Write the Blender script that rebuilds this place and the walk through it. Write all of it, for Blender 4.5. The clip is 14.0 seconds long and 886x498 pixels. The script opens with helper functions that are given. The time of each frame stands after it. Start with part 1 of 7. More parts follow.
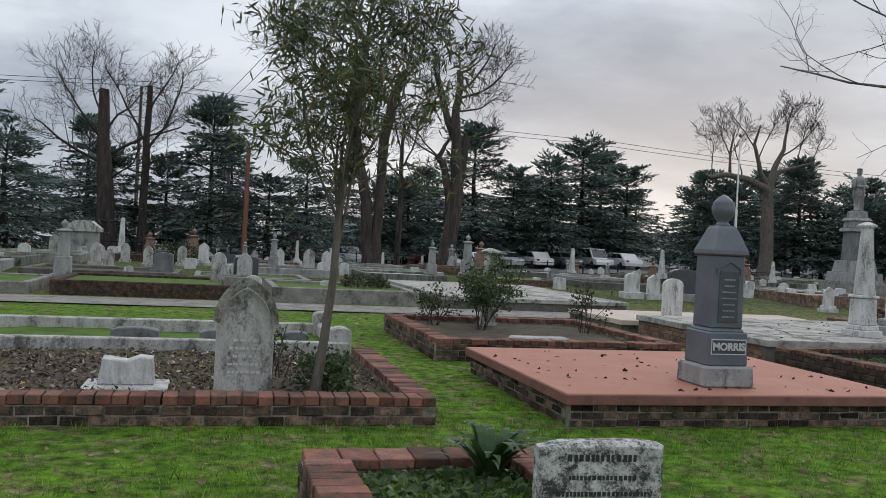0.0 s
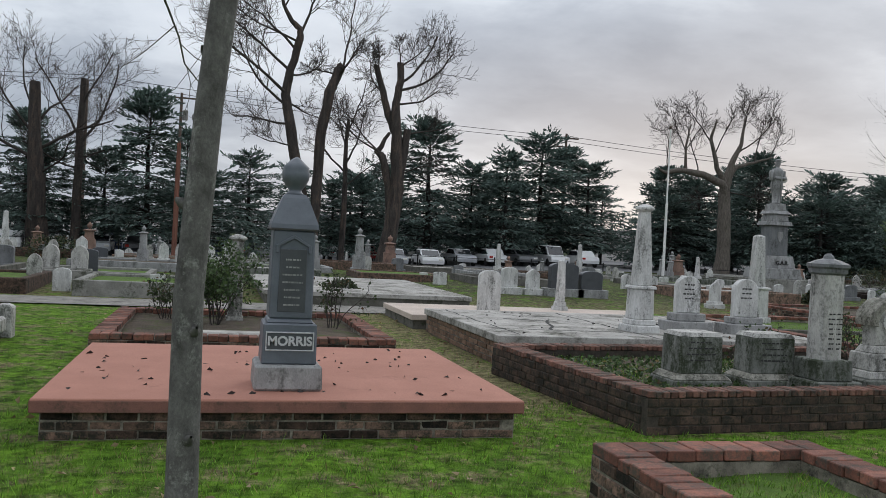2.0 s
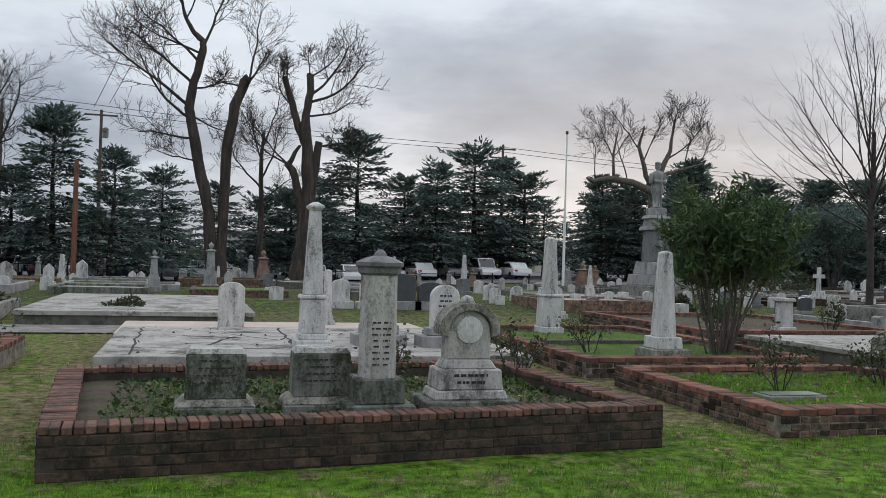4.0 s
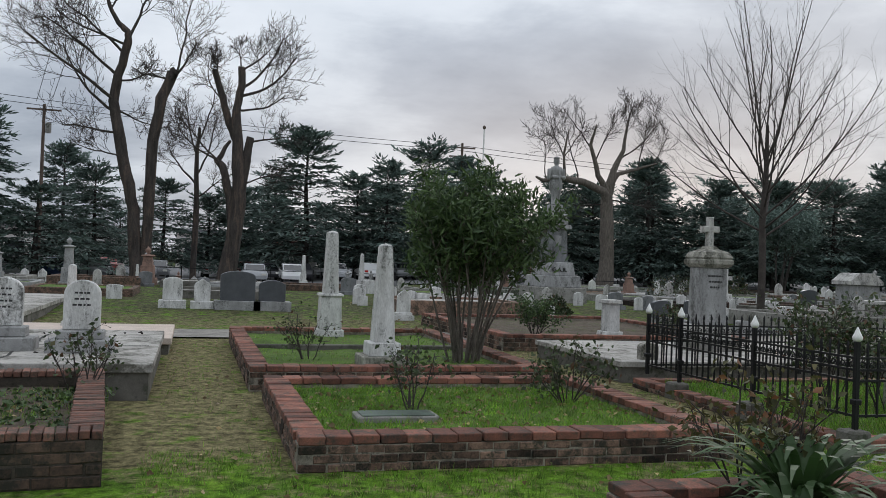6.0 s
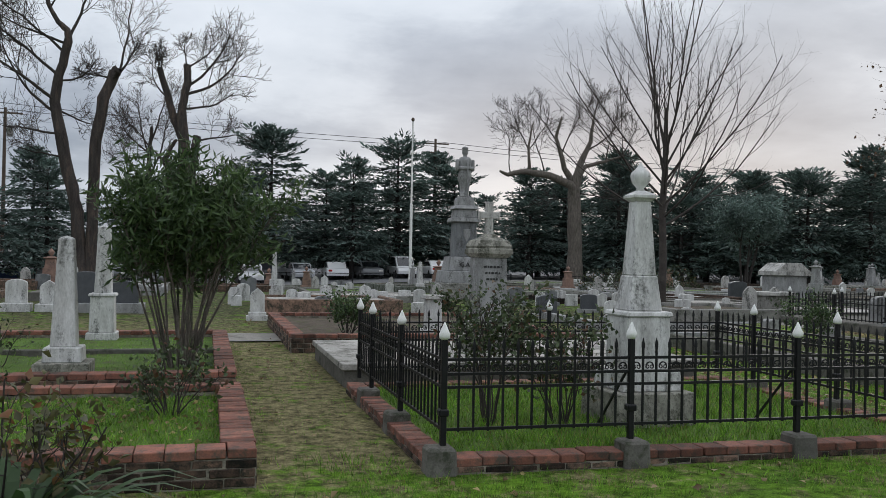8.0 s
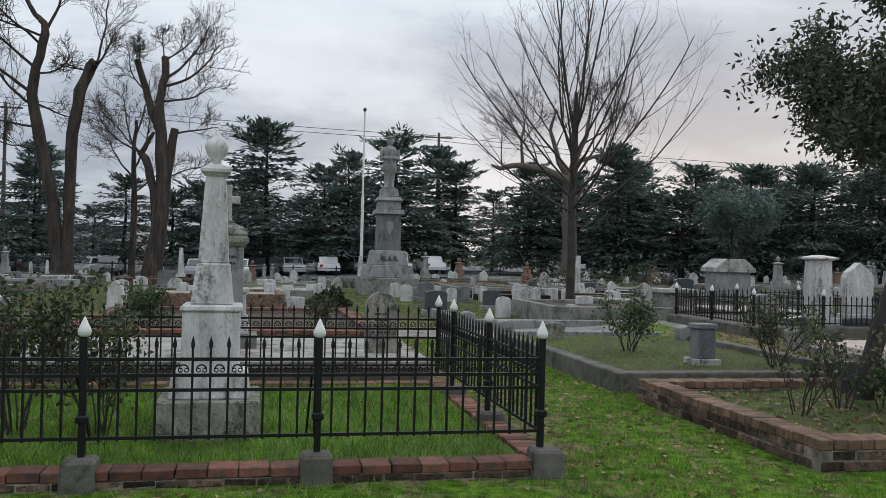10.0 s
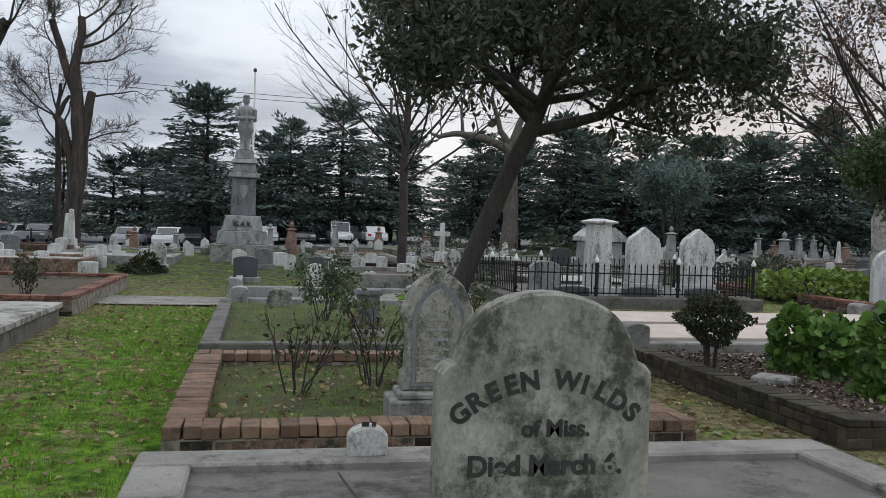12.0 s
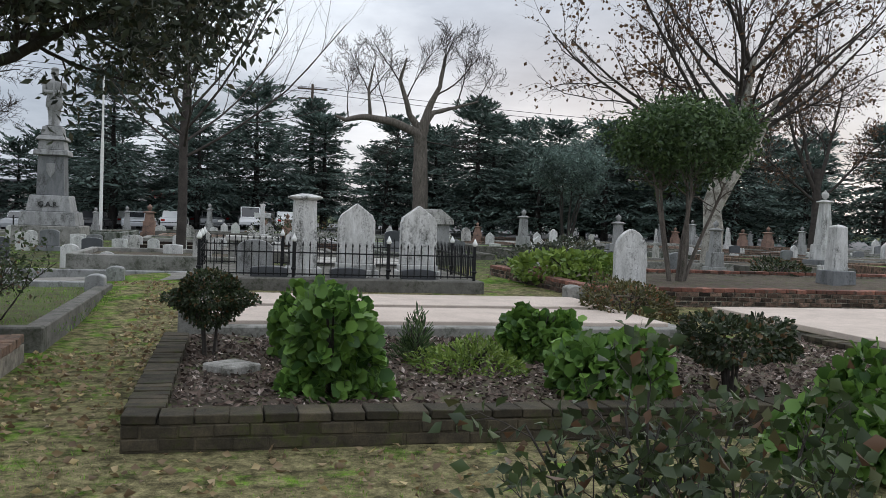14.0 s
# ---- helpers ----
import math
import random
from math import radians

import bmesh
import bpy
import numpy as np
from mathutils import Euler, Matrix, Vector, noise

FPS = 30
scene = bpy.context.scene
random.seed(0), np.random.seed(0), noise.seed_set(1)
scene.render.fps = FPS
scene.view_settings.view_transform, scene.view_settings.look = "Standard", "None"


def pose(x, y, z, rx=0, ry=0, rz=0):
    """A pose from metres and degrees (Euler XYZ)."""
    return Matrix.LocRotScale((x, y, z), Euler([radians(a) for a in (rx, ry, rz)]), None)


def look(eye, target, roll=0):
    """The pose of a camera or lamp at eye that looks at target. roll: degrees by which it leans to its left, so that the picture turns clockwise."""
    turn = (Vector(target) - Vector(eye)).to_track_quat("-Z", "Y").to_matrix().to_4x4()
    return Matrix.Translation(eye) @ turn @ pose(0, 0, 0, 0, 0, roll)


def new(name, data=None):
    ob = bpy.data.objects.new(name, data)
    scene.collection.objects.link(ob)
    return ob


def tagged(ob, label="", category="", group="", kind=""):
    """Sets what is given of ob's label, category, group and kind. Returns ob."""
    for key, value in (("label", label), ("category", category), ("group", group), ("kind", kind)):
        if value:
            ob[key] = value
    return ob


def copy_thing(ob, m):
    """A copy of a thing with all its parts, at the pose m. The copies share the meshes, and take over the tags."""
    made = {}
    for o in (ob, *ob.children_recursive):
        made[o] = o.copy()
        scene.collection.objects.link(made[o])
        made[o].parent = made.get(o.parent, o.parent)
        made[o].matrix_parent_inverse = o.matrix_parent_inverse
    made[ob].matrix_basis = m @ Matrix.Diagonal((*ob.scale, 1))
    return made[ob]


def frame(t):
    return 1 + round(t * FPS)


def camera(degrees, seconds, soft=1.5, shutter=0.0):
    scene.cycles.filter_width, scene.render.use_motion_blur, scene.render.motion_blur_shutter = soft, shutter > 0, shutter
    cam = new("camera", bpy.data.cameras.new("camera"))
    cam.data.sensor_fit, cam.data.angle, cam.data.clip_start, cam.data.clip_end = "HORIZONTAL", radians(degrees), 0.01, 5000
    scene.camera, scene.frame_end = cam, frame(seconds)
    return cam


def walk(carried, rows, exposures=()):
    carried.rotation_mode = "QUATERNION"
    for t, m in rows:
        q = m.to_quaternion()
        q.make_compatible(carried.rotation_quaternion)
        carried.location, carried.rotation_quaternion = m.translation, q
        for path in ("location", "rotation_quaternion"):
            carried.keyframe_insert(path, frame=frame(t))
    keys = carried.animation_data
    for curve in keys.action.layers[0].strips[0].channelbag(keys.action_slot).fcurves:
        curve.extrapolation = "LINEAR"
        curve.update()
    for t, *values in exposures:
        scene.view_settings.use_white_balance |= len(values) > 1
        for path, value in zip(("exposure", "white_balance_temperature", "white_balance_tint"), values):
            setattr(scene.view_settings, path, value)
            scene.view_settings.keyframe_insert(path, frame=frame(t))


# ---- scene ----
cam = camera(53.8, 14.0, 0.8)
PATH = [
    (0, (-3.009, -1.165, 1.552), (-2.506, 0.77, 1.539), 3.0),
    (0.5, (-2.025, -1.059, 1.536), (-1.52, 0.876, 1.525), 2.9),
    (1, (-1.027, -0.954, 1.541), (-0.521, 0.981, 1.529), 3.3),
    (1.5, (0.05, -0.842, 1.559), (0.557, 1.092, 1.542), 3.3),
    (2, (1.192, -0.723, 1.541), (1.699, 1.211, 1.527), 3.0),
    (2.5, (2.359, -0.602, 1.542), (2.871, 1.331, 1.518), 3.7),
    (3, (3.54, -0.484, 1.548), (4.055, 1.448, 1.523), 3.6),
    (3.5, (4.704, -0.376, 1.577), (5.237, 1.552, 1.585), 2.5),
    (3.7, (5.126, -0.373, 1.57), (5.676, 1.55, 1.593), 1.7),
    (6, (10.258, 0.128, 1.596), (10.809, 2.051, 1.624), 2.1),
    (6.5, (11.304, 0.249, 1.621), (11.86, 2.17, 1.649), 2.2),
    (7, (12.229, 0.14, 1.644), (12.785, 2.061, 1.668), 2.1),
    (7.5, (13.307, 0.262, 1.62), (13.852, 2.186, 1.646), 1.7),
    (8, (14.384, 0.358, 1.61), (14.903, 2.29, 1.634), 1.1),
    (8.2, (14.799, 0.389, 1.616), (15.312, 2.322, 1.637), 1.4),
    (10.3, (19.56, 0.65, 1.595), (19.964, 2.609, 1.607), 1.6),
    (10.5, (20.074, 0.718, 1.586), (20.472, 2.678, 1.594), 1.8),
    (11, (21.286, 0.833, 1.557), (21.687, 2.792, 1.555), 2.3),
    (11.4, (22.253, 0.917, 1.528), (22.656, 2.875, 1.51), 2.2),
    (11.5, (22.451, 0.938, 1.523), (22.859, 2.896, 1.501), 2.0),
    (11.8, (23.2, 0.999, 1.537), (23.605, 2.957, 1.492), 1.5),
    (12, (23.623, 1.009, 1.518), (24.039, 2.965, 1.471), 1.9),
    (12.2, (24.11, 1.055, 1.505), (24.53, 3.009, 1.445), 1.9),
    (12.5, (24.851, 1.163, 1.482), (25.275, 3.116, 1.416), 1.6),
    (13, (26.082, 1.327, 1.407), (26.53, 3.275, 1.352), 1.0),
    (13.5, (27.215, 1.116, 1.484), (27.685, 3.058, 1.414), 1.8),
    (14, (28.443, 1.139, 1.468), (28.921, 3.079, 1.397), 2.1),
]
walk(cam, [(t, look(eye, target, roll)) for t, eye, target, roll in PATH], ((0, 0.06), (9, 0.08), (14, 0.32)))

# ---------------- small helpers ----------------
def thing(name, label, category, loc=(0, 0, 0), rz=0.0, group="", kind=""):
    ob = new(name)
    ob.empty_display_size = 0.1
    ob.matrix_basis = pose(loc[0], loc[1], loc[2], 0, 0, rz)
    return tagged(ob, label, category, group, kind)


def part(name, bm, material, parent=None, label="", smooth=False, kind=""):
    me = bpy.data.meshes.new(name)
    if isinstance(bm, tuple):
        me.from_pydata(bm[0], [], bm[1])
    else:
        bm.to_mesh(me)
        bm.free()
    if material:
        me.materials.append(material)
    if smooth:
        me.shade_smooth()
    ob = new(name, me)
    ob.parent = parent
    return tagged(ob, label, kind=kind)


def box(bm, x0, y0, z0, x1, y1, z1, bevel=0.0, taper=1.0, tapery=None):
    """A box with bevelled edges; taper shrinks its top."""
    ty = taper if tapery is None else tapery
    cx, cy = (x0 + x1) / 2, (y0 + y1) / 2
    v = [bm.verts.new((x, y, z0)) for x, y in ((x0, y0), (x1, y0), (x1, y1), (x0, y1))]
    v += [bm.verts.new((cx + (x - cx) * taper, cy + (y - cy) * ty, z1)) for x, y in ((x0, y0), (x1, y0), (x1, y1), (x0, y1))]
    fs = [bm.faces.new([v[i] for i in q]) for q in ((3, 2, 1, 0), (4, 5, 6, 7), (0, 1, 5, 4), (1, 2, 6, 5), (2, 3, 7, 6), (3, 0, 4, 7))]
    if bevel:
        es = list({e for f in fs for e in f.edges})
        bmesh.ops.bevel(bm, geom=es, offset=bevel, segments=1, affect="EDGES")
    return bm


def boxes(*rows):
    bm = bmesh.new()
    for r in rows:
        box(bm, *r)
    return bm


def lathe(profile, n=20, square=False):
    """A turned body from (radius, height) pairs."""
    bm = bmesh.new()
    rings = []
    for r, z in profile:
        if square:
            pts = [(r, -r), (r, r), (-r, r), (-r, -r)]
        else:
            pts = [(r * math.cos(a), r * math.sin(a)) for a in (2 * math.pi * k / n for k in range(n))]
        rings.append([bm.verts.new((x, y, z)) for x, y in pts])
    m = len(rings[0])
    for a, b in zip(rings, rings[1:]):
        for k in range(m):
            bm.faces.new((a[k], a[(k + 1) % m], b[(k + 1) % m], b[k]))
    bm.faces.new(rings[0][::-1])
    bm.faces.new(rings[-1])
    return bm


def extrude_outline(pts, y0, y1, bevel=0.012):
    """A slab whose front outline (x, z) is given, from y0 to y1."""
    bm = bmesh.new()
    a = [bm.verts.new((x, y0, z)) for x, z in pts]
    b = [bm.verts.new((x, y1, z)) for x, z in pts]
    n = len(pts)
    front = bm.faces.new(a)
    back = bm.faces.new(b[::-1])
    for k in range(n):
        bm.faces.new((a[(k + 1) % n], a[k], b[k], b[(k + 1) % n]))
    bmesh.ops.recalc_face_normals(bm, faces=bm.faces[:])
    if bevel:
        bmesh.ops.bevel(bm, geom=list(front.edges) + list(back.edges), offset=bevel, segments=1, affect="EDGES")
    return bm


# ---------------- materials ----------------
def ramp(nt, fac, stops):
    n = nt.nodes.new("ShaderNodeValToRGB")
    e = n.color_ramp.elements
    while len(e) < len(stops):
        e.new(0.5)
    for k, (p, c) in enumerate(stops):
        e[k].position = p
        e[k].color = (*c, 1) if len(c) == 3 else c
    nt.links.new(fac, n.inputs[0])
    return n.outputs[0]


def noise_tex(nt, vec, scale, detail=4, rough=0.6, distort=0.0):
    n = nt.nodes.new("ShaderNodeTexNoise")
    n.inputs["Scale"].default_value = scale
    n.inputs["Detail"].default_value = detail
    n.inputs["Roughness"].default_value = rough
    n.inputs["Distortion"].default_value = distort
    nt.links.new(vec, n.inputs["Vector"])
    return n.outputs[0]


def mix(nt, fac, a, b, mode="MIX"):
    n = nt.nodes.new("ShaderNodeMix")
    n.data_type, n.blend_type = "RGBA", mode
    for sock, v in ((n.inputs[0], fac), (n.inputs[6], a), (n.inputs[7], b)):
        if isinstance(v, (int, float)):
            sock.default_value = v
        elif isinstance(v, tuple):
            sock.default_value = (*v, 1)
        else:
            nt.links.new(v, sock)
    return n.outputs[2]


def surface(name, base, dark, stain=None, scale=6.0, fine=60.0, rough=0.8, bump=0.25, stain_at=0.6, stretch=(1, 1, 1), random_value=0.0, spec=0.3, metal=0.0, dist=0.01):
    """A weathered surface: two tones at a coarse scale, fine grain, stains with edges of their own, relief."""
    m = bpy.data.materials.new(name)
    m.use_nodes = True
    nt = m.node_tree
    b = nt.nodes["Principled BSDF"]
    geo = nt.nodes.new("ShaderNodeNewGeometry")
    mp = nt.nodes.new("ShaderNodeMapping")
    mp.inputs["Scale"].default_value = stretch
    nt.links.new(geo.outputs["Position"], mp.inputs["Vector"])
    vec = mp.outputs[0]
    coarse = noise_tex(nt, vec, scale, 5, 0.65)
    grain = noise_tex(nt, vec, fine, 3, 0.7)
    col = ramp(nt, coarse, [(0.32, dark), (0.66, base)])
    col = mix(nt, 0.5, col, ramp(nt, grain, [(0.25, (0.25, 0.25, 0.25)), (0.75, (0.78, 0.78, 0.78))]), "OVERLAY")
    if stain:
        big = noise_tex(nt, vec, scale * 0.7, 9, 0.72, 0.15)
        spots = noise_tex(nt, geo.outputs["Position"], scale * 4.5, 6, 0.75)
        both = mix(nt, 0.36, big, spots)
        col = mix(nt, ramp(nt, both, [(stain_at - 0.085, (0, 0, 0)), (stain_at + 0.02, (1, 1, 1))]), col, stain)
    if random_value:
        oi = nt.nodes.new("ShaderNodeObjectInfo")
        k = ramp(nt, oi.outputs["Random"], [(0.0, (0.5 - random_value,) * 3), (1.0, (0.5 + random_value,) * 3)])
        col = mix(nt, 1.0, col, k, "OVERLAY")
    nt.links.new(col, b.inputs["Base Color"])
    b.inputs["Roughness"].default_value = rough
    b.inputs["Metallic"].default_value = metal
    b.inputs["Specular IOR Level"].default_value = spec
    if bump:
        bp = nt.nodes.new("ShaderNodeBump")
        bp.inputs["Strength"].default_value = bump
        bp.inputs["Distance"].default_value = dist
        h = mix(nt, 0.4, coarse, grain)
        nt.links.new(h, bp.inputs["Height"])
        nt.links.new(bp.outputs[0], b.inputs["Normal"])
    return m

# ---------------- world, sun ----------------
world = bpy.data.worlds.new("overcast_sky")
scene.world = world
world.use_nodes = True
wn = world.node_tree
SUN_AZ, SUN_EL = 40.0, 24.0  # degrees: clockwise from +y, above the horizon
sky = wn.nodes.new("ShaderNodeTexSky")
sky.sky_type, sky.sun_disc = "NISHITA", False
sky.sun_elevation, sky.sun_rotation = radians(SUN_EL), radians(SUN_AZ)
coord = wn.nodes.new("ShaderNodeTexCoord")
sep = wn.nodes.new("ShaderNodeSeparateXYZ")
wn.links.new(coord.outputs["Generated"], sep.inputs[0])


def wmath(op, a, b=0.0, c=0.0):
    n = wn.nodes.new("ShaderNodeMath")
    n.operation = op
    for k, v in enumerate((a, b, c)):
        if isinstance(v, (int, float)):
            n.inputs[k].default_value = v
        else:
            wn.links.new(v, n.inputs[k])
    return n.outputs[0]


up = wmath("MAXIMUM", sep.outputs["Z"], 0.0)
# cloud deck: the view direction laid on a plane overhead
flat = wn.nodes.new("ShaderNodeCombineXYZ")
over = wmath("ADD", up, 0.16)
wn.links.new(wmath("DIVIDE", sep.outputs["X"], over), flat.inputs[0])
wn.links.new(wmath("DIVIDE", sep.outputs["Y"], over), flat.inputs[1])
flat.inputs[2].default_value = 3.7
deck = noise_tex(wn, flat.outputs[0], 0.42, 7, 0.5, 0.3)
deck2 = noise_tex(wn, flat.outputs[0], 1.9, 6, 0.6, 0.2)
clouds = ramp(wn, mix(wn, 0.22, deck, deck2), [(0.40, (0.82, 0.87, 0.94)), (0.49, (0.69, 0.745, 0.82)), (0.55, (0.48, 0.53, 0.61)), (0.64, (0.30, 0.345, 0.42))])
# thin cloud lets a warm glow through low over the sun
glow_dir = Vector((math.sin(radians(26)), math.cos(radians(26)), 0.12)).normalized()
dot = wn.nodes.new("ShaderNodeVectorMath")
dot.operation = "DOT_PRODUCT"
wn.links.new(coord.outputs["Generated"], dot.inputs[0])
dot.inputs[1].default_value = glow_dir
low = wmath("SUBTRACT", 1.0, wmath("MULTIPLY", up, 3.6))
warm = wmath("MULTIPLY", wmath("POWER", wmath("MAXIMUM", dot.outputs["Value"], 0.0), 14.0), wmath("MAXIMUM", low, 0.0))
clouds = mix(wn, wmath("MULTIPLY", warm, 0.62), clouds, (0.92, 0.76, 0.66))
# the overcast dome brightens towards the zenith
dome = wmath("ADD", 1.03, wmath("MULTIPLY", wmath("MULTIPLY", up, up), 0.55))
bright = wn.nodes.new("ShaderNodeVectorMath")
bright.operation = "SCALE"
wn.links.new(clouds, bright.inputs[0])
wn.links.new(dome, bright.inputs["Scale"])
bg_cloud = wn.nodes["Background"]
wn.links.new(bright.outputs[0], bg_cloud.inputs[0])
bg_cloud.inputs[1].default_value = 1.0
bg_sky = wn.nodes.new("ShaderNodeBackground")
wn.links.new(sky.outputs[0], bg_sky.inputs[0])
bg_sky.inputs[1].default_value = 0.05
mixer = wn.nodes.new("ShaderNodeMixShader")
mixer.inputs[0].default_value = 0.12
wn.links.new(bg_cloud.outputs[0], mixer.inputs[1])
wn.links.new(bg_sky.outputs[0], mixer.inputs[2])
wn.links.new(mixer.outputs[0], wn.nodes["World Output"].inputs[0])

sun_light = bpy.data.lights.new("sun", "SUN")
sun_light.energy, sun_light.angle, sun_light.color = 0.5, radians(25), (1.0, 0.96, 0.91)
sun_ob = new("sun", sun_light)
sun_ob.matrix_basis = look((0, 0, 0), (-math.sin(radians(SUN_AZ)), -math.cos(radians(SUN_AZ)), -math.tan(radians(SUN_EL))))

# ---------------- the place's materials ----------------
M_BRICK_RED = surface("red_brick", (0.245, 0.10, 0.07), (0.125, 0.06, 0.046), (0.075, 0.062, 0.05), 9, 90, 0.9, 0.5, 0.57, random_value=0.24)
M_BRICK_OLD = surface("weathered_brick", (0.19, 0.118, 0.088), (0.058, 0.04, 0.031), (0.028, 0.027, 0.02), 11, 90, 0.95, 0.8, 0.55, random_value=0.40)
M_BRICK_BROWN = surface("dark_brown_brick", (0.105, 0.068, 0.050), (0.052, 0.036, 0.028), (0.026, 0.025, 0.019), 10, 90, 0.95, 0.7, 0.54, random_value=0.14)
M_MORTAR_DK = surface("dirty_dark_mortar", (0.075, 0.062, 0.05), (0.035, 0.03, 0.025), (0.022, 0.025, 0.015), 9, 120, 0.95, 0.6)
M_BRICK_COPE = surface("dark_red_coping_brick", (0.20, 0.095, 0.07), (0.10, 0.055, 0.043), (0.06, 0.052, 0.042), 9, 90, 0.9, 0.6, 0.56, random_value=0.2)
M_BRICK_MOSS = surface("mossy_brick", (0.068, 0.055, 0.036), (0.025, 0.022, 0.016), (0.046, 0.05, 0.016), 7, 80, 0.95, 0.8, 0.60, random_value=0.2)
M_BRICK_TAN = surface("tan_brick", (0.23, 0.14, 0.095), (0.13, 0.085, 0.06), (0.06, 0.056, 0.04), 9, 90, 0.9, 0.5, 0.6, random_value=0.16)
M_MORTAR = surface("old_mortar", (0.30, 0.27, 0.22), (0.09, 0.08, 0.066), (0.05, 0.05, 0.04), 8, 120, 0.95, 0.5)
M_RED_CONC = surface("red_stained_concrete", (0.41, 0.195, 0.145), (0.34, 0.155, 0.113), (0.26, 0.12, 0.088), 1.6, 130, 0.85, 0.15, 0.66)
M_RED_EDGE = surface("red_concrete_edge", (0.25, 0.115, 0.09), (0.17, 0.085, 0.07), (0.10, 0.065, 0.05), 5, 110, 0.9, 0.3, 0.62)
M_CONC = surface("pale_concrete", (0.45, 0.43, 0.40), (0.27, 0.26, 0.24), (0.10, 0.097, 0.08), 2.3, 110, 0.9, 0.3, 0.57)
M_CONC_PINK = surface("pinkish_concrete", (0.56, 0.47, 0.41), (0.43, 0.36, 0.31), (0.23, 0.19, 0.16), 2.0, 110, 0.9, 0.25, 0.68)
M_CONC_GREY = surface("grey_concrete", (0.30, 0.29, 0.27), (0.17, 0.165, 0.15), (0.075, 0.078, 0.06), 3.2, 110, 0.92, 0.4, 0.58)
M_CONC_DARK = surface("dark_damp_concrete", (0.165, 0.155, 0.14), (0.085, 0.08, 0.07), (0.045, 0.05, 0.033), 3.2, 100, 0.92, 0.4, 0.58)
M_MARBLE = surface("weathered_marble", (0.64, 0.635, 0.62), (0.37, 0.365, 0.35), (0.10, 0.10, 0.092), 6.5, 70, 0.6, 0.35, 0.60, stretch=(1, 1, 0.28))
M_MARBLE_GREY = surface("grey_marble", (0.50, 0.49, 0.46), (0.33, 0.32, 0.30), (0.11, 0.11, 0.10), 7, 90, 0.75, 0.35, 0.57, stretch=(1, 1, 0.4))
M_MARBLE_SPOT = surface("spotted_marble", (0.60, 0.60, 0.58), (0.34, 0.34, 0.33), (0.045, 0.045, 0.042), 34, 120, 0.8, 0.5, 0.54)
M_LICHEN = surface("lichened_stone", (0.36, 0.345, 0.30), (0.17, 0.165, 0.14), (0.07, 0.07, 0.055), 9, 80, 0.9, 0.5, 0.56, stretch=(1, 1, 0.7))
M_GRANITE = surface("grey_granite", (0.20, 0.205, 0.21), (0.115, 0.12, 0.123), (0.06, 0.062, 0.06), 5, 200, 0.6, 0.25, 0.6, stretch=(1, 1, 0.4))
M_GRANITE_LT = surface("pale_granite", (0.34, 0.34, 0.335), (0.20, 0.20, 0.198), (0.09, 0.09, 0.085), 5, 160, 0.7, 0.3, 0.59, stretch=(1, 1, 0.4))
M_MOSSY = surface("mossy_dark_granite", (0.24, 0.245, 0.225), (0.085, 0.092, 0.078), (0.034, 0.043, 0.024), 7, 120, 0.9, 0.5, 0.55, stretch=(1, 1, 0.35))
M_GRANITE_BLUE = surface("blue_grey_granite", (0.125, 0.14, 0.165), (0.085, 0.097, 0.115), (0.17, 0.18, 0.19), 4, 220, 0.42, 0.08, 0.66, spec=0.5)
M_GRANITE_DK = surface("dark_granite", (0.075, 0.08, 0.09), (0.05, 0.054, 0.06), None, 4, 220, 0.35, 0.05, spec=0.5)
M_STONE_RED = surface("brown_stone", (0.27, 0.17, 0.13), (0.17, 0.11, 0.09), (0.09, 0.07, 0.06), 5, 90, 0.85, 0.3, 0.6)
M_SOIL = surface("dark_mulch_soil", (0.105, 0.08, 0.06), (0.05, 0.04, 0.03), (0.06, 0.085, 0.02), 4, 35, 1.0, 1.0, 0.60, dist=0.03)
M_LAWN_IN = surface("thin_lawn", (0.10, 0.175, 0.026), (0.05, 0.085, 0.018), (0.085, 0.072, 0.035), 3, 60, 1.0, 1.0, 0.62, dist=0.03)
M_LAWN_MOSS = surface("mossy_weeds", (0.095, 0.125, 0.03), (0.04, 0.05, 0.02), (0.075, 0.06, 0.035), 4, 50, 1.0, 1.0, 0.56, dist=0.03)
M_IRON = surface("black_iron", (0.008, 0.008, 0.009), (0.004, 0.004, 0.005), None, 20, 200, 0.5, 0.1, spec=0.3)
M_WHITE = surface("white_paint", (0.78, 0.78, 0.76), (0.66, 0.66, 0.63), None, 15, 120, 0.5, 0.05)
M_BARK = surface("grey_brown_bark", (0.17, 0.145, 0.125), (0.075, 0.064, 0.055), (0.05, 0.055, 0.04), 10, 60, 0.95, 0.9, 0.6, stretch=(1, 1, 0.25), dist=0.02)
M_BARK_DK = surface("dark_bark", (0.062, 0.054, 0.05), (0.03, 0.026, 0.024), None, 10, 60, 0.95, 0.8, stretch=(1, 1, 0.25), dist=0.02)
M_BARK_OLD = surface("rough_old_bark", (0.068, 0.058, 0.053), (0.028, 0.024, 0.022), (0.11, 0.08, 0.066), 5, 40, 0.95, 0.9, 0.58, stretch=(1, 1, 0.2), dist=0.03)
M_BARK_YOUNG = surface("smooth_grey_bark", (0.155, 0.148, 0.14), (0.07, 0.066, 0.062), (0.27, 0.27, 0.25), 14, 90, 0.85, 0.8, 0.62, stretch=(1, 1, 0.7))
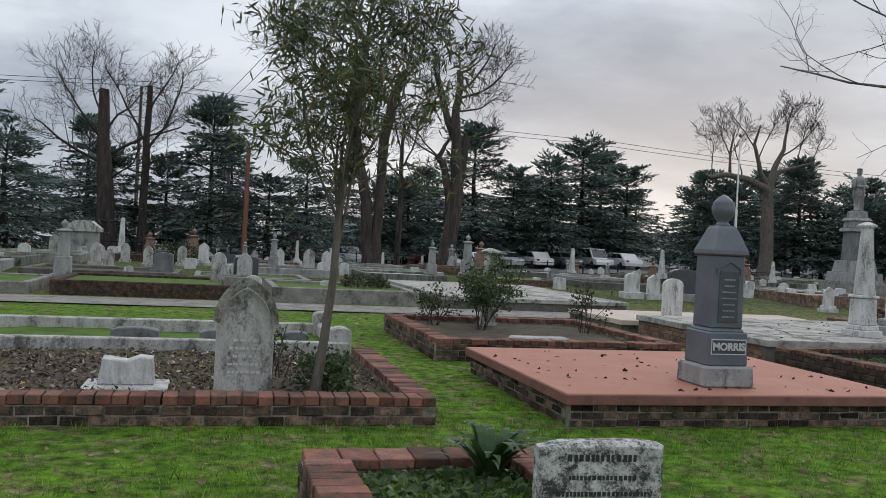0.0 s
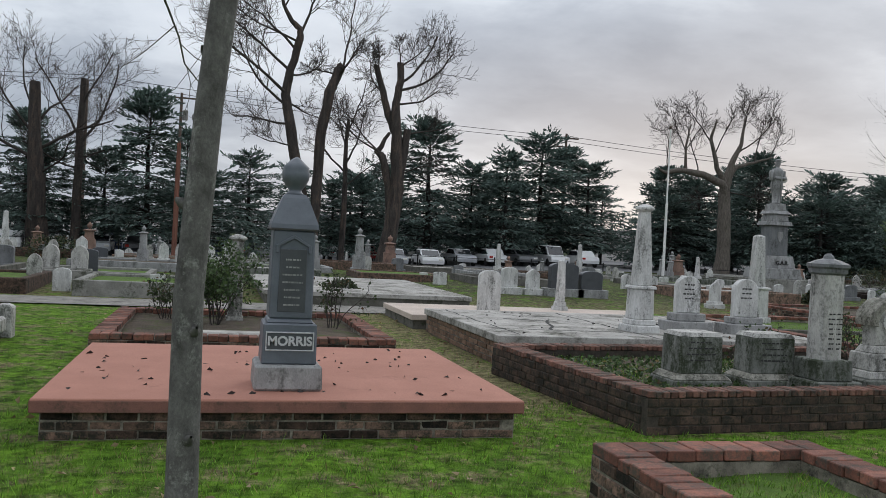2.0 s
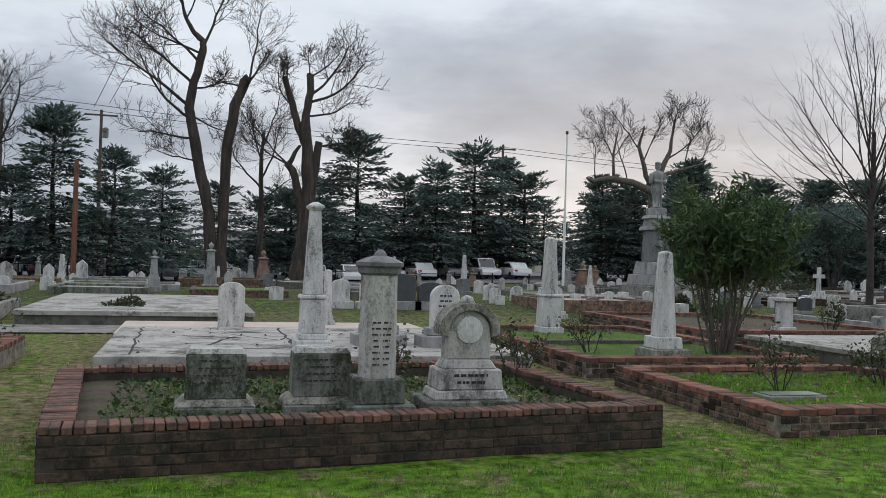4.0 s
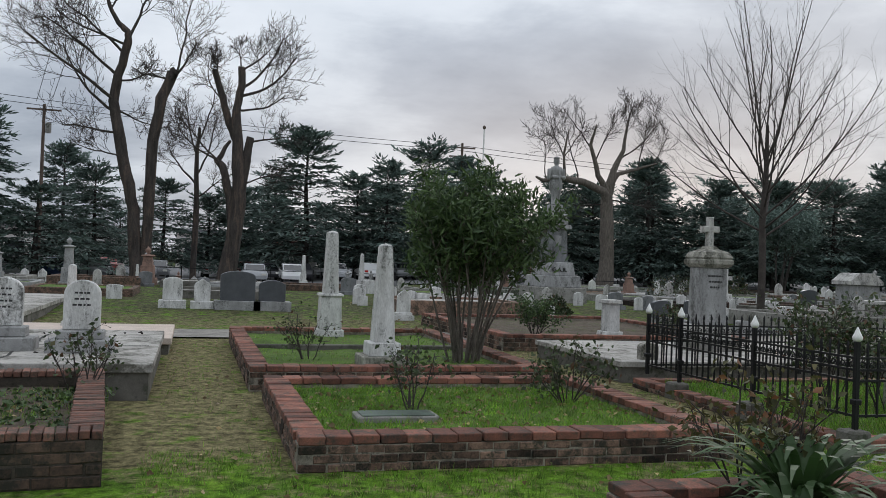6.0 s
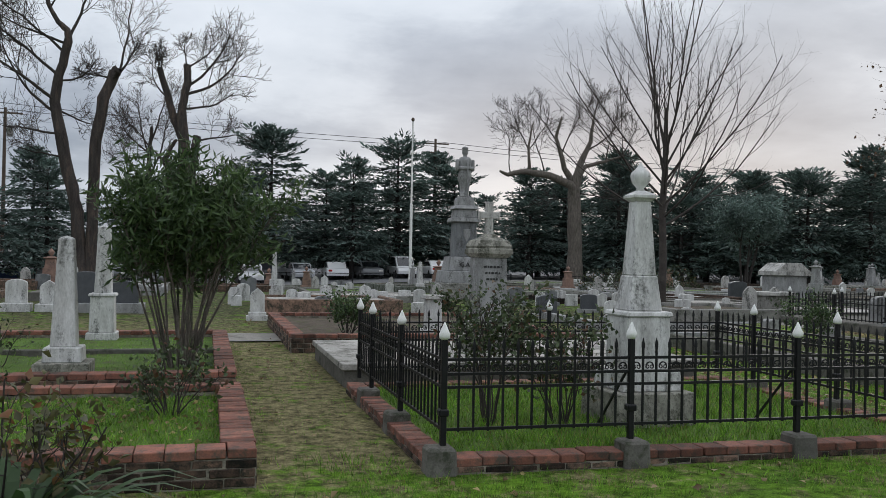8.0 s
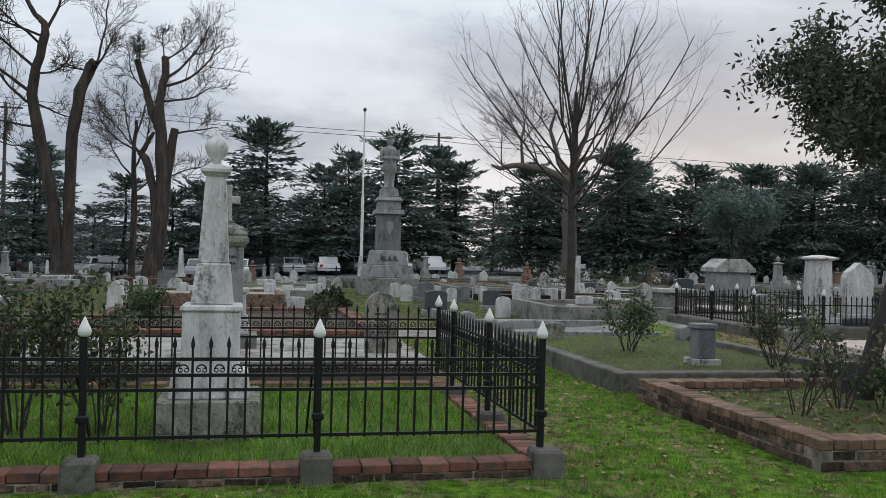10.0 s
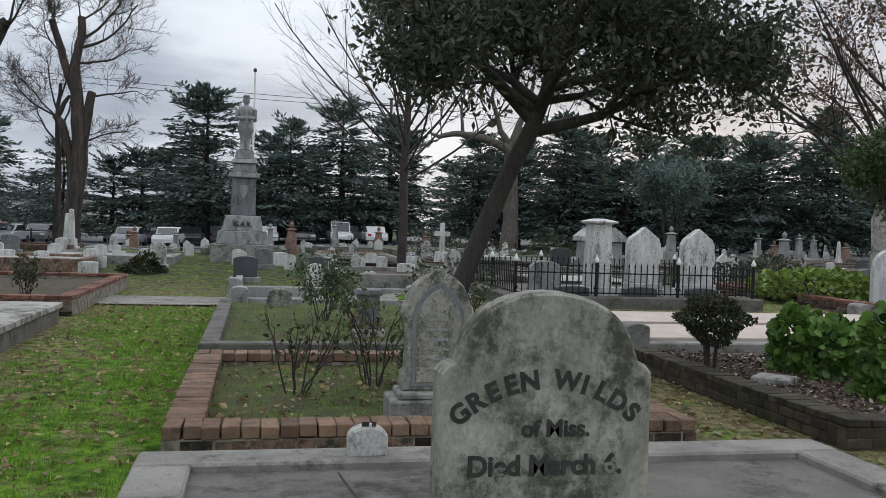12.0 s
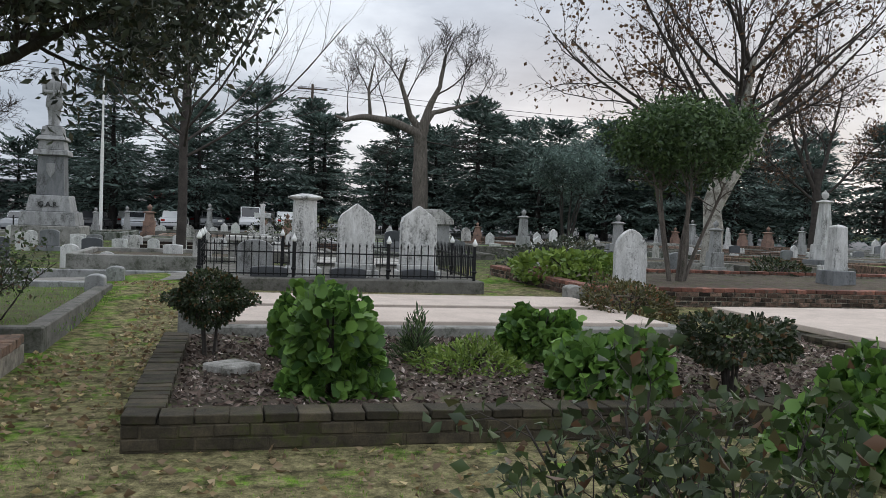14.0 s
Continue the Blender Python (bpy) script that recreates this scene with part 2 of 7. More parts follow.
M_BARK_PALE = surface("pale_mottled_bark", (0.44, 0.42, 0.37), (0.27, 0.255, 0.22), (0.13, 0.115, 0.095), 5, 60, 0.8, 0.3, 0.55)
M_SLAB_WET = surface("damp_slab", (0.155, 0.143, 0.13), (0.092, 0.085, 0.076), (0.045, 0.043, 0.036), 2.6, 110, 0.85, 0.35, 0.6)
M_COPING = surface("weathered_coping", (0.27, 0.255, 0.23), (0.15, 0.142, 0.128), (0.07, 0.068, 0.056), 3.0, 110, 0.92, 0.4, 0.6)
M_TWIG = surface("bare_twigs", (0.068, 0.058, 0.052), (0.034, 0.029, 0.026), None, 6, 60, 0.95, 0.0)
M_POLE = surface("weathered_pole_wood", (0.14, 0.105, 0.085), (0.075, 0.057, 0.047), None, 6, 60, 0.95, 0.3, stretch=(1, 1, 0.15))
M_POLE_RED = surface("reddish_pole_wood", (0.23, 0.10, 0.07), (0.14, 0.065, 0.05), None, 6, 60, 0.9, 0.3, stretch=(1, 1, 0.15))
M_ASPHALT = surface("asphalt", (0.15, 0.15, 0.155), (0.10, 0.10, 0.105), (0.19, 0.19, 0.19), 1.2, 120, 0.9, 0.3, 0.66)


def leaf_mat(name, light, dark, brown=None, rough=0.5, transl=0.25, clump=0.0):
    m = bpy.data.materials.new(name)
    m.use_nodes = True
    nt = m.node_tree
    b = nt.nodes["Principled BSDF"]
    geo = nt.nodes.new("ShaderNodeNewGeometry")
    stops = [(0.0, dark), (0.85 if brown else 1.0, light)]
    if brown:
        stops.append((0.93, brown))
    col = ramp(nt, geo.outputs["Random Per Island"], stops)
    big = noise_tex(nt, geo.outputs["Position"], 2.0, 3, 0.6)
    col = mix(nt, 0.6, col, ramp(nt, big, [(0.3, (0.28, 0.28, 0.28)), (0.7, (0.72, 0.72, 0.72))]), "OVERLAY")
    if clump:
        tuft = noise_tex(nt, geo.outputs["Position"], clump, 5, 0.7)
        col = mix(nt, 0.85, col, ramp(nt, tuft, [(0.36, (0.2, 0.2, 0.2)), (0.64, (0.74, 0.74, 0.74))]), "OVERLAY")
    nt.links.new(col, b.inputs["Base Color"])
    b.inputs["Roughness"].default_value = rough
    b.inputs["Specular IOR Level"].default_value = 0.35
    if transl:
        tr = nt.nodes.new("ShaderNodeBsdfTranslucent")
        nt.links.new(col, tr.inputs[0])
        ms = nt.nodes.new("ShaderNodeMixShader")
        ms.inputs[0].default_value = transl
        nt.links.new(b.outputs[0], ms.inputs[1])
        nt.links.new(tr.outputs[0], ms.inputs[2])
        nt.links.new(ms.outputs[0], nt.nodes["Material Output"].inputs[0])
    return m


M_LEAF_CEDAR = leaf_mat("cedar_needles", (0.15, 0.205, 0.178), (0.06, 0.092, 0.08), rough=0.6, transl=0.32, clump=0.6)
M_LEAF_WILLOW = leaf_mat("narrow_green_leaves", (0.125, 0.155, 0.065), (0.05, 0.07, 0.035), (0.20, 0.13, 0.06))
M_LEAF_OLE = leaf_mat("oleander_leaves", (0.095, 0.15, 0.052), (0.026, 0.05, 0.02))
M_LEAF_EVER = leaf_mat("dark_evergreen_leaves", (0.085, 0.10, 0.066), (0.027, 0.035, 0.025), (0.11, 0.10, 0.065))
M_LEAF_ROSE = leaf_mat("rose_leaves", (0.075, 0.105, 0.042), (0.026, 0.04, 0.018), (0.11, 0.06, 0.035))
M_LEAF_HYD = leaf_mat("broad_green_leaves", (0.15, 0.27, 0.05), (0.035, 0.085, 0.02))
M_LEAF_LIME = leaf_mat("fresh_green_leaves", (0.22, 0.30, 0.06), (0.09, 0.15, 0.03))
M_LEAF_DARK = leaf_mat("clipped_dark_leaves", (0.05, 0.07, 0.03), (0.02, 0.03, 0.014), (0.12, 0.07, 0.03))
M_LEAF_RUST = leaf_mat("reddish_green_leaves", (0.11, 0.10, 0.035), (0.045, 0.05, 0.02), (0.20, 0.09, 0.04))
M_LEAF_STRAP = leaf_mat("strap_leaves", (0.055, 0.11, 0.032), (0.018, 0.042, 0.014), rough=0.5)
M_LEAF_DRY = leaf_mat("dry_brown_leaves", (0.17, 0.10, 0.055), (0.07, 0.04, 0.025))
M_LITTER = leaf_mat("fallen_leaves", (0.34, 0.25, 0.14), (0.13, 0.085, 0.05), (0.46, 0.36, 0.17))
M_GRASS = leaf_mat("grass_blades", (0.205, 0.40, 0.036), (0.055, 0.13, 0.014), (0.25, 0.22, 0.08), rough=0.6, clump=6.5)
M_CHIP = leaf_mat("bark_chips", (0.20, 0.145, 0.12), (0.035, 0.026, 0.022), (0.48, 0.40, 0.36), rough=0.9, transl=0.0)

# ---------------- ground ----------------
def smooth(a, b, v):
    u = min(max((v - a) / (b - a), 0.0), 1.0)
    return u * u * (3 - 2 * u)


def gz(x, y):
    """Height of the ground: level by the walk, rising a little beyond it."""
    return 0.22 * smooth(12, 16, y) * smooth(24.5, 27.5, x) * (1 - smooth(40, 60, y)) + 0.24 * smooth(20, 28, y) * (1 - smooth(24.5, 27.5, x)) * (1 - smooth(36, 48, y)) - 0.62 * smooth(36, 54, y) * (1 - smooth(12, 34, x))


def lawn_material():
    m = bpy.data.materials.new("lawn_bare_earth_far_shade")
    m.use_nodes = True
    nt = m.node_tree
    b = nt.nodes["Principled BSDF"]
    geo = nt.nodes.new("ShaderNodeNewGeometry")
    pos = geo.outputs["Position"]
    sp = nt.nodes.new("ShaderNodeSeparateXYZ")
    nt.links.new(pos, sp.inputs[0])
    n1 = noise_tex(nt, pos, 1.4, 6, 0.65)
    n2 = noise_tex(nt, pos, 24, 4, 0.7)
    n3 = noise_tex(nt, pos, 110, 2, 0.6)
    green = ramp(nt, n1, [(0.3, (0.05, 0.105, 0.012)), (0.6, (0.105, 0.20, 0.018)), (0.8, (0.16, 0.205, 0.04))])
    earth = ramp(nt, n2, [(0.3, (0.10, 0.09, 0.045)), (0.7, (0.25, 0.22, 0.115))])

    def line(a, bb, src):
        n = nt.nodes.new("ShaderNodeMapRange")
        n.inputs["From Min"].default_value, n.inputs["From Max"].default_value = a, bb
        nt.links.new(src, n.inputs["Value"])
        return n.outputs[0]

    def mul(a, bb, op="MULTIPLY"):
        n = nt.nodes.new("ShaderNodeMath")
        n.operation = op
        n.use_clamp = True
        for k, v in enumerate((a, bb)):
            if isinstance(v, (int, float)):
                n.inputs[k].default_value = v
            else:
                nt.links.new(v, n.inputs[k])
        return n.outputs[0]
    # the trodden aisles and the far end of the walk are worn
    worn = mul(mul(line(6.3, 7.4, sp.outputs["Y"]), line(20.0, 17.0, sp.outputs["Y"])), mul(line(22.0, 21.0, sp.outputs["X"]), line(2.0, 4.5, sp.outputs["X"])))
    worn = mul(worn, mul(mul(line(23.5, 29.0, sp.outputs["X"]), line(-1.0, 2.5, sp.outputs["Y"])), line(9.0, 8.0, sp.outputs["Y"])), "MAXIMUM")
    worn = mul(worn, mul(line(26.0, 27.5, sp.outputs["X"]), line(18.0, 16.0, sp.outputs["Y"])), "MAXIMUM")
    worn = mul(worn, mul(line(17.5, 20.0, sp.outputs["Y"]), 0.8), "MAXIMUM")
    patch = mul(mul(worn, 0.46), line(0.30, 0.62, noise_tex(nt, pos, 2.6, 7, 0.75)), "ADD")
    fac = ramp(nt, patch, [(0.62, (0, 0, 0)), (0.98, (1, 1, 1))])
    # beyond the path: thin grass, its shade painted in as darker olive
    far = line(18.0, 24.0, sp.outputs["Y"])
    earth = mix(nt, far, earth, (0.075, 0.078, 0.04))
    col = mix(nt, fac, green, earth)
    tuft = noise_tex(nt, pos, 7.5, 5, 0.7)
    col = mix(nt, 0.95, col, ramp(nt, tuft, [(0.37, (0.16,) * 3), (0.62, (0.76,) * 3)]), "OVERLAY")
    col = mix(nt, 0.55, col, ramp(nt, n3, [(0.3, (0.25,) * 3), (0.7, (0.75,) * 3)]), "OVERLAY")
    nt.links.new(col, b.inputs["Base Color"])
    b.inputs["Roughness"].default_value = 1.0
    b.inputs["Specular IOR Level"].default_value = 0.1
    bp = nt.nodes.new("ShaderNodeBump")
    bp.inputs["Strength"].default_value, bp.inputs["Distance"].default_value = 0.9, 0.03
    nt.links.new(mix(nt, 0.5, n2, n3), bp.inputs["Height"])
    nt.links.new(bp.outputs[0], b.inputs["Normal"])
    return m


M_LAWN = lawn_material()


def ground():
    xs = [-900, -300, -120, -60, -30] + [-16 + 0.8 * k for k in range(96)] + [64, 80, 120, 200, 400, 900]
    ys = [-900, -300, -60, -20] + [-6 + 0.8 * k for k in range(84)] + [66, 80, 110, 160, 300, 900, 2500]
    vs = [(x, y, gz(x, y) + (0.018 * noise.noise((x * 0.7, y * 0.7, 0)) if -16 < x < 60 and -6 < y < 60 else 0)) for y in ys for x in xs]
    n = len(xs)
    fs = [(j * n + i, j * n + i + 1, (j + 1) * n + i + 1, (j + 1) * n + i) for j in range(len(ys) - 1) for i in range(n - 1)]
    return part("ground", (vs, fs), M_LAWN, smooth=True)


tagged(ground(), "green cemetery lawn with worn brown patches and fallen leaves", "ground", kind="structure")


def sheet(name, x0, x1, y0, y1, lift, material, label, category):
    nx, ny = max(2, int((x1 - x0) / 2)), max(2, int((y1 - y0) / 2))
    vs = [(x0 + (x1 - x0) * i / nx, y0 + (y1 - y0) * j / ny, 0) for j in range(ny + 1) for i in range(nx + 1)]
    vs = [(x, y, gz(x, y) + lift) for x, y, _ in vs]
    m = nx + 1
    fs = [(j * m + i, j * m + i + 1, (j + 1) * m + i + 1, (j + 1) * m + i) for j in range(ny) for i in range(nx)]
    return tagged(part(name, (vs, fs), material), label, category, kind="structure")


sheet("path", -40, 27.8, 16.95, 18.7, 0.026, M_COPING, "worn grey concrete cross path between the plots", "path")
sheet("road", -140, 160, 61.5, 130, 0.06, M_ASPHALT, "grey asphalt parking lot beyond the cemetery trees", "road")

# ---------------- plots with kerbs ----------------
PIECES = []  # brick rows are laid last


def kerb_ring(x0, x1, y0, y1, w, z, bevel=0.01, sides="fblr"):
    rows = []
    if "f" in sides:
        rows.append((x0, y0, 0, x1, y0 + w, z, bevel))
    if "b" in sides:
        rows.append((x0, y1 - w, 0, x1, y1, z - 0.002, bevel))
    if "l" in sides:
        rows.append((x0 + 0.002, y0 + w, 0, x0 + w, y1 - w, z - 0.001, bevel))
    if "r" in sides:
        rows.append((x1 - w, y0 + w, 0, x1 - 0.002, y1 - w, z - 0.001, bevel))
    return [(a, b, -0.05, d, e, f, g) for a, b, c, d, e, f, g in rows]


def fill(x0, x1, y0, y1, z, material, name, label, category):
    """Earth or lawn inside a kerb, slightly uneven."""
    nx, ny = max(4, int((x1 - x0) / 0.18)), max(4, int((y1 - y0) / 0.18))
    vs = []
    for j in range(ny + 1):
        for i in range(nx + 1):
            x, y = x0 + (x1 - x0) * i / nx, y0 + (y1 - y0) * j / ny
            vs.append((x, y, z + 0.035 * noise.noise((x * 1.3, y * 1.3, 5)) + 0.02 * noise.noise((x * 5, y * 5, 2))))
    m = nx + 1
    fs = [(j * m + i, j * m + i + 1, (j + 1) * m + i + 1, (j + 1) * m + i) for j in range(ny) for i in range(nx)]
    return tagged(part(name, (vs, fs), material, smooth=True), label, category, kind="structure")


def brick_plot(x0, x1, y0, y1, z, label, pitch=0.12, cap=0.075, brick=None, coping=None, w=0.23, sides="fblr", wall_sides="fl", skew=0.0, mortar=None):
    """A low brick kerb round a plot: mortar core, coping bricks on top, courses on the faces that show."""
    th = thing("brick_plot_kerb", label, "plot kerb", (x0, y0, 0), math.degrees(math.atan2(skew, x1 - x0)), group="brick plot kerbs")
    lx, ly = x1 - x0, y1 - y0
    part("mortar_core", boxes(*[(a, b, c, d, e, f - cap, 0.0) for a, b, c, d, e, f, g in kerb_ring(0, lx, 0, ly, w, z, 0, sides)]), mortar or M_MORTAR, th, "weathered mortar core")
    PIECES.append((th, lx, ly, z, pitch, cap, brick or M_BRICK_OLD, coping or M_BRICK_RED, w, sides, wall_sides))
    return th


def stone_plot(x0, x1, y0, y1, z, label, material, w=0.16, sides="fblr", bevel=0.015):
    th = thing("stone_plot_kerb", label, "plot kerb", (x0, y0, gz(x0, y0)), group="stone plot kerbs")
    names = {"f": "front_kerb", "b": "back_kerb", "l": "side_kerb", "r": "side_kerb"}
    for s in sides:
        part(names[s], boxes(*kerb_ring(0, x1 - x0, 0, y1 - y0, w, z, bevel, s)), material, th)
    return th


def ledger(x0, x1, y0, y1, z, label, material, edge_material, cap=0.09, over=0.04, wall=None, name="grave_slab"):
    """A raised slab on a low wall."""
    th = thing(name, label, "grave slab", (x0, y0, gz(x0, y0)))
    lx, ly = x1 - x0, y1 - y0
    part("top", boxes((0, 0, z - cap, lx, ly, z, 0.008)), material, th)
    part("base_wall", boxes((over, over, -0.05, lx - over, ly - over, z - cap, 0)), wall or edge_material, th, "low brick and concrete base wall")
    return th


# first row, beside the walk
brick_plot(-9.2, -1.13, 6.0, 9.5, 0.245, "low weathered brick kerb with red header coping round a mulched plot", 0.125, 0.08, sides="flr", wall_sides="fr")
fill(-9.0, -1.3, 6.2, 9.45, 0.13, M_SOIL, "plot_soil", "dark bark mulch and thin weeds inside the brick kerb", "soil")
stone_plot(-9.2, -1.35, 9.56, 12.0, 0.26, "pale stone kerb round an old family plot", M_MARBLE_GREY, 0.14, "fb")
fill(-9.0, -1.4, 9.7, 11.9, 0.10, M_LAWN_IN, "plot_lawn", "thin lawn and weeds inside the pale kerb", "lawn")

morris_slab = thing("red_plot_slab", "large brick-red stained concrete slab on a low weathered brick wall", "grave slab", (0, 5.867, 0))
part("top", boxes((0, 0, 0.21, 3.66, 3.18, 0.307, 0.008)), M_RED_CONC, morris_slab, "smooth red-stained concrete top strewn with leaves")
# side band in a darker, blotchier red than the top
part("edge_band", boxes((-0.004, -0.004, 0.205, 3.664, 3.184, 0.295, 0.006)), M_RED_EDGE, morris_slab, "blotchy red edge, darker than the top")
part("mortar_core", boxes((0.06, 0.06, -0.05, 3.60, 3.12, 0.206, 0)), M_MORTAR, morris_slab)

brick_plot(4.803, 9.75, 5.96, 9.3, 0.375, "brick kerb plot with rowlock coping holding four grey monuments", 0.075, 0.06, w=0.22, wall_sides="fl", skew=0.45, brick=M_BRICK_BROWN, mortar=M_MORTAR_DK, coping=M_BRICK_COPE)
four_soil = fill(0.2, 4.75, 0.2, 3.15, 0.22, M_SOIL, "plot_soil", "dark soil with creeping weeds inside the brick kerb", "soil")
four_soil.matrix_basis = pose(4.803, 5.96, 0, 0, 0, math.degrees(math.atan2(0.45, 4.947)))

brick_plot(11.058, 14.74, 6.58, 9.9, 0.272, "red brick kerb on weathered courses round a small lawn", 0.21, 0.07, wall_sides="flr")
fill(11.25, 14.55, 6.78, 9.72, 0.16, M_LAWN_IN, "plot_lawn", "mossy green lawn inside the brick kerb", "lawn")

brick_plot(23.08, 26.64, 6.54, 9.85, 0.252, "brick kerb with header coping round a weedy plot", 0.12, 0.085, brick=M_BRICK_OLD, coping=M_BRICK_TAN, wall_sides="fl")
fill(23.28, 26.45, 6.74, 9.7, 0.15, M_LAWN_MOSS, "plot_lawn", "weedy lawn inside the brick kerb", "lawn")

brick_plot(27.85, 35.4, 6.58, 10.5, 0.225, "low mossy dark brick kerb round a mulched bed", 0.21, 0.06, brick=M_BRICK_MOSS, coping=M_BRICK_MOSS, sides="flr", wall_sides="fl", mortar=M_BRICK_MOSS)
fill(28.05, 35.2, 6.78, 10.5, 0.15, M_SOIL, "plot_soil", "bark mulch bed with low shrubs inside the mossy kerb", "soil")

# small plots at the edge of the walk
brick_plot(-2.47, -1.0, 0.7, 3.97, 0.31, "small brick kerb round an ivy-filled grave at the lawn", 0.2, 0.065, wall_sides="bl", w=0.25)
fill(-2.25, -1.2, 0.9, 3.75, 0.22, M_LAWN_IN, "plot_ivy_bed", "ivy and weeds filling the small brick plot", "lawn")
brick_plot(3.46, 4.98, 2.0, 4.13, 0.386, "small brick kerb of headers round a grassy grave", 0.2, 0.07, wall_sides="blr", w=0.23)
fill(3.68, 4.76, 2.2, 3.92, 0.24, M_LAWN_IN, "plot_lawn", "patchy grass inside the small brick kerb", "lawn")
brick_plot(12.73, 14.6, 2.2, 4.95, 0.30, "small weathered brick kerb with strap-leaved plants", 0.2, 0.065, wall_sides="bl", w=0.23)
fill(12.95, 14.4, 2.4, 4.75, 0.2, M_SOIL, "plot_soil", "dark soil inside the small brick kerb", "soil")

# second row
brick_plot(-0.15, 3.45, 9.95, 13.6, 0.30, "red brick kerb round a rose plot behind the red slab", 0.12, 0.075, wall_sides="fl")
fill(0.05, 3.25, 10.15, 13.4, 0.19, M_SOIL, "plot_soil", "bare soil of the rose plot", "soil")
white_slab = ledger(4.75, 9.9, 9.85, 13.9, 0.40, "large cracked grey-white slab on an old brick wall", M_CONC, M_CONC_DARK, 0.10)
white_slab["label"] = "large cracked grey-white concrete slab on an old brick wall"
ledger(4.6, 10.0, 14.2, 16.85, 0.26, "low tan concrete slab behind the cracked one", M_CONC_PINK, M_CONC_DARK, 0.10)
brick_plot(10.95, 14.72, 10.55, 16.4, 0.29, "red brick kerb round a plot with an obelisk and an oleander", 0.2, 0.07, wall_sides="fl")
fill(11.15, 14.5, 10.75, 16.2, 0.17, M_LAWN_IN, "plot_lawn", "grass and weeds inside the red brick kerb", "lawn")
stone_plot(11.2, 14.5, 13.6, 13.8, 0.24, "low dark kerb across the oleander plot", M_CONC_DARK, 0.1, "f")
ledger(16.0, 20.95, 11.05, 14.2, 0.30, "white concrete slab with a weathered brick edge", M_CONC, M_CONC_DARK, 0.08)
brick_plot(15.75, 20.9, 15.1, 21.0, 0.31, "brick kerb round a plot with shrubs and a marble pedestal", 0.2, 0.07, wall_sides="fl")
fill(15.95, 20.7, 15.3, 20.8, 0.2, M_SOIL, "plot_soil", "soil and low weeds inside the brick kerb", "soil")
stone_plot(23.05, 26.7, 10.35, 15.9, 0.25, "dark mossy concrete kerb round a grassy plot", M_CONC_DARK, 0.2, "flr")
fill(23.2, 26.5, 10.55, 16.0, 0.16, M_LAWN_MOSS, "plot_lawn", "grass inside the dark concrete kerb", "lawn")

# ---------------- monuments ----------------
def block(name, th, w, d, z0, z1, material, taper=1.0, bevel=0.012, label="", x=0.0, y=0.0):
    return part(name, boxes((x - w / 2, y - d / 2, z0, x + w / 2, y + d / 2, z1, bevel, taper)), material, th, label)


def letters(text, th, size, x, y, z, material, name="lettering", depth=0.004, label="", rx=90, ry=0, bold=0.0):
    cu = bpy.data.curves.new("lettering", "FONT")
    cu.body, cu.size, cu.extrude, cu.align_x, cu.align_y = text, size, depth, "CENTER", "CENTER"
    cu.offset = bold
    tmp = bpy.data.objects.new("tmp_text", cu)
    scene.collection.objects.link(tmp)
    bpy.context.view_layer.update()
    me = bpy.data.meshes.new_from_object(tmp)
    bpy.data.objects.remove(tmp)
    me.materials.clear()
    me.materials.append(material)
    ob = new(name, me)
    ob.parent = th
    ob.matrix_basis = pose(x, y, z, rx, ry, 0)
    return tagged(ob, label)


def bars(th, w, y, z0, rows, step, material, rng=None, height=0.022, run=(0.02, 0.05)):
    """Lines of worn writing that cannot be read."""
    rng = rng or random.Random(3)
    bm = bmesh.new()
    for k in range(rows):
        x = -w / 2 * rng.uniform(0.6, 1.0)
        end = -x
        while x < end:
            l = rng.uniform(*run)
            box(bm, x, y, z0 - k * step, min(x + l, end), y + 0.003, z0 - k * step + height)
            x += l + rng.uniform(run[0] * 0.4, run[0])
    return part("worn_inscription", bm, material, th, "worn inscription lines", kind="stuff")


def rounded_top(w, h, rise, n=14, z0=0.0):
    """Tablet outline with a round head."""
    pts = [(-w / 2, z0), (w / 2, z0), (w / 2, h - rise)]
    pts += [(w / 2 * math.cos(a), h - rise + rise * math.sin(a)) for a in (math.pi * k / n for k in range(1, n))]
    return pts + [(-w / 2, h - rise)]


def pointed_top(w, h, spring, n=8, z0=0.0):
    """Gothic outline: two arcs that meet in a point."""
    rise = h - spring
    r = (rise * rise + w * w / 4) / w
    right = []
    for k in range(n + 1):
        a = math.asin(min(1.0, rise / r)) * k / n
        right.append((w / 2 - r + r * math.cos(a), spring + r * math.sin(a)))
    return [(-w / 2, z0), (w / 2, z0)] + right + [(-x, z) for x, z in right[-2::-1]]


def gable_top(w, h, spring, z0=0.0):
    return [(-w / 2, z0), (w / 2, z0), (w / 2, spring), (w * 0.42, spring + (h - spring) * 0.35), (0, h), (-w * 0.42, spring + (h - spring) * 0.35), (-w / 2, spring)]


def headstone(loc, label, outline, t, material, base=None, base_mat=None, rz=0.0, inscription=None, group="headstones", lean=0.0):
    th = thing("headstone", label, "headstone", loc, rz, group)
    z = 0.0
    for k, (w, d, h) in enumerate(base or ()):
        block("plinth", th, w, d, z - (0.06 if k == 0 else 0), z + h, base_mat or material)
        z += h
    ob = part("tablet", extrude_outline(outline, -t / 2, t / 2), material, th)
    ob.matrix_basis = pose(0, 0, z - (0.0 if base else 0.06), lean, 0, 0)
    if inscription:
        w, z1, rows, step = inscription
        o = bars(th, w, -t / 2 - 0.002, z + z1, rows, step, M_INK)
    return th


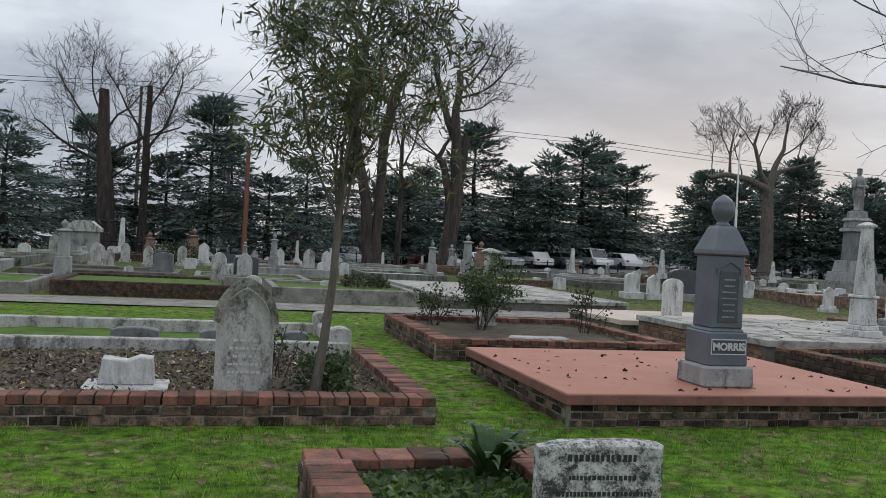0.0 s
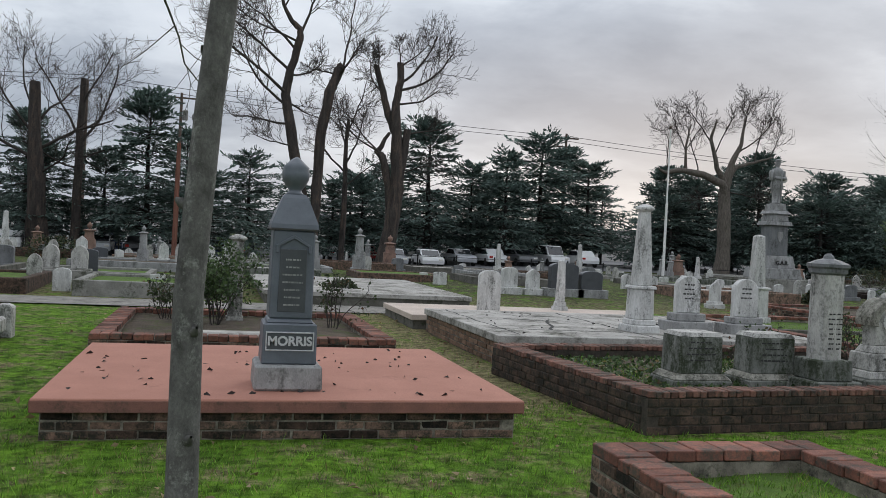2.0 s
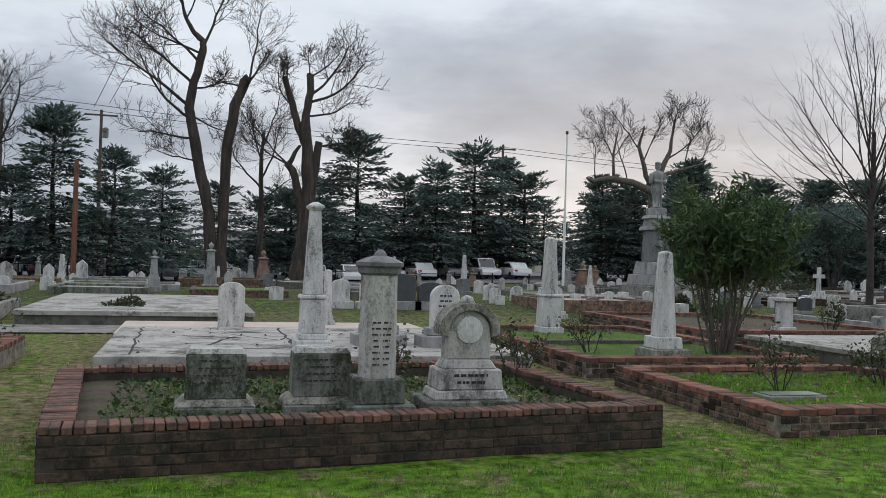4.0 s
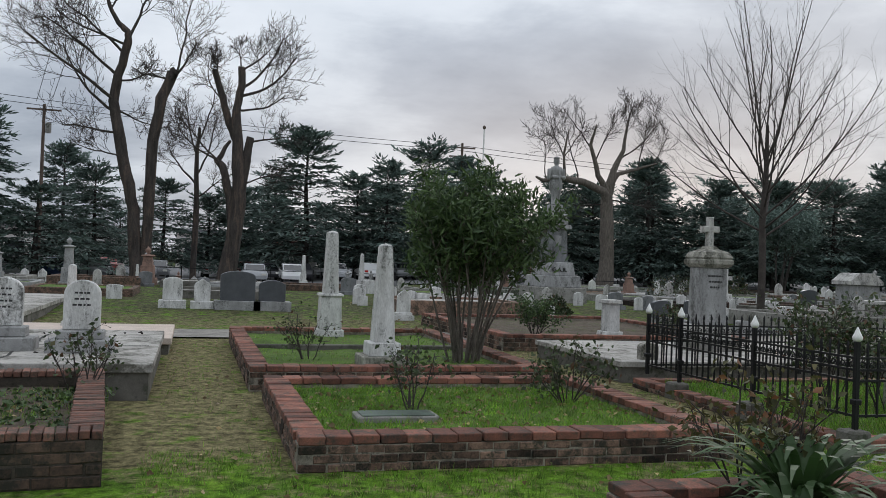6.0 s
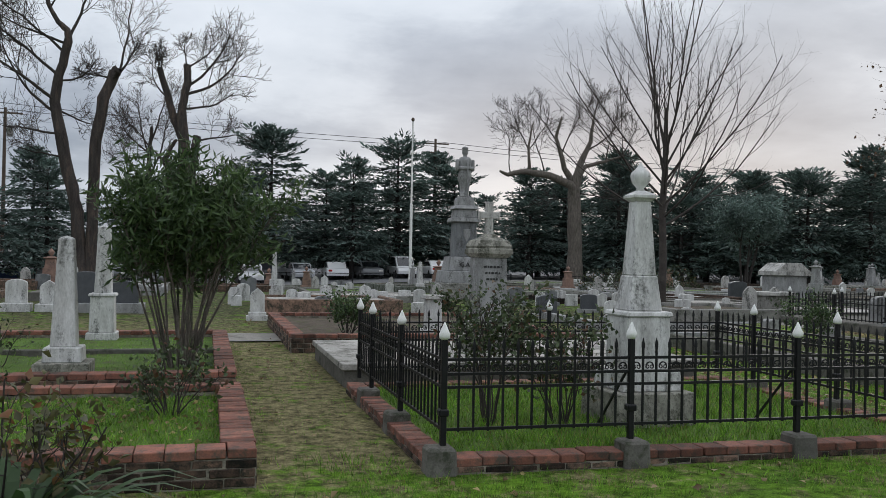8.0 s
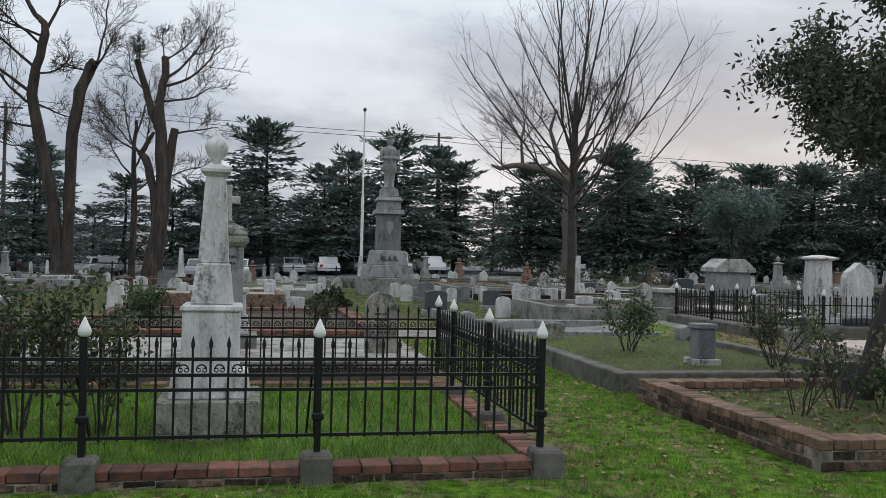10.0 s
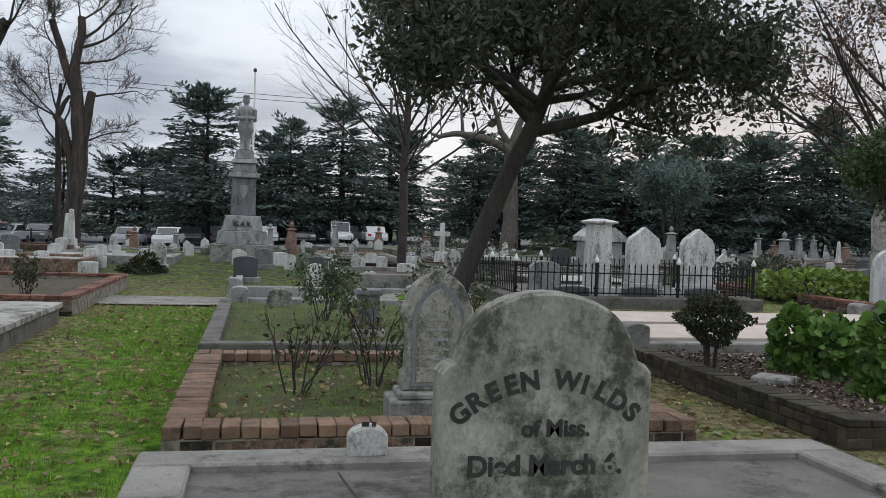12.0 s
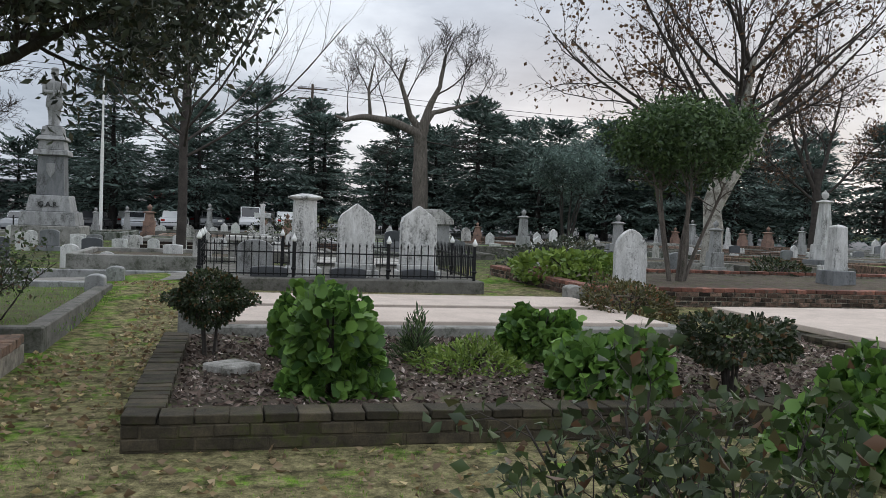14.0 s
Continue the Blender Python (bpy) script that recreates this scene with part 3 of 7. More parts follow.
def obelisk(loc, label, steps, shaft, material, step_mat=None, cap=None, name="obelisk", rz=0.0, urn=None):
    """Stepped base, tapered shaft, and a cap or a low pyramid."""
    th = thing(name, label, "obelisk", loc, rz)
    z = 0.0
    for k, (w, h, taper) in enumerate(steps):
        block("base_step", th, w, w, z - (0.06 if k == 0 else 0), z + h, step_mat if (step_mat and k == 0) else material, taper)
        z += h
    w, h, top = shaft
    block("shaft", th, w, w, z, z + h, material, top / w, 0.01)
    z += h
    if cap == "pyramid":
        part("point", lathe([(top / 2, z), (top * 0.32, z + top * 0.12), (0.004, z + top * 0.22)], square=True), material, th)
    elif cap == "moulding":
        part("cap", lathe([(top * 0.5, z), (top * 0.62, z + 0.02), (top * 0.75, z + 0.035), (top * 0.75, z + 0.06), (top * 0.45, z + 0.09), (top * 0.2, z + 0.11)], square=True), material, th)
        z += 0.10
    if urn:
        r = urn
        part("urn", lathe([(r * 0.5, z), (r * 0.35, z + r * 0.3), (r * 0.8, z + r * 0.8), (r, z + r * 1.5), (r * 0.85, z + r * 1.9), (r * 0.5, z + r * 2.2), (r * 0.25, z + r * 2.5), (0.01, z + r * 2.8)]), material, th, "carved stone urn", True)
    return th


M_INK = surface("worn_inscription_grime", (0.05, 0.05, 0.048), (0.03, 0.03, 0.03), None, 20, 100, 0.9, 0.0)
M_LETTER = surface("polished_letter_face", (0.55, 0.56, 0.57), (0.45, 0.46, 0.47), None, 20, 100, 0.6, 0.0)

# family monument on the red slab
mo = thing("family_monument", "blue-grey granite family monument with a carved urn on the red slab", "monument", (1.81, 6.48, 0.307))
block("base", mo, 0.54, 0.54, 0, 0.205, M_GRANITE_LT, 0.97, 0.02, "rough pale granite base")
die = block("die", mo, 0.435, 0.435, 0.205, 0.53, M_GRANITE_BLUE, 0.97, 0.012)
part("name_panel", boxes((-0.18, -0.222, 0.325, 0.18, -0.205, 0.455, 0.004)), M_GRANITE_DK, die, "dark panel with a pale border")
part("panel_border", boxes((-0.19, -0.224, 0.315, 0.19, -0.2, 0.325, 0.002), (-0.19, -0.224, 0.455, 0.19, -0.2, 0.465, 0.002), (-0.19, -0.224, 0.325, -0.18, -0.2, 0.455, 0.002), (0.18, -0.224, 0.325, 0.19, -0.2, 0.455, 0.002)), M_LETTER, die)
letters("MORRIS", die, 0.1, 0, -0.224, 0.39, M_LETTER, depth=0.005, label="raised pale name lettering", bold=0.0035)
block("moulding", mo, 0.38, 0.38, 0.53, 0.565, M_GRANITE_BLUE, 0.9, 0.01)
block("shaft", mo, 0.345, 0.345, 0.565, 1.27, M_GRANITE_BLUE, 0.96, 0.012)
block("polished_panel", mo, 0.22, 0.02, 0.62, 1.12, M_GRANITE_DK, 0.96, 0.003, "dark polished panel with faint writing", y=-0.168)
part("panel_arch", extrude_outline([(-0.14, 1.09), (-0.14, 1.15), (0, 1.235), (0.14, 1.15), (0.14, 1.09), (0.115, 1.09), (0.115, 1.14), (0, 1.205), (-0.115, 1.14), (-0.115, 1.09)], -0.181, -0.165, 0.003), M_GRANITE_BLUE, mo, "carved gable over the panel")
bars(mo, 0.17, -0.182, 1.03, 7, 0.06, M_GRANITE_LT, random.Random(4), 0.013, (0.008, 0.03))
part("gable_cap", lathe([(0.176, 1.27), (0.19, 1.285), (0.186, 1.32), (0.105, 1.53), (0.085, 1.56)], square=True), M_GRANITE_BLUE, mo)
part("urn", lathe([(0.082, 1.56), (0.06, 1.582), (0.05, 1.6), (0.085, 1.64), (0.108, 1.69), (0.114, 1.74), (0.102, 1.768), (0.108, 1.785), (0.07, 1.82), (0.045, 1.845), (0.008, 1.87)]), M_GRANITE_BLUE, mo, "turned stone urn", True)

# plot of the four grey monuments
for x, y in ((5.98, 7.27), (6.87, 7.33)):
    b = thing("block_marker", "grey granite square marker on a sloping plinth", "grave marker", (x, y, 0.2), group="block markers")
    block("plinth", b, 0.66, 0.5, -0.04, 0.10, M_MOSSY)
    block("plinth_slope", b, 0.66, 0.5, 0.10, 0.16, M_LICHEN, 0.8)
    block("die", b, 0.50, 0.36, 0.155, 0.53, M_MOSSY, 0.97, 0.012)
    block("top", b, 0.49, 0.35, 0.53, 0.575, M_MARBLE_GREY, 0.86, 0.004, "pale bevelled top with raised letters")
    bars(b, 0.36, -0.183, 0.47, 4, 0.06, M_INK, random.Random(int(x * 10)), 0.014)
pil = thing("pillar_monument", "tall octagonal grey stone pillar with a domed cap", "monument", (7.30, 6.95, 0.2))
block("plinth", pil, 0.58, 0.5, -0.04, 0.15, M_MOSSY)
block("pedestal", pil, 0.42, 0.40, 0.15, 0.36, M_MOSSY, 0.97)
part("shaft", lathe([(0.165, 0.36), (0.158, 1.22)], 8), M_MARBLE_GREY, pil, "streaked octagonal shaft")
part("cap", lathe([(0.16, 1.22), (0.185, 1.24), (0.19, 1.28), (0.21, 1.30), (0.21, 1.33), (0.12, 1.37), (0.06, 1.385), (0.05, 1.41), (0.02, 1.44)], 8), M_GRANITE, pil)
bars(pil, 0.2, -0.158, 0.82, 8, 0.05, M_INK, random.Random(9), 0.014)
ar = thing("arched_monument", "ornate grey marble monument with an arched hood and urn carving", "monument", (8.12, 7.05, 0.2))
block("plinth", ar, 0.84, 0.55, -0.04, 0.16, M_MOSSY)
block("base", ar, 0.68, 0.42, 0.16, 0.24, M_MARBLE_GREY, 0.93)
block("die", ar, 0.60, 0.36, 0.24, 0.42, M_MARBLE_GREY, 0.95)
block("neck", ar, 0.50, 0.30, 0.42, 0.50, M_MARBLE_GREY, 0.8)
part("tablet", extrude_outline(rounded_top(0.40, 0.93, 0.2, z0=0.5), -0.10, 0.10), M_MARBLE_GREY, ar)
hood = [(0.27 * math.cos(a), 0.76 + 0.24 * math.sin(a)) for a in (math.pi * k / 16 for k in range(-1, 18))]
hood += [(0.20 * math.cos(a), 0.74 + 0.19 * math.sin(a)) for a in (math.pi * k / 16 for k in range(17, -2, -1))]
part("hood", extrude_outline(hood, -0.15, 0.13, 0.006), M_LICHEN, ar, "heavy curved hood moulding")
part("medallion", lathe([(0.11, 0), (0.12, 0.012), (0.09, 0.02), (0.05, 0.03), (0.01, 0.03)], 16), M_MARBLE, ar).matrix_basis = pose(0, -0.10, 0.76, 90, 0, 0)
part("finial", lathe([(0.05, 0.97), (0.07, 1.0), (0.05, 1.04), (0.01, 1.06)]), M_MARBLE_GREY, ar, smooth=True)
bars(ar, 0.36, -0.185, 0.36, 2, 0.06, M_INK, random.Random(5))

# on the cracked slab
obelisk((7.26, 10.9, 0.40), "weathered white marble obelisk on a stepped pedestal", ((0.46, 0.10, 0.95), (0.37, 0.08, 0.95), (0.31, 0.44, 0.94), (0.35, 0.05, 0.95)), (0.24, 1.08, 0.14), M_MARBLE, cap="moulding")
headstone((6.45, 15.6, 0.26), "round-headed white marble tablet on the slab", rounded_top(0.46, 0.86, 0.14), 0.09, M_MARBLE)
headstone((8.2, 11.2, 0.40), "round-headed marble headstone on two stone steps", rounded_top(0.40, 0.56, 0.16), 0.12, M_MARBLE, ((0.70, 0.45, 0.15), (0.50, 0.3, 0.12)), M_GRANITE_LT, inscription=(0.24, 0.42, 4, 0.07))
headstone((9.06, 11.0, 0.40), "round-headed marble headstone with dark stains on two steps", rounded_top(0.40, 0.58, 0.17), 0.12, M_MARBLE, ((0.72, 0.45, 0.15), (0.5, 0.3, 0.10)), M_GRANITE_LT, inscription=(0.24, 0.42, 3, 0.07))
obelisk((8.28, 16.4, 0.26), "slender white marble post on a small base", ((0.3, 0.08, 0.9), (0.22, 0.1, 0.9)), (0.17, 0.85, 0.12), M_MARBLE, cap="pyramid", name="marble_post")
# joints and cracks of the big slab
slab_rng = random.Random(4)
for (ax, ay, bx, by, wd) in ((0.2, 0.9, 2.1, 0.8, 0.05), (0.9, 3.6, 2.2, 1.9, 0.03), (2.3, 0.1, 2.35, 3.9, 0.04), (2.35, 1.9, 5.0, 1.85, 0.04), (3.6, 0.1, 3.7, 3.9, 0.035), (1.1, 0.9, 1.6, 2.4, 0.05), (2.4, 3.0, 5.0, 2.95, 0.03), (0.34, 0.15, 0.32, 3.9, 0.03), (0.9, 2.5, 1.7, 2.2, 0.09), (1.4, 3.1, 2.0, 3.0, 0.07)):
    bm = bmesh.new()
    pts = [(ax + (bx - ax) * k / 12 + slab_rng.uniform(-0.03, 0.03), ay + (by - ay) * k / 12 + slab_rng.uniform(-0.03, 0.03)) for k in range(13)]
    nx_, ny_ = -(by - ay), bx - ax
    ln = math.hypot(nx_, ny_)
    nx_, ny_ = nx_ / ln * wd / 2, ny_ / ln * wd / 2
    for (px_, py_), (qx_, qy_) in zip(pts, pts[1:]):
        bm.faces.new([bm.verts.new(v) for v in ((px_ - nx_, py_ - ny_, 0.4015), (qx_ - nx_, qy_ - ny_, 0.4015), (qx_ + nx_, qy_ + ny_, 0.4015), (px_ + nx_, py_ + ny_, 0.4015))])
    part("crack", bm, M_INK, white_slab, "dark open joint with dirt")
# oleander plot and behind
obelisk((12.75, 11.62, 0.15), "white marble obelisk with a flat top and grey streaks", ((0.62, 0.16, 1.0), (0.44, 0.18, 0.95)), (0.29, 1.28, 0.17), M_MARBLE, M_LICHEN, cap="pyramid")
# fenced plot
obelisk((18.45, 8.1, 0.06), "tall veined white marble obelisk with an urn inside the iron fence", ((0.82, 0.34, 0.98), (0.64, 0.19, 0.93), (0.46, 0.51, 0.98), (0.50, 0.05, 0.95), (0.34, 0.34, 0.78)), (0.245, 0.72, 0.16), M_MARBLE, M_LICHEN, cap="moulding", urn=0.10)
cm = thing("cross_monument", "grey stone pedestal monument topped with a cross", "monument", (18.4, 12.7, 0.3))
block("plinth", cm, 0.85, 0.6, -0.02, 0.18, M_CONC_GREY)
block("base", cm, 0.62, 0.5, 0.18, 0.42, M_MARBLE_GREY, 0.95)
block("die", cm, 0.46, 0.42, 0.42, 1.35, M_GRANITE_LT, 0.96)
bars(cm, 0.3, -0.215, 1.2, 3, 0.09, M_INK, random.Random(6), 0.03)
part("hood", lathe([(0.225, 1.35), (0.285, 1.41), (0.285, 1.47), (0.262, 1.49), (0.275, 1.52), (0.235, 1.60), (0.12, 1.65), (0.075, 1.70)], square=True), M_LICHEN, cm, "lichened moulded hood")
part("cross", extrude_outline([(-0.06, 1.64), (0.06, 1.64), (0.05, 1.93), (0.16, 1.92), (0.16, 2.03), (0.05, 2.03), (0.05, 2.18), (-0.05, 2.18), (-0.05, 2.03), (-0.16, 2.03), (-0.16, 1.92), (-0.05, 1.93)], -0.05, 0.05), M_MARBLE_GREY, cm)
headstone((20.42, 12.0, 0.3), "round-headed grey headstone with carved wreath on a marble slab", rounded_top(0.42, 0.86, 0.2), 0.11, M_LICHEN, inscription=(0.26, 0.5, 5, 0.08))
headstone((16.58, 11.35, 0.3), "small lichened round-headed marker at a white slab", rounded_top(0.28, 0.30, 0.06), 0.14, M_LICHEN)
pw = thing("marble_pedestal", "white marble pedestal with a moulded cap", "monument", (18.49, 16.3, 0.2))
block("base", pw, 0.44, 0.4, -0.03, 0.10, M_MARBLE, 0.9)
block("die", pw, 0.30, 0.28, 0.10, 0.66, M_MARBLE, 0.92)
block("cap", pw, 0.38, 0.36, 0.66, 0.74, M_MARBLE_GREY, 0.9)

# weedy plot: gothic stone
scroll_half = [(0.25, 0), (0.262, 0.05), (0.255, 0.11), (0.228, 0.16), (0.222, 0.30), (0.222, 0.48), (0.245, 0.51), (0.258, 0.55), (0.25, 0.60), (0.228, 0.62), (0.215, 0.68), (0.175, 0.755), (0.11, 0.81), (0.05, 0.835), (0.03, 0.865)]
GOTHIC_SCROLL = scroll_half + [(-a, b) for a, b in scroll_half[::-1]]
ge = headstone((24.9, 7.15, 0.14), "lichened grey gothic headstone on a dark stepped base", GOTHIC_SCROLL, 0.15, M_LICHEN, ((0.68, 0.42, 0.17), (0.56, 0.34, 0.05)), M_CONC_GREY, inscription=(0.3, 0.5, 6, 0.075))
part("raised_border", extrude_outline(pointed_top(0.38, 0.77, 0.50, z0=0.03), -0.084, -0.07, 0.004), M_GRANITE, ge, "dark carved border").matrix_basis = pose(0, 0, 0.22)
part("panel", extrude_outline(pointed_top(0.32, 0.73, 0.48, z0=0.06), -0.09, -0.075, 0.004), M_LICHEN, ge).matrix_basis = pose(0, 0, 0.22)
bars(ge, 0.24, -0.0935, 0.72, 6, 0.07, M_GRANITE_LT, random.Random(31), 0.018, (0.006, 0.02))

# ledger beside the walk with its stones
sl = thing("grave_ledger", "grey concrete grave slab with a raised coping on brick courses", "grave slab", (23.11, 1.95, 0))
part("base_wall", boxes((0.03, 0.03, -0.05, 3.48, 3.27, 0.33, 0)), M_MORTAR, sl)
part("slab", boxes((0.05, 0.05, 0.33, 3.46, 3.25, 0.395, 0)), M_SLAB_WET, sl, "cracked grey concrete slab")
for nm, r in (("back_coping", (0, 3.05, 0.325, 3.51, 3.30, 0.435, 0.012)), ("side_coping", (0, 0.25, 0.325, 0.25, 3.05, 0.433, 0.012)), ("side_coping", (3.26, 0.25, 0.325, 3.51, 3.05, 0.433, 0.012)), ("front_coping", (0, 0, 0.325, 3.51, 0.25, 0.435, 0.012))):
    part(nm, boxes(r), M_COPING, sl, "pale weathered coping")
crack_rng = random.Random(8)
for (cx0, cy0, cx1, cy1) in ((0.9, 3.0, 1.35, 0.4), (2.1, 3.04, 2.35, 0.3), (1.1, 1.7, 2.3, 1.55)):
    bm = bmesh.new()
    px_, py_ = cx0, cy0
    for k in range(1, 15):
        nx_, ny_ = cx0 + (cx1 - cx0) * k / 14 + crack_rng.uniform(-0.03, 0.03), cy0 + (cy1 - cy0) * k / 14 + crack_rng.uniform(-0.03, 0.03)
        q = [bm.verts.new(v) for v in ((px_ - 0.006, py_ - 0.004, 0.3965), (nx_ - 0.006, ny_ - 0.004, 0.3965), (nx_ + 0.006, ny_ + 0.004, 0.3965), (px_ + 0.006, py_ + 0.004, 0.3965))]
        bm.faces.new(q)
        px_, py_ = nx_, ny_
    part("crack", bm, M_INK, sl, "dark crack")
headstone((24.16, 5.12, 0.485), "tiny round-headed marble footstone on the coping", rounded_top(0.19, 0.15, 0.06), 0.09, M_MARBLE_GREY, inscription=(0.10, 0.09, 1, 0.03))
gf_pts = [(-0.24, 0), (0.24, 0), (0.237, 0.825), (0.222, 0.842), (0.205, 0.85)] + [(0.195 * math.cos(a), 0.862 + 0.136 * math.sin(a)) for a in (math.pi * k / 18 for k in range(1, 18))] + [(-0.205, 0.85), (-0.222, 0.842), (-0.237, 0.825)]
gf = thing("inscribed_headstone", "tall grey marble headstone with shoulders and incised dark lettering", "headstone", (24.235, 2.80, 0.394))
part("tablet", extrude_outline(gf_pts, -0.035, 0.035, 0.008), M_LICHEN, gf)
for k, ch in enumerate("GREEN WILDS"):
    if ch == " ":
        continue
    a = radians(131 - k * 82 / 10)
    letters(ch, gf, 0.056, 0.29 * math.cos(a), -0.0355, 0.52 + 0.29 * math.sin(a), M_INK, depth=0.0015, ry=90 - math.degrees(a), bold=0.0022)
letters("of Miss.", gf, 0.05, 0.02, -0.0355, 0.706, M_INK, depth=0.0015, label="dark incised line of writing", bold=0.0015)
letters("Died March 6.", gf, 0.06, 0, -0.0355, 0.627, M_INK, depth=0.0015, label="dark incised date line", bold=0.002)

# stones in the plots at the lawn's edge
pg = thing("gothic_headstone", "white marble gothic headstone with a carved border", "headstone", (13.13, 2.6, 0.17))
part("tablet", extrude_outline(pointed_top(0.40, 0.93, 0.5), -0.05, 0.05), M_MARBLE, pg)
part("carved_border", extrude_outline(pointed_top(0.33, 0.87, 0.5, z0=0.1), -0.058, -0.048, 0.004), M_MARBLE_GREY, pg, "raised grey border")
part("panel", extrude_outline(pointed_top(0.28, 0.83, 0.5, z0=0.14), -0.063, -0.05, 0.004), M_MARBLE, pg)
bars(pg, 0.2, -0.066, 0.62, 5, 0.06, M_INK, random.Random(12), 0.02)
wp = thing("spotted_headstone", "white marble headstone speckled with black lichen", "headstone", (-1.83, 1.32, 0.2), -4)
part("tablet", extrude_outline([(-0.2, 0), (0.2, 0), (0.2, 0.76), (0.12, 0.77), (-0.12, 0.765), (-0.2, 0.75)], -0.04, 0.04), M_MARBLE_SPOT, wp)
bars(wp, 0.34, -0.0415, 0.712, 1, 0.06, M_INK, random.Random(21), 0.021, (0.009, 0.014))
bars(wp, 0.22, -0.0415, 0.655, 1, 0.055, M_INK, random.Random(22), 0.014, (0.006, 0.012))
bars(wp, 0.30, -0.0415, 0.605, 6, 0.05, M_INK, random.Random(23), 0.014, (0.006, 0.014))

# mulched plot
ga = headstone((-2.72, 6.72, 0.1), "leaning weathered gothic marble headstone with a carved hood", pointed_top(0.50, 1.03, 0.66), 0.10, M_MARBLE_GREY, lean=-3)
hood_pts = pointed_top(0.56, 1.07, 0.68, z0=0.62)
hood_in = pointed_top(0.44, 0.98, 0.66, z0=0.62)
part("carved_hood", extrude_outline(hood_pts[1:] + [(-0.24, 0.66)] + hood_in[2:][::-1] + [(0.24, 0.66)], -0.075, -0.04, 0.004), M_LICHEN, ga, "dark carved gothic hood moulding")
bars(ga, 0.3, -0.054, 0.5, 5, 0.07, M_MARBLE, random.Random(14), 0.02)
br = thing("broken_marker", "broken white marble stub on a square plinth in the mulch", "grave marker", (-3.72, 7.05, 0.1))
block("plinth", br, 0.72, 0.5, -0.05, 0.06, M_MARBLE)
part("stub", extrude_outline([(-0.24, 0.06), (0.24, 0.06), (0.22, 0.30), (0.1, 0.31), (0.0, 0.27), (-0.12, 0.29), (-0.2, 0.30)], -0.1, 0.1), M_MARBLE, br, "broken rough-topped stub")

fs = thing("flat_stone", "flat pale stone lying in the bark mulch", "stone", (28.5, 8.5, 0.16), 40)
part("stone", boxes((-0.17, -0.17, -0.04, 0.17, 0.17, 0.05, 0.012)), M_CONC, fs)
# pale kerb plot behind it
for x, y, w, h in ((-4.55, 10.1, 0.36, 0.16), (-5.4, 10.2, 0.3, 0.12), (-3.9, 10.0, 0.55, 0.31), (-2.9, 10.05, 0.5, 0.3), (-1.95, 10.4, 0.34, 0.26)):
    headstone((x, y, 0.1), "low grey block marker in the pale kerb plot", rounded_top(w, h, 0.05), 0.22, M_GRANITE if h > 0.25 else M_MARBLE_GREY)
for x, y in ((-1.44, 11.85), (-1.44, 9.75)):
    kp = thing("kerb_post", "pale stone kerb post with a rounded top", "kerb post", (x, y, 0), group="kerb posts")
    part("post", extrude_outline(rounded_top(0.24, 0.44, 0.06), -0.14, 0.14), M_MARBLE_GREY, kp)
part("coping_bar", boxes((-0.09, 0.14, 0.1, 0.09, 1.85, 0.30, 0.03)), M_MARBLE_GREY, kp, "sloping stone bar between the posts")
lp = thing("fallen_marker", "flat pale stone marker lying at the rose plot's edge", "grave marker", (1.45, 10.35, 0.19))
part("stone", boxes((-0.42, -0.15, -0.05, 0.42, 0.15, 0.12, 0.03)), M_CONC, lp)
obelisk((1.55, 13.1, 0.19), "slim pale marble post in the rose plot", ((0.26, 0.06, 1.0),), (0.22, 1.15, 0.18), M_MARBLE_GREY, cap="moulding", name="marble_post")
fp = thing("flush_plaque", "flat green-grey bronze plaque set in the lawn", "grave marker", (12.06, 7.75, 0.165))
part("stone", boxes((-0.37, -0.16, -0.05, 0.37, 0.16, 0.055, 0.01)), M_CONC_GREY, fp)
part("plate", boxes((-0.33, -0.13, 0.055, 0.33, 0.13, 0.065, 0.004)), surface("green_bronze", (0.10, 0.14, 0.11), (0.06, 0.08, 0.065), None, 8, 90, 0.5, 0.2, metal=0.5), fp, "dull green bronze plate")

# the far corner of the walk
stone_plot(28.0, 34.0, 10.75, 14.4, 0.22, "grey stone kerb round two pinkish concrete slabs", M_CONC_GREY, 0.22, "fblr")
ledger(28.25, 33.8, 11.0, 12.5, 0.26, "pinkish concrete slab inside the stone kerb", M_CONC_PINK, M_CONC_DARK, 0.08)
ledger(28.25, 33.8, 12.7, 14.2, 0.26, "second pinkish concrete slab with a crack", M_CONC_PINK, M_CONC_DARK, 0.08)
for x, y in ((28.1, 10.85), (28.1, 14.3), (33.9, 14.3)):
    kp = thing("kerb_post", "grey stone corner post with a rounded top", "kerb post", (x, y, 0), group="kerb posts")
    part("post", extrude_outline(rounded_top(0.30, 0.46, 0.06), -0.17, 0.17), M_CONC_GREY, kp)
ledger(35.6, 46, 8.9, 13.0, 0.27, "wide pinkish concrete slab beside the mulched bed", M_CONC_PINK, M_CONC_DARK, 0.08)
brick_plot(34.2, 46.0, 14.3, 20.0, 0.45, "low red brick kerb round a shrub bed", 0.2, 0.07, wall_sides="fl")
fill(34.4, 45.8, 14.5, 19.8, 0.34, M_SOIL, "plot_soil", "leaf-strewn soil inside the brick kerb", "soil")
headstone((35.58, 15.8, 0.33), "tall pointed white marble tablet by the shrubs", pointed_top(0.62, 1.12, 0.72), 0.12, M_MARBLE)
obelisk((41.44, 17.7, 0.33), "white marble square column on a grey base", ((0.6, 0.3, 0.95),), (0.34, 0.95, 0.28), M_MARBLE, M_GRANITE, cap="pyramid", name="marble_column")
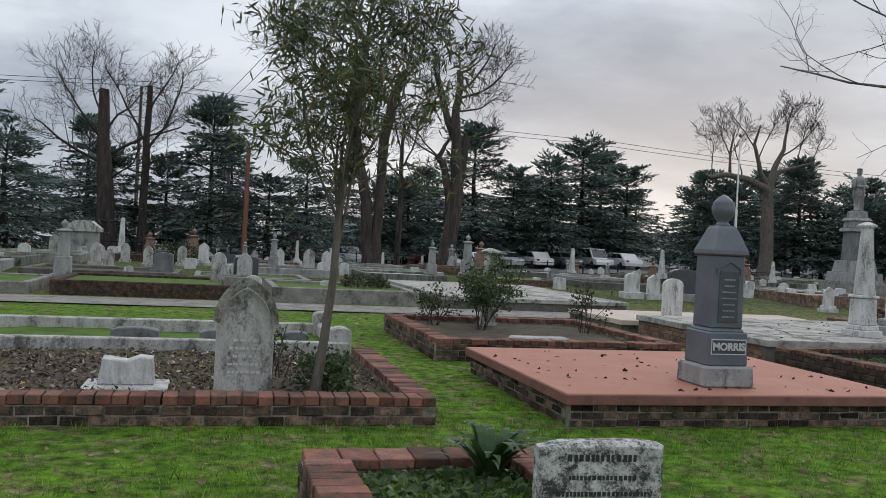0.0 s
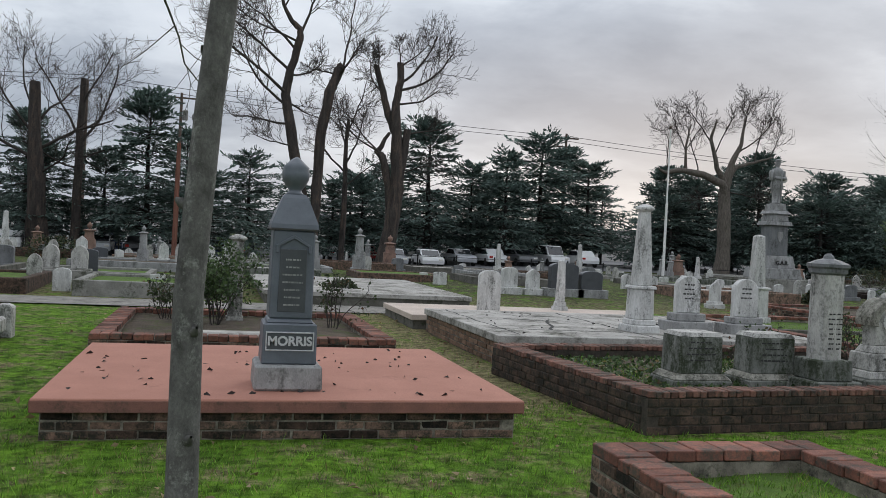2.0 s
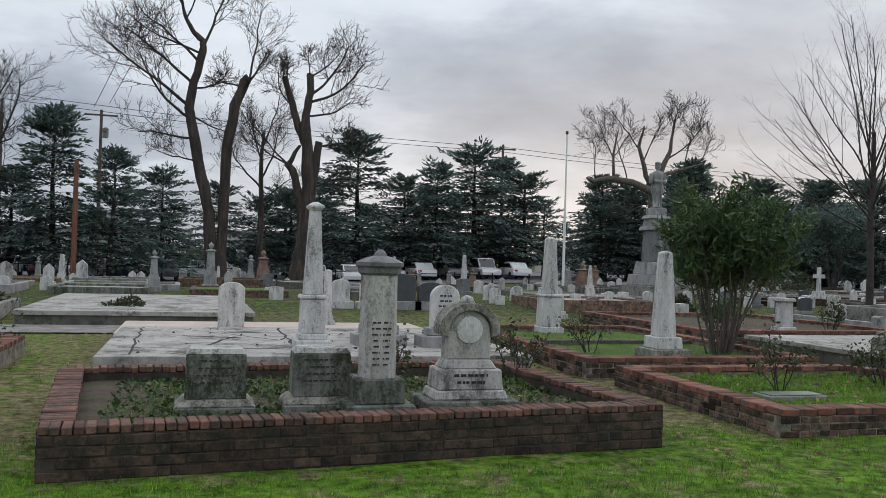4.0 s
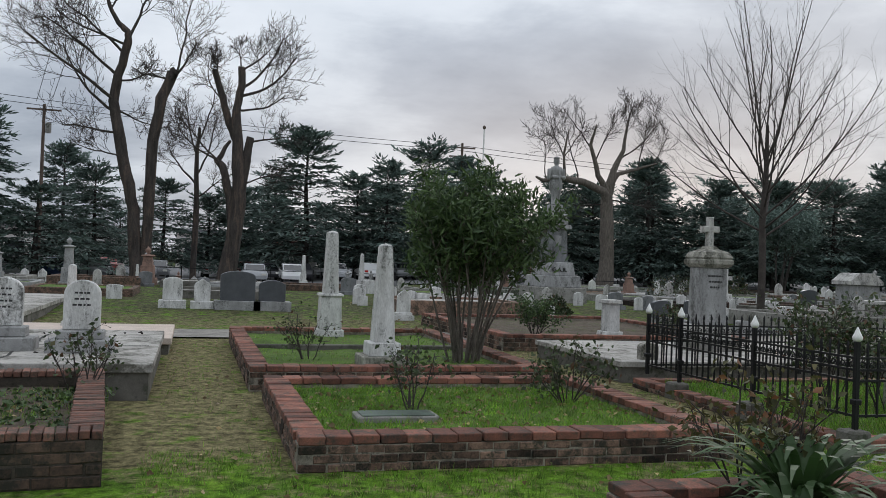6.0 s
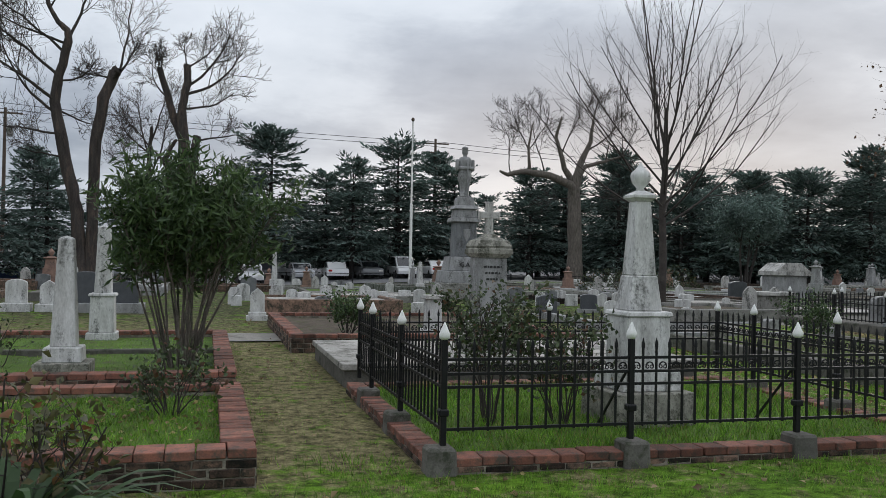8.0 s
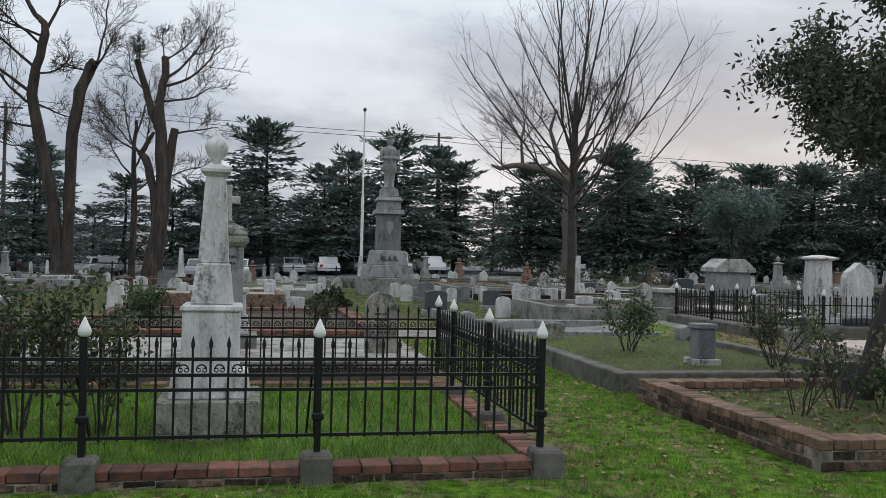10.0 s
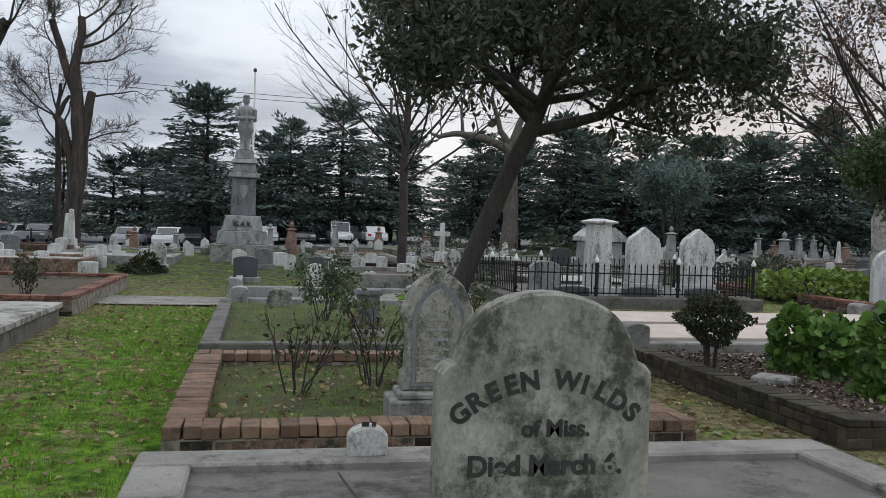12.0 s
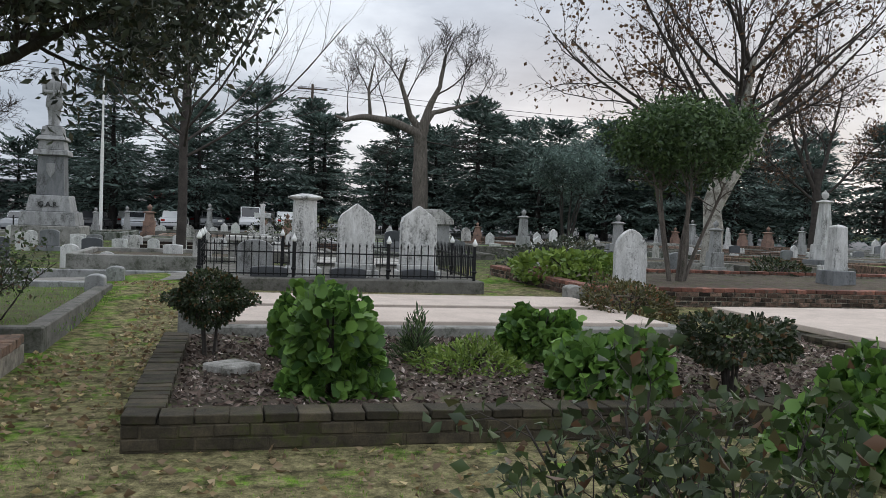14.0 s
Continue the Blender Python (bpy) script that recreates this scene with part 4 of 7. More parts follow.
obelisk((47.4, 26.0, 0.2), "tall white marble column with an urn", ((0.9, 0.35, 0.95), (0.6, 0.5, 0.9)), (0.42, 1.35, 0.26), M_MARBLE, M_GRANITE, cap="moulding", urn=0.12)

# marble group inside the second fence
obelisk((29.68, 15.95, 0.42), "broad white marble column with a moulded cap", ((0.6, 0.14, 0.95),), (0.42, 1.12, 0.36), M_MARBLE, cap="moulding", name="marble_column")
for x, y in ((30.56, 15.95), (31.64, 15.95)):
    headstone((x, y, 0.42), "white marble gabled headstone with scrolled shoulders", gable_top(0.62, 1.02, 0.72), 0.2, M_MARBLE, ((0.75, 0.45, 0.12), (0.66, 0.34, 0.10)))
headstone((28.9, 16.6, 0.42), "low grey round-headed headstone inside the fence", rounded_top(0.6, 0.62, 0.15), 0.18, M_GRANITE_LT)
for x in (29.1, 30.4, 31.6):
    headstone((x, 15.68, 0.42), "low dark granite marker inside the fence", rounded_top(0.6, 0.22, 0.04), 0.2, M_GRANITE_DK, group="low markers")
# posts of the kerb across the green aisle
for x, y in ((23.35, 16.3), (23.2, 18.6), (26.5, 15.3), (26.55, 17.3)):
    kp = thing("kerb_post", "grey stone kerb post with a rounded top", "kerb post", (x, y, 0), group="kerb posts")
    part("post", extrude_outline(rounded_top(0.28, 0.42, 0.06), -0.15, 0.15), M_GRANITE_LT, kp)
stone_plot(23.4, 26.5, 16.25, 16.45, 0.22, "grey stone kerb by the cross path", M_GRANITE_LT, 0.14, "f")
stone_plot(23.15, 27.9, 18.8, 22.6, 0.24, "pale stone kerb beyond the cross path", M_GRANITE_LT, 0.16, "fl")
pe = thing("small_pedestal", "small grey pedestal with a flat cap on the grass", "monument", (25.0, 11.9, 0.16))
block("base", pe, 0.40, 0.36, -0.03, 0.08, M_MARBLE_GREY)
block("die", pe, 0.28, 0.26, 0.08, 0.50, M_GRANITE, 0.95)
block("cap", pe, 0.34, 0.32, 0.50, 0.57, M_GRANITE, 0.9)
headstone((24.0, 15.4, 0.16), "small dark round-headed marker by the kerb", rounded_top(0.4, 0.36, 0.1), 0.12, M_LICHEN)
headstone((25.4, 9.3, 0.15), "small dark slate marker beside the tree", rounded_top(0.24, 0.42, 0.02), 0.08, M_GRANITE_DK)
dk = thing("table_tomb", "dark grey box tomb with an overhanging top", "tomb", (28.9, 20.6, 0.2))
block("die", dk, 0.9, 0.6, -0.05, 0.62, M_CONC_GREY)
block("top", dk, 1.02, 0.72, 0.62, 0.72, M_MARBLE_GREY)

# soldier's monument
so = thing("soldiers_monument", "tall stepped granite monument carrying a standing stone figure", "monument", (23.15, 30.2, gz(23.15, 30.2)))
for nm, w, z0, z1, tp, mt in (("bottom_step", 1.95, -0.1, 0.56, 0.97, M_CONC_GREY), ("second_step", 1.62, 0.56, 0.98, 0.94, M_GRANITE_LT), ("third_step", 1.28, 0.98, 1.48, 0.86, M_GRANITE_LT), ("die", 0.80, 1.48, 2.70, 0.92, M_GRANITE), ("die_cap", 1.0, 2.70, 2.86, 0.94, M_GRANITE_LT), ("upper_block", 0.78, 2.86, 3.16, 0.9, M_GRANITE_LT), ("cornice", 0.90, 3.16, 3.30, 0.8, M_GRANITE_LT), ("pedestal", 0.62, 3.30, 3.58, 0.9, M_GRANITE_LT)):
    block(nm, so, w, w, z0, z1, mt, tp, 0.02)
part("shield", extrude_outline([(-0.12, 2.45), (0.12, 2.45), (0.12, 2.2), (0, 2.0), (-0.12, 2.2)], -0.41, -0.37), M_GRANITE_LT, so, "carved pale shield")
letters("G.A.R.", so, 0.22, 0, -0.63, 1.2, M_INK, depth=0.02, label="dark carved letters")
st = thing("stone_statue", "pale grey stone statue of a standing soldier with a rifle", "statue", (23.15, 30.2, gz(23.15, 30.2) + 3.58))
fig = lathe([(0.23, 0), (0.25, 0.04), (0.16, 0.06), (0.17, 0.35), (0.20, 0.55), (0.25, 0.62), (0.24, 0.85), (0.20, 1.0), (0.235, 1.2), (0.25, 1.33), (0.19, 1.43), (0.075, 1.47), (0.075, 1.52), (0.11, 1.58), (0.115, 1.66), (0.10, 1.74), (0.12, 1.75), (0.10, 1.80), (0.03, 1.83)], 14)
box(fig, -0.34, -0.1, 0.95, -0.22, 0.08, 1.36, 0.03)
box(fig, 0.22, -0.1, 0.95, 0.34, 0.08, 1.36, 0.03)
box(fig, -0.28, -0.28, 0.98, 0.28, -0.18, 1.1, 0.03)
box(fig, 0.0, -0.30, 0.05, 0.05, -0.25, 1.35, 0.01)
part("statue_body", fig, M_GRANITE_LT, st, smooth=True)


# ---------------- iron fences ----------------
def arc_tube(bm, cx, cz, y, r, a0, a1, thick, n=8):
    prev = None
    for k in range(n + 1):
        a = radians(a0 + (a1 - a0) * k / n)
        ring = [bm.verts.new((cx + (r + dr) * math.cos(a), y + dy, cz + (r + dr) * math.sin(a))) for dr, dy in ((-thick, -thick), (thick, -thick), (thick, thick), (-thick, thick))]
        if prev:
            for q in range(4):
                bm.faces.new((prev[q], prev[(q + 1) % 4], ring[(q + 1) % 4], ring[q]))
        prev = ring


picket_me, finial_me = {}, {}


def fence_side(th, x0, y0, x1, y1, posts, zb, zt, finial, pitch=0.118, scroll=True, first=True, last=True):
    """One side of a fence: posts with white finials, rails, pickets, scrolls between the upper rails."""
    length = math.hypot(x1 - x0, y1 - y0)
    turn = math.degrees(math.atan2(y1 - y0, x1 - x0))
    side = bpy.data.objects.new("fence_panel", bpy.data.meshes.new("fence_panel"))
    scene.collection.objects.link(side)
    side.parent = th
    h = zt - zb
    rails = (zb + 0.02, zb + h * 0.50, zt - 0.24, zt - 0.13) if scroll else (zb + 0.03, zt - 0.16)
    bm = bmesh.new()
    box(bm, 0, -0.011, rails[0] - 0.011, length, 0.011, rails[0] + 0.011)
    for z in rails[1:]:
        part("rail", boxes((0, -0.011, z - 0.011, length, 0.011, z + 0.011)), M_IRON, side)
    bm.to_mesh(side.data)
    bm.free()
    side.data.materials.append(M_IRON)
    side.matrix_basis = pose(x0, y0, 0, 0, 0, turn)
    key = (round(zb, 3), round(zt, 3))
    if key not in picket_me:
        bm = boxes((-0.008, -0.008, zb, 0.008, 0.008, zt - 0.05, 0), (-0.013, -0.006, zt - 0.05, 0.013, 0.006, zt - 0.02, 0, 1.0), (-0.013, -0.006, zt - 0.02, 0.013, 0.006, zt + 0.03, 0, 0.1))
        me = bpy.data.meshes.new("picket")
        bm.to_mesh(me)
        bm.free()
        me.materials.append(M_IRON)
        picket_me[key] = me
    n = round(length / pitch)
    for k in range(1, n):
        ob = new("picket", picket_me[key])
        ob.parent = side
        ob.matrix_basis = pose(length * k / n, 0, 0)
    if scroll:
        bm = bmesh.new()
        for k in range(n):
            u = length * (k + 0.5) / n
            arc_tube(bm, u, zt - 0.20, 0, 0.032, 0, 180, 0.005)
            arc_tube(bm, u - 0.02, zt - 0.205, 0, 0.014, 20, 360, 0.004, 7)
            arc_tube(bm, u + 0.02, zt - 0.205, 0, 0.014, -180, 160, 0.004, 7)
        part("scrollwork", bm, M_IRON, side, "curled iron scrolls between the rails", kind="stuff")
    for k, f in enumerate(posts):
        if (k == 0 and not first) or (k == len(posts) - 1 and not last):
            continue
        po = part("post", boxes((-0.023, -0.023, zb - 0.1, 0.023, 0.023, zt + 0.02, 0.004), (-0.04, -0.04, zb + h * 0.18, 0.04, 0.04, zb + h * 0.26, 0.01)), M_IRON, th)
        po.matrix_basis = pose(x0 + (x1 - x0) * f, y0 + (y1 - y0) * f, 0)
        if finial:
            fi = part("finial", lathe([(0.022, zt + 0.02), (0.042, zt + 0.035), (0.045, zt + 0.065), (0.03, zt + 0.095), (0.015, zt + 0.13), (0.003, zt + 0.155)], 10), M_WHITE, po, "white painted finial", True)
    return side


f1 = thing("iron_fence", "black wrought-iron fence with white finials and scrollwork", "fence", (0, 0, 0))
X0, X1, Y0, Y1 = 16.13, 20.89, 6.76, 10.55
fence_side(f1, X0, Y0, X1, Y0, (0, 0.328, 0.655, 1), 0.30, 0.98, True)
fence_side(f1, X0, Y1, X1, Y1, (0, 0.5, 1), 0.30, 0.98, True)
fence_side(f1, X0, Y0, X0, Y1, (0, 0.40, 0.79, 1), 0.30, 0.98, True, first=False, last=False)
fence_side(f1, X1, Y0, X1, Y1, (0, 0.40, 0.79, 1), 0.30, 0.98, True, first=False, last=False)
part("stay", boxes((-0.008, -0.008, 0, 0.008, 0.008, 0.75)), M_IRON, f1, "slanting iron stay").matrix_basis = pose(19.2, 7.3, 0.2, 45, 0, 0)
part("stay", boxes((-0.008, -0.008, 0, 0.008, 0.008, 0.75)), M_IRON, f1, "slanting iron stay").matrix_basis = pose(17.65, 7.3, 0.2, 45, 0, 0)
for x, y in ((16.1, 6.74), (17.69, 6.72), (19.24, 6.72), (20.92, 6.72), (16.1, 8.28), (16.1, 9.75), (20.92, 8.28), (20.92, 9.75)):
    fb = thing("fence_footing", "square concrete footing under an iron fence post", "footing", (x, y, 0), group="fence footings")
    part("footing_block", boxes((-0.115, -0.12, -0.05, 0.115, 0.12, 0.20, 0.02, 0.94)), M_CONC_DARK, fb)
brick_plot(16.0, 21.02, 6.66, 10.7, 0.125, "single course of red bricks under the iron fence", 0.205, 0.07, wall_sides="fl", w=0.20)
fill(16.2, 20.8, 6.86, 10.5, 0.085, M_LAWN_IN, "plot_lawn", "lush grass inside the iron fence", "lawn")

f2 = thing("iron_fence", "black spiked iron fence round a marble family group", "fence", (0, 0, 0))
gX0, gX1, gY0, gY1 = 28.0, 32.54, 15.49, 18.6
ft = thing("fence_kerb", "grey concrete kerb carrying the spiked iron fence", "kerb", (gX0 - 0.15, gY0 - 0.15, 0.1))
part("kerb_body", boxes((0, 0, -0.1, gX1 - gX0 + 0.3, gY1 - gY0 + 0.3, 0.31, 0.02)), M_CONC_DARK, ft)
fence_side(f2, gX0, gY0, gX1, gY0, (0, 0.327, 0.672, 1), 0.44, 0.98, True, 0.115, False)
fence_side(f2, gX0, gY1, gX1, gY1, (0, 0.327, 0.672, 1), 0.44, 0.98, True, 0.115, False)
fence_side(f2, gX0, gY0, gX0, gY1, (0, 0.5, 1), 0.44, 0.98, True, 0.115, False, first=False, last=False)
fence_side(f2, gX1, gY0, gX1, gY1, (0, 0.5, 1), 0.44, 0.98, True, 0.115, False, first=False, last=False)

# ---------------- plants ----------------
def mesh_arrays(name, verts, faces, material, parent=None, label="", kind="", smooth=False):
    """A mesh from an (n, 3) array and an (m, k) array of corners."""
    verts, faces = np.asarray(verts, np.float32), np.asarray(faces, np.int32)
    me = bpy.data.meshes.new(name)
    k = faces.shape[1]
    me.vertices.add(len(verts))
    me.vertices.foreach_set("co", verts.ravel())
    me.loops.add(faces.size)
    me.loops.foreach_set("vertex_index", faces.ravel())
    me.polygons.add(len(faces))
    me.polygons.foreach_set("loop_start", np.arange(0, faces.size, k, dtype=np.int32))
    me.update(calc_edges=True)
    me.materials.append(material)
    if smooth:
        me.shade_smooth()
    ob = new(name, me)
    ob.parent = parent
    return tagged(ob, label, kind=kind)


def leaf_arrays(rng, centres, length, width, droop=0.0, spread=1.0, fold=0.25, vary=0.35):
    """Leaves of two faces each, folded along the midrib."""
    n = len(centres)
    d = rng.normal(size=(n, 3)) * (1, 1, spread)
    d[:, 2] -= droop
    d /= np.linalg.norm(d, axis=1, keepdims=True) + 1e-9
    s = np.cross(d, rng.normal(size=(n, 3)))
    s /= np.linalg.norm(s, axis=1, keepdims=True) + 1e-9
    u = np.cross(s, d)
    k = (1 + vary * rng.uniform(-1, 1, (n, 1)))
    l, w = length * k, width * k
    c = np.asarray(centres)
    v = np.stack([c, c + d * l * 0.45 - s * w / 2 + u * w * fold, c + d * l, c + d * l * 0.45 + s * w / 2 + u * w * fold], 1).reshape(-1, 3)
    i = np.arange(n)[:, None] * 4
    f = np.concatenate([i + (0, 1, 2), i + (0, 2, 3)], 0)
    return v, f


class Wood:
    """Gathers tapered tubes into one mesh."""

    def __init__(self):
        self.v, self.f, self.n, self.tips, self.cut, self.least = [], [], 0, [], 0, 0.0

    def tube(self, pts, radii, sides):
        pts = np.asarray(pts, float)
        t = np.gradient(pts, axis=0)
        t /= np.linalg.norm(t, axis=1, keepdims=True) + 1e-9
        ref = np.array((0.31, 0.95, 0.05))
        a = np.cross(t, ref)
        a /= np.linalg.norm(a, axis=1, keepdims=True) + 1e-9
        b = np.cross(t, a)
        ang = np.arange(sides) * 2 * math.pi / sides
        ring = pts[:, None] + np.asarray(radii)[:, None, None] * (a[:, None] * np.cos(ang)[None, :, None] + b[:, None] * np.sin(ang)[None, :, None])
        self.v.append(ring.reshape(-1, 3))
        m = len(pts)
        k, q = np.meshgrid(np.arange(m - 1), np.arange(sides), indexing="ij")
        base = self.n + k * sides
        self.f.append(np.stack([base + q, base + (q + 1) % sides, base + sides + (q + 1) % sides, base + sides + q], -1).reshape(-1, 4))
        self.n += m * sides

    def arrays(self):
        return np.concatenate(self.v), np.concatenate(self.f)


def grow(w, rng, p, d, length, r, level, P):
    """A branch with its side branches; P holds a list per level for each trait."""
    L = len(P["kids"])
    segs = P["segs"][level]
    p, d = np.array(p, float), np.array(d, float)
    pts, radii = [p], [r]
    tip_r = r * P["taper"][level]
    for k in range(segs):
        d = d + rng.normal(size=3) * P["wig"][level] + np.array((0, 0, P["up"][level]))
        d /= np.linalg.norm(d)
        p = p + d * length / segs
        pts.append(p)
        radii.append(r + (tip_r - r) * (k + 1) / segs)
    w.tube(pts, radii, (8, 6, 4, 3, 3)[level])
    if level >= L - 1 or level >= P.get("leafy", 9):
        w.tips.extend(pts[1:])
    if level >= L:
        return
    kids = P["kids"][level]
    for k in range(kids):
        u = P["start"][level] + (1 - P["start"][level]) * (k + rng.uniform(0, 1)) / kids
        i = min(int(u * segs), segs - 1)
        f = u * segs - i
        q = pts[i] + (pts[i + 1] - pts[i]) * f
        ax = pts[i + 1] - pts[i]
        ax /= np.linalg.norm(ax)
        side = np.cross(ax, rng.normal(size=3))
        side /= np.linalg.norm(side) + 1e-9
        a = radians(P["ang"][level] * rng.uniform(0.7, 1.3))
        rr = (radii[i] + (radii[i + 1] - radii[i]) * f) * P["thin"][level]
        rr = max(rr, P.get("least", 0.0))
        if level + 1 <= L and P["len"][level] > 0:
            grow(w, rng, q, ax * math.cos(a) + side * math.sin(a), length * P["len"][level] * rng.uniform(0.7, 1.2) * (1.15 - 0.5 * u), rr, level + 1, P) if level + 1 < 5 else None


def tree(name, label, category, loc, wood_mat, build, leaf_mat=None, leaf=None, seed=1, group="", twig_mat=None):
    th = thing(name, label, category, loc, group=group)
    rng = np.random.default_rng(seed)
    w = Wood()
    build(w, rng)
    if len(w.v) > 40:
        k = w.cut or 1
        n = sum(len(q) for q in w.v[:k])
        mesh_arrays("trunk", np.concatenate(w.v[:k]), np.concatenate(w.f[:k]), wood_mat, th, smooth=True)
        mesh_arrays("twig_crown", np.concatenate(w.v[k:]), np.concatenate(w.f[k:]) - n, twig_mat or wood_mat, th, smooth=True)
    else:
        mesh_arrays("trunk", *w.arrays(), wood_mat, th, smooth=True)
    if leaf:
        tips = np.array(w.tips)
        n, spread, length, width, droop = leaf
        c = tips[rng.integers(0, len(tips), n)] + rng.normal(size=(n, 3)) * spread
        v, f = leaf_arrays(rng, c, length, width, droop)
        mesh_arrays("crown", v, f, leaf_mat, th)
    return th


# bare trunk close to the walk
def young_tree(w, rng):
    w.tube([(0, 0, -0.1), (0.0, 0, 0.5), (-0.01, -0.02, 1.3), (0.03, -0.05, 2.0), (0.075, -0.08, 2.5), (0.11, -0.10, 3.3), (0.12, -0.1, 4.3)], [0.075, 0.062, 0.056, 0.052, 0.05, 0.032, 0.015], 12)
    for z in (0.75, 1.15, 1.62, 1.95, 2.2):
        a = rng.uniform(0, 6.28)
        w.tube([(0.0, -0.02, z), (0.055 * math.cos(a), 0.055 * math.sin(a) - 0.02, z + 0.02), (0.075 * math.cos(a), 0.075 * math.sin(a) - 0.02, z + 0.035)], [0.03, 0.02, 0.006], 6)
    P = dict(kids=[5, 4, 3], segs=[6, 5, 4, 3], wig=[0.16, 0.22, 0.25, 0.25], up=[0.10, 0.10, 0.08, 0.05], taper=[0.35, 0.4, 0.5, 0.5], start=[0.25, 0.25, 0.2], ang=[48, 45, 45], len=[0.5, 0.5, 0.5], thin=[0.55, 0.6, 0.7])
    for z, ax, l, r in ((2.42, (-0.9, 0.2, 0.35), 0.9, 0.015), (2.45, (-0.75, -0.2, 0.5), 0.9, 0.013), (2.5, (0.6, -0.1, 0.7), 1.4, 0.022), (2.5, (0.1, 0.8, 0.6), 1.0, 0.022), (2.6, (-0.5, -0.5, 0.7), 0.9, 0.02), (2.9, (0.7, 0.4, 0.6), 1.0, 0.018), (3.2, (-0.5, 0.6, 0.7), 0.9, 0.014)):
        grow(w, rng, (0.075, -0.08, z), ax, l, r, 0, P)
    low = dict(P, up=[0.012, 0.05, 0.05, 0.05], wig=[0.10, 0.2, 0.22, 0.25])
    for z, ax, l, r in ((2.45, (-0.95, 0.9, 0.40), 1.5, 0.013), (2.48, (-0.7, 1.0, 0.48), 1.3, 0.011)):
        grow(w, rng, (0.07, -0.08, z), ax, l, r, 0, low)


tree("bare_young_tree", "young bare tree with a smooth grey trunk on the lawn", "tree", (1.12, 2.67, 0), M_BARK_YOUNG, young_tree, seed=5)


def willowy(w, rng):
    w.tube([(-0.1, 0, -0.05), (-0.03, 0, 0.5), (0.03, 0, 1.1), (0.05, 0, 1.7), (0.16, 0, 2.5), (0.25, 0, 3.6)], [0.05, 0.042, 0.036, 0.032, 0.022, 0.01], 8)
    P = dict(kids=[9, 5], segs=[7, 5, 4], wig=[0.10, 0.16, 0.2], up=[0.10, -0.01, -0.03], taper=[0.3, 0.4, 0.5], start=[0.12, 0.15], ang=[42, 45], len=[0.42, 0.5], thin=[0.5, 0.6])
    for z, ax, l in ((1.25, (-0.22, 0.15, 0.95), 2.5), (1.35, (0.2, 0.1, 0.98), 2.6), (1.5, (0.05, -0.2, 1), 2.5), (1.6, (-0.1, 0.22, 1), 2.7), (1.7, (0.34, -0.15, 0.9), 2.0), (1.6, (-0.4, -0.1, 0.9), 1.7), (1.9, (0.2, 0.2, 1), 2.4)):
        grow(w, rng, (0.05, 0, z), ax, l, 0.014, 0, P)


tree("narrow_leaved_tree", "slender tree with narrow green leaves in the mulched plot", "tree", (-2.02, 6.55, 0.1), M_BARK, willowy, M_LEAF_WILLOW, (6200, 0.06, 0.13, 0.021, 0.35), seed=3)


def leaning(w, rng):
    w.tube([(-0.08, 0, -0.1), (0.02, 0, 0.3), (0.22, 0.02, 0.9), (0.42, 0.04, 1.4), (0.66, 0.06, 1.95), (0.83, 0.07, 2.28), (1.0, 0.1, 2.7), (1.1, 0.1, 3.3)], [0.145, 0.10, 0.09, 0.086, 0.082, 0.08, 0.065, 0.045], 12)
    P = dict(kids=[6, 5, 4], segs=[6, 5, 4, 3], wig=[0.13, 0.2, 0.25, 0.25], up=[0.05, 0.02, 0.0, 0.0], taper=[0.35, 0.4, 0.5, 0.5], start=[0.25, 0.25, 0.2], ang=[45, 45, 45], len=[0.5, 0.5, 0.5], thin=[0.55, 0.6, 0.7])
    for z, x, ax, l, r in ((2.3, 0.83, (0.9, 0.1, 0.3), 2.1, 0.06), (2.4, 0.86, (-0.8, 0.1, 0.75), 1.7, 0.055), (2.5, 0.9, (0.1, 0.9, 0.6), 1.7, 0.05), (2.5, 0.9, (0.1, -0.9, 0.55), 1.6, 0.05), (2.8, 1.0, (0.55, 0.2, 0.8), 2.1, 0.05), (2.9, 1.0, (-0.45, -0.3, 0.85), 2.1, 0.05), (3.2, 1.1, (0.2, 0.1, 1), 1.8, 0.05), (3.0, 1.0, (0.8, -0.4, 0.5), 2.4, 0.045), (2.5, 0.9, (-0.95, -0.2, 0.35), 1.6, 0.045), (2.6, 0.9, (-0.6, 0.6, 0.6), 2.0, 0.045), (2.6, 0.95, (0.95, 0.35, 0.2), 1.9, 0.045), (2.7, 0.95, (0.9, -0.3, 0.35), 1.9, 0.045), (2.9, 1.0, (0.8, 0.1, 0.5), 2.1, 0.045)):
        grow(w, rng, (x, 0.08, z), ax, l, r, 0, P)


tree("leaning_evergreen_tree", "leaning dark evergreen tree with a broad dense crown", "tree", (25.27, 8.86, 0.15), M_BARK_DK, leaning, M_LEAF_EVER, (31000, 0.13, 0.09, 0.036, 0.2), seed=8)


def oleander(w, rng):
    P = dict(kids=[6, 4], segs=[6, 4, 3], wig=[0.06, 0.15, 0.2], up=[0.03, 0.06, 0.05], taper=[0.5, 0.5, 0.5], start=[0.5, 0.3], ang=[28, 35], len=[0.32, 0.5], thin=[0.6, 0.7])
    for k in range(26):
        a, s = rng.uniform(0, 6.28), rng.uniform(0.05, 0.40)
        grow(w, rng, (0.22 * math.cos(a) * rng.uniform(0.2, 1), 0.2 * math.sin(a) * rng.uniform(0.2, 1), -0.05), (math.cos(a) * s, math.sin(a) * s, 1), rng.uniform(1.9, 2.55), 0.018, 0, P)


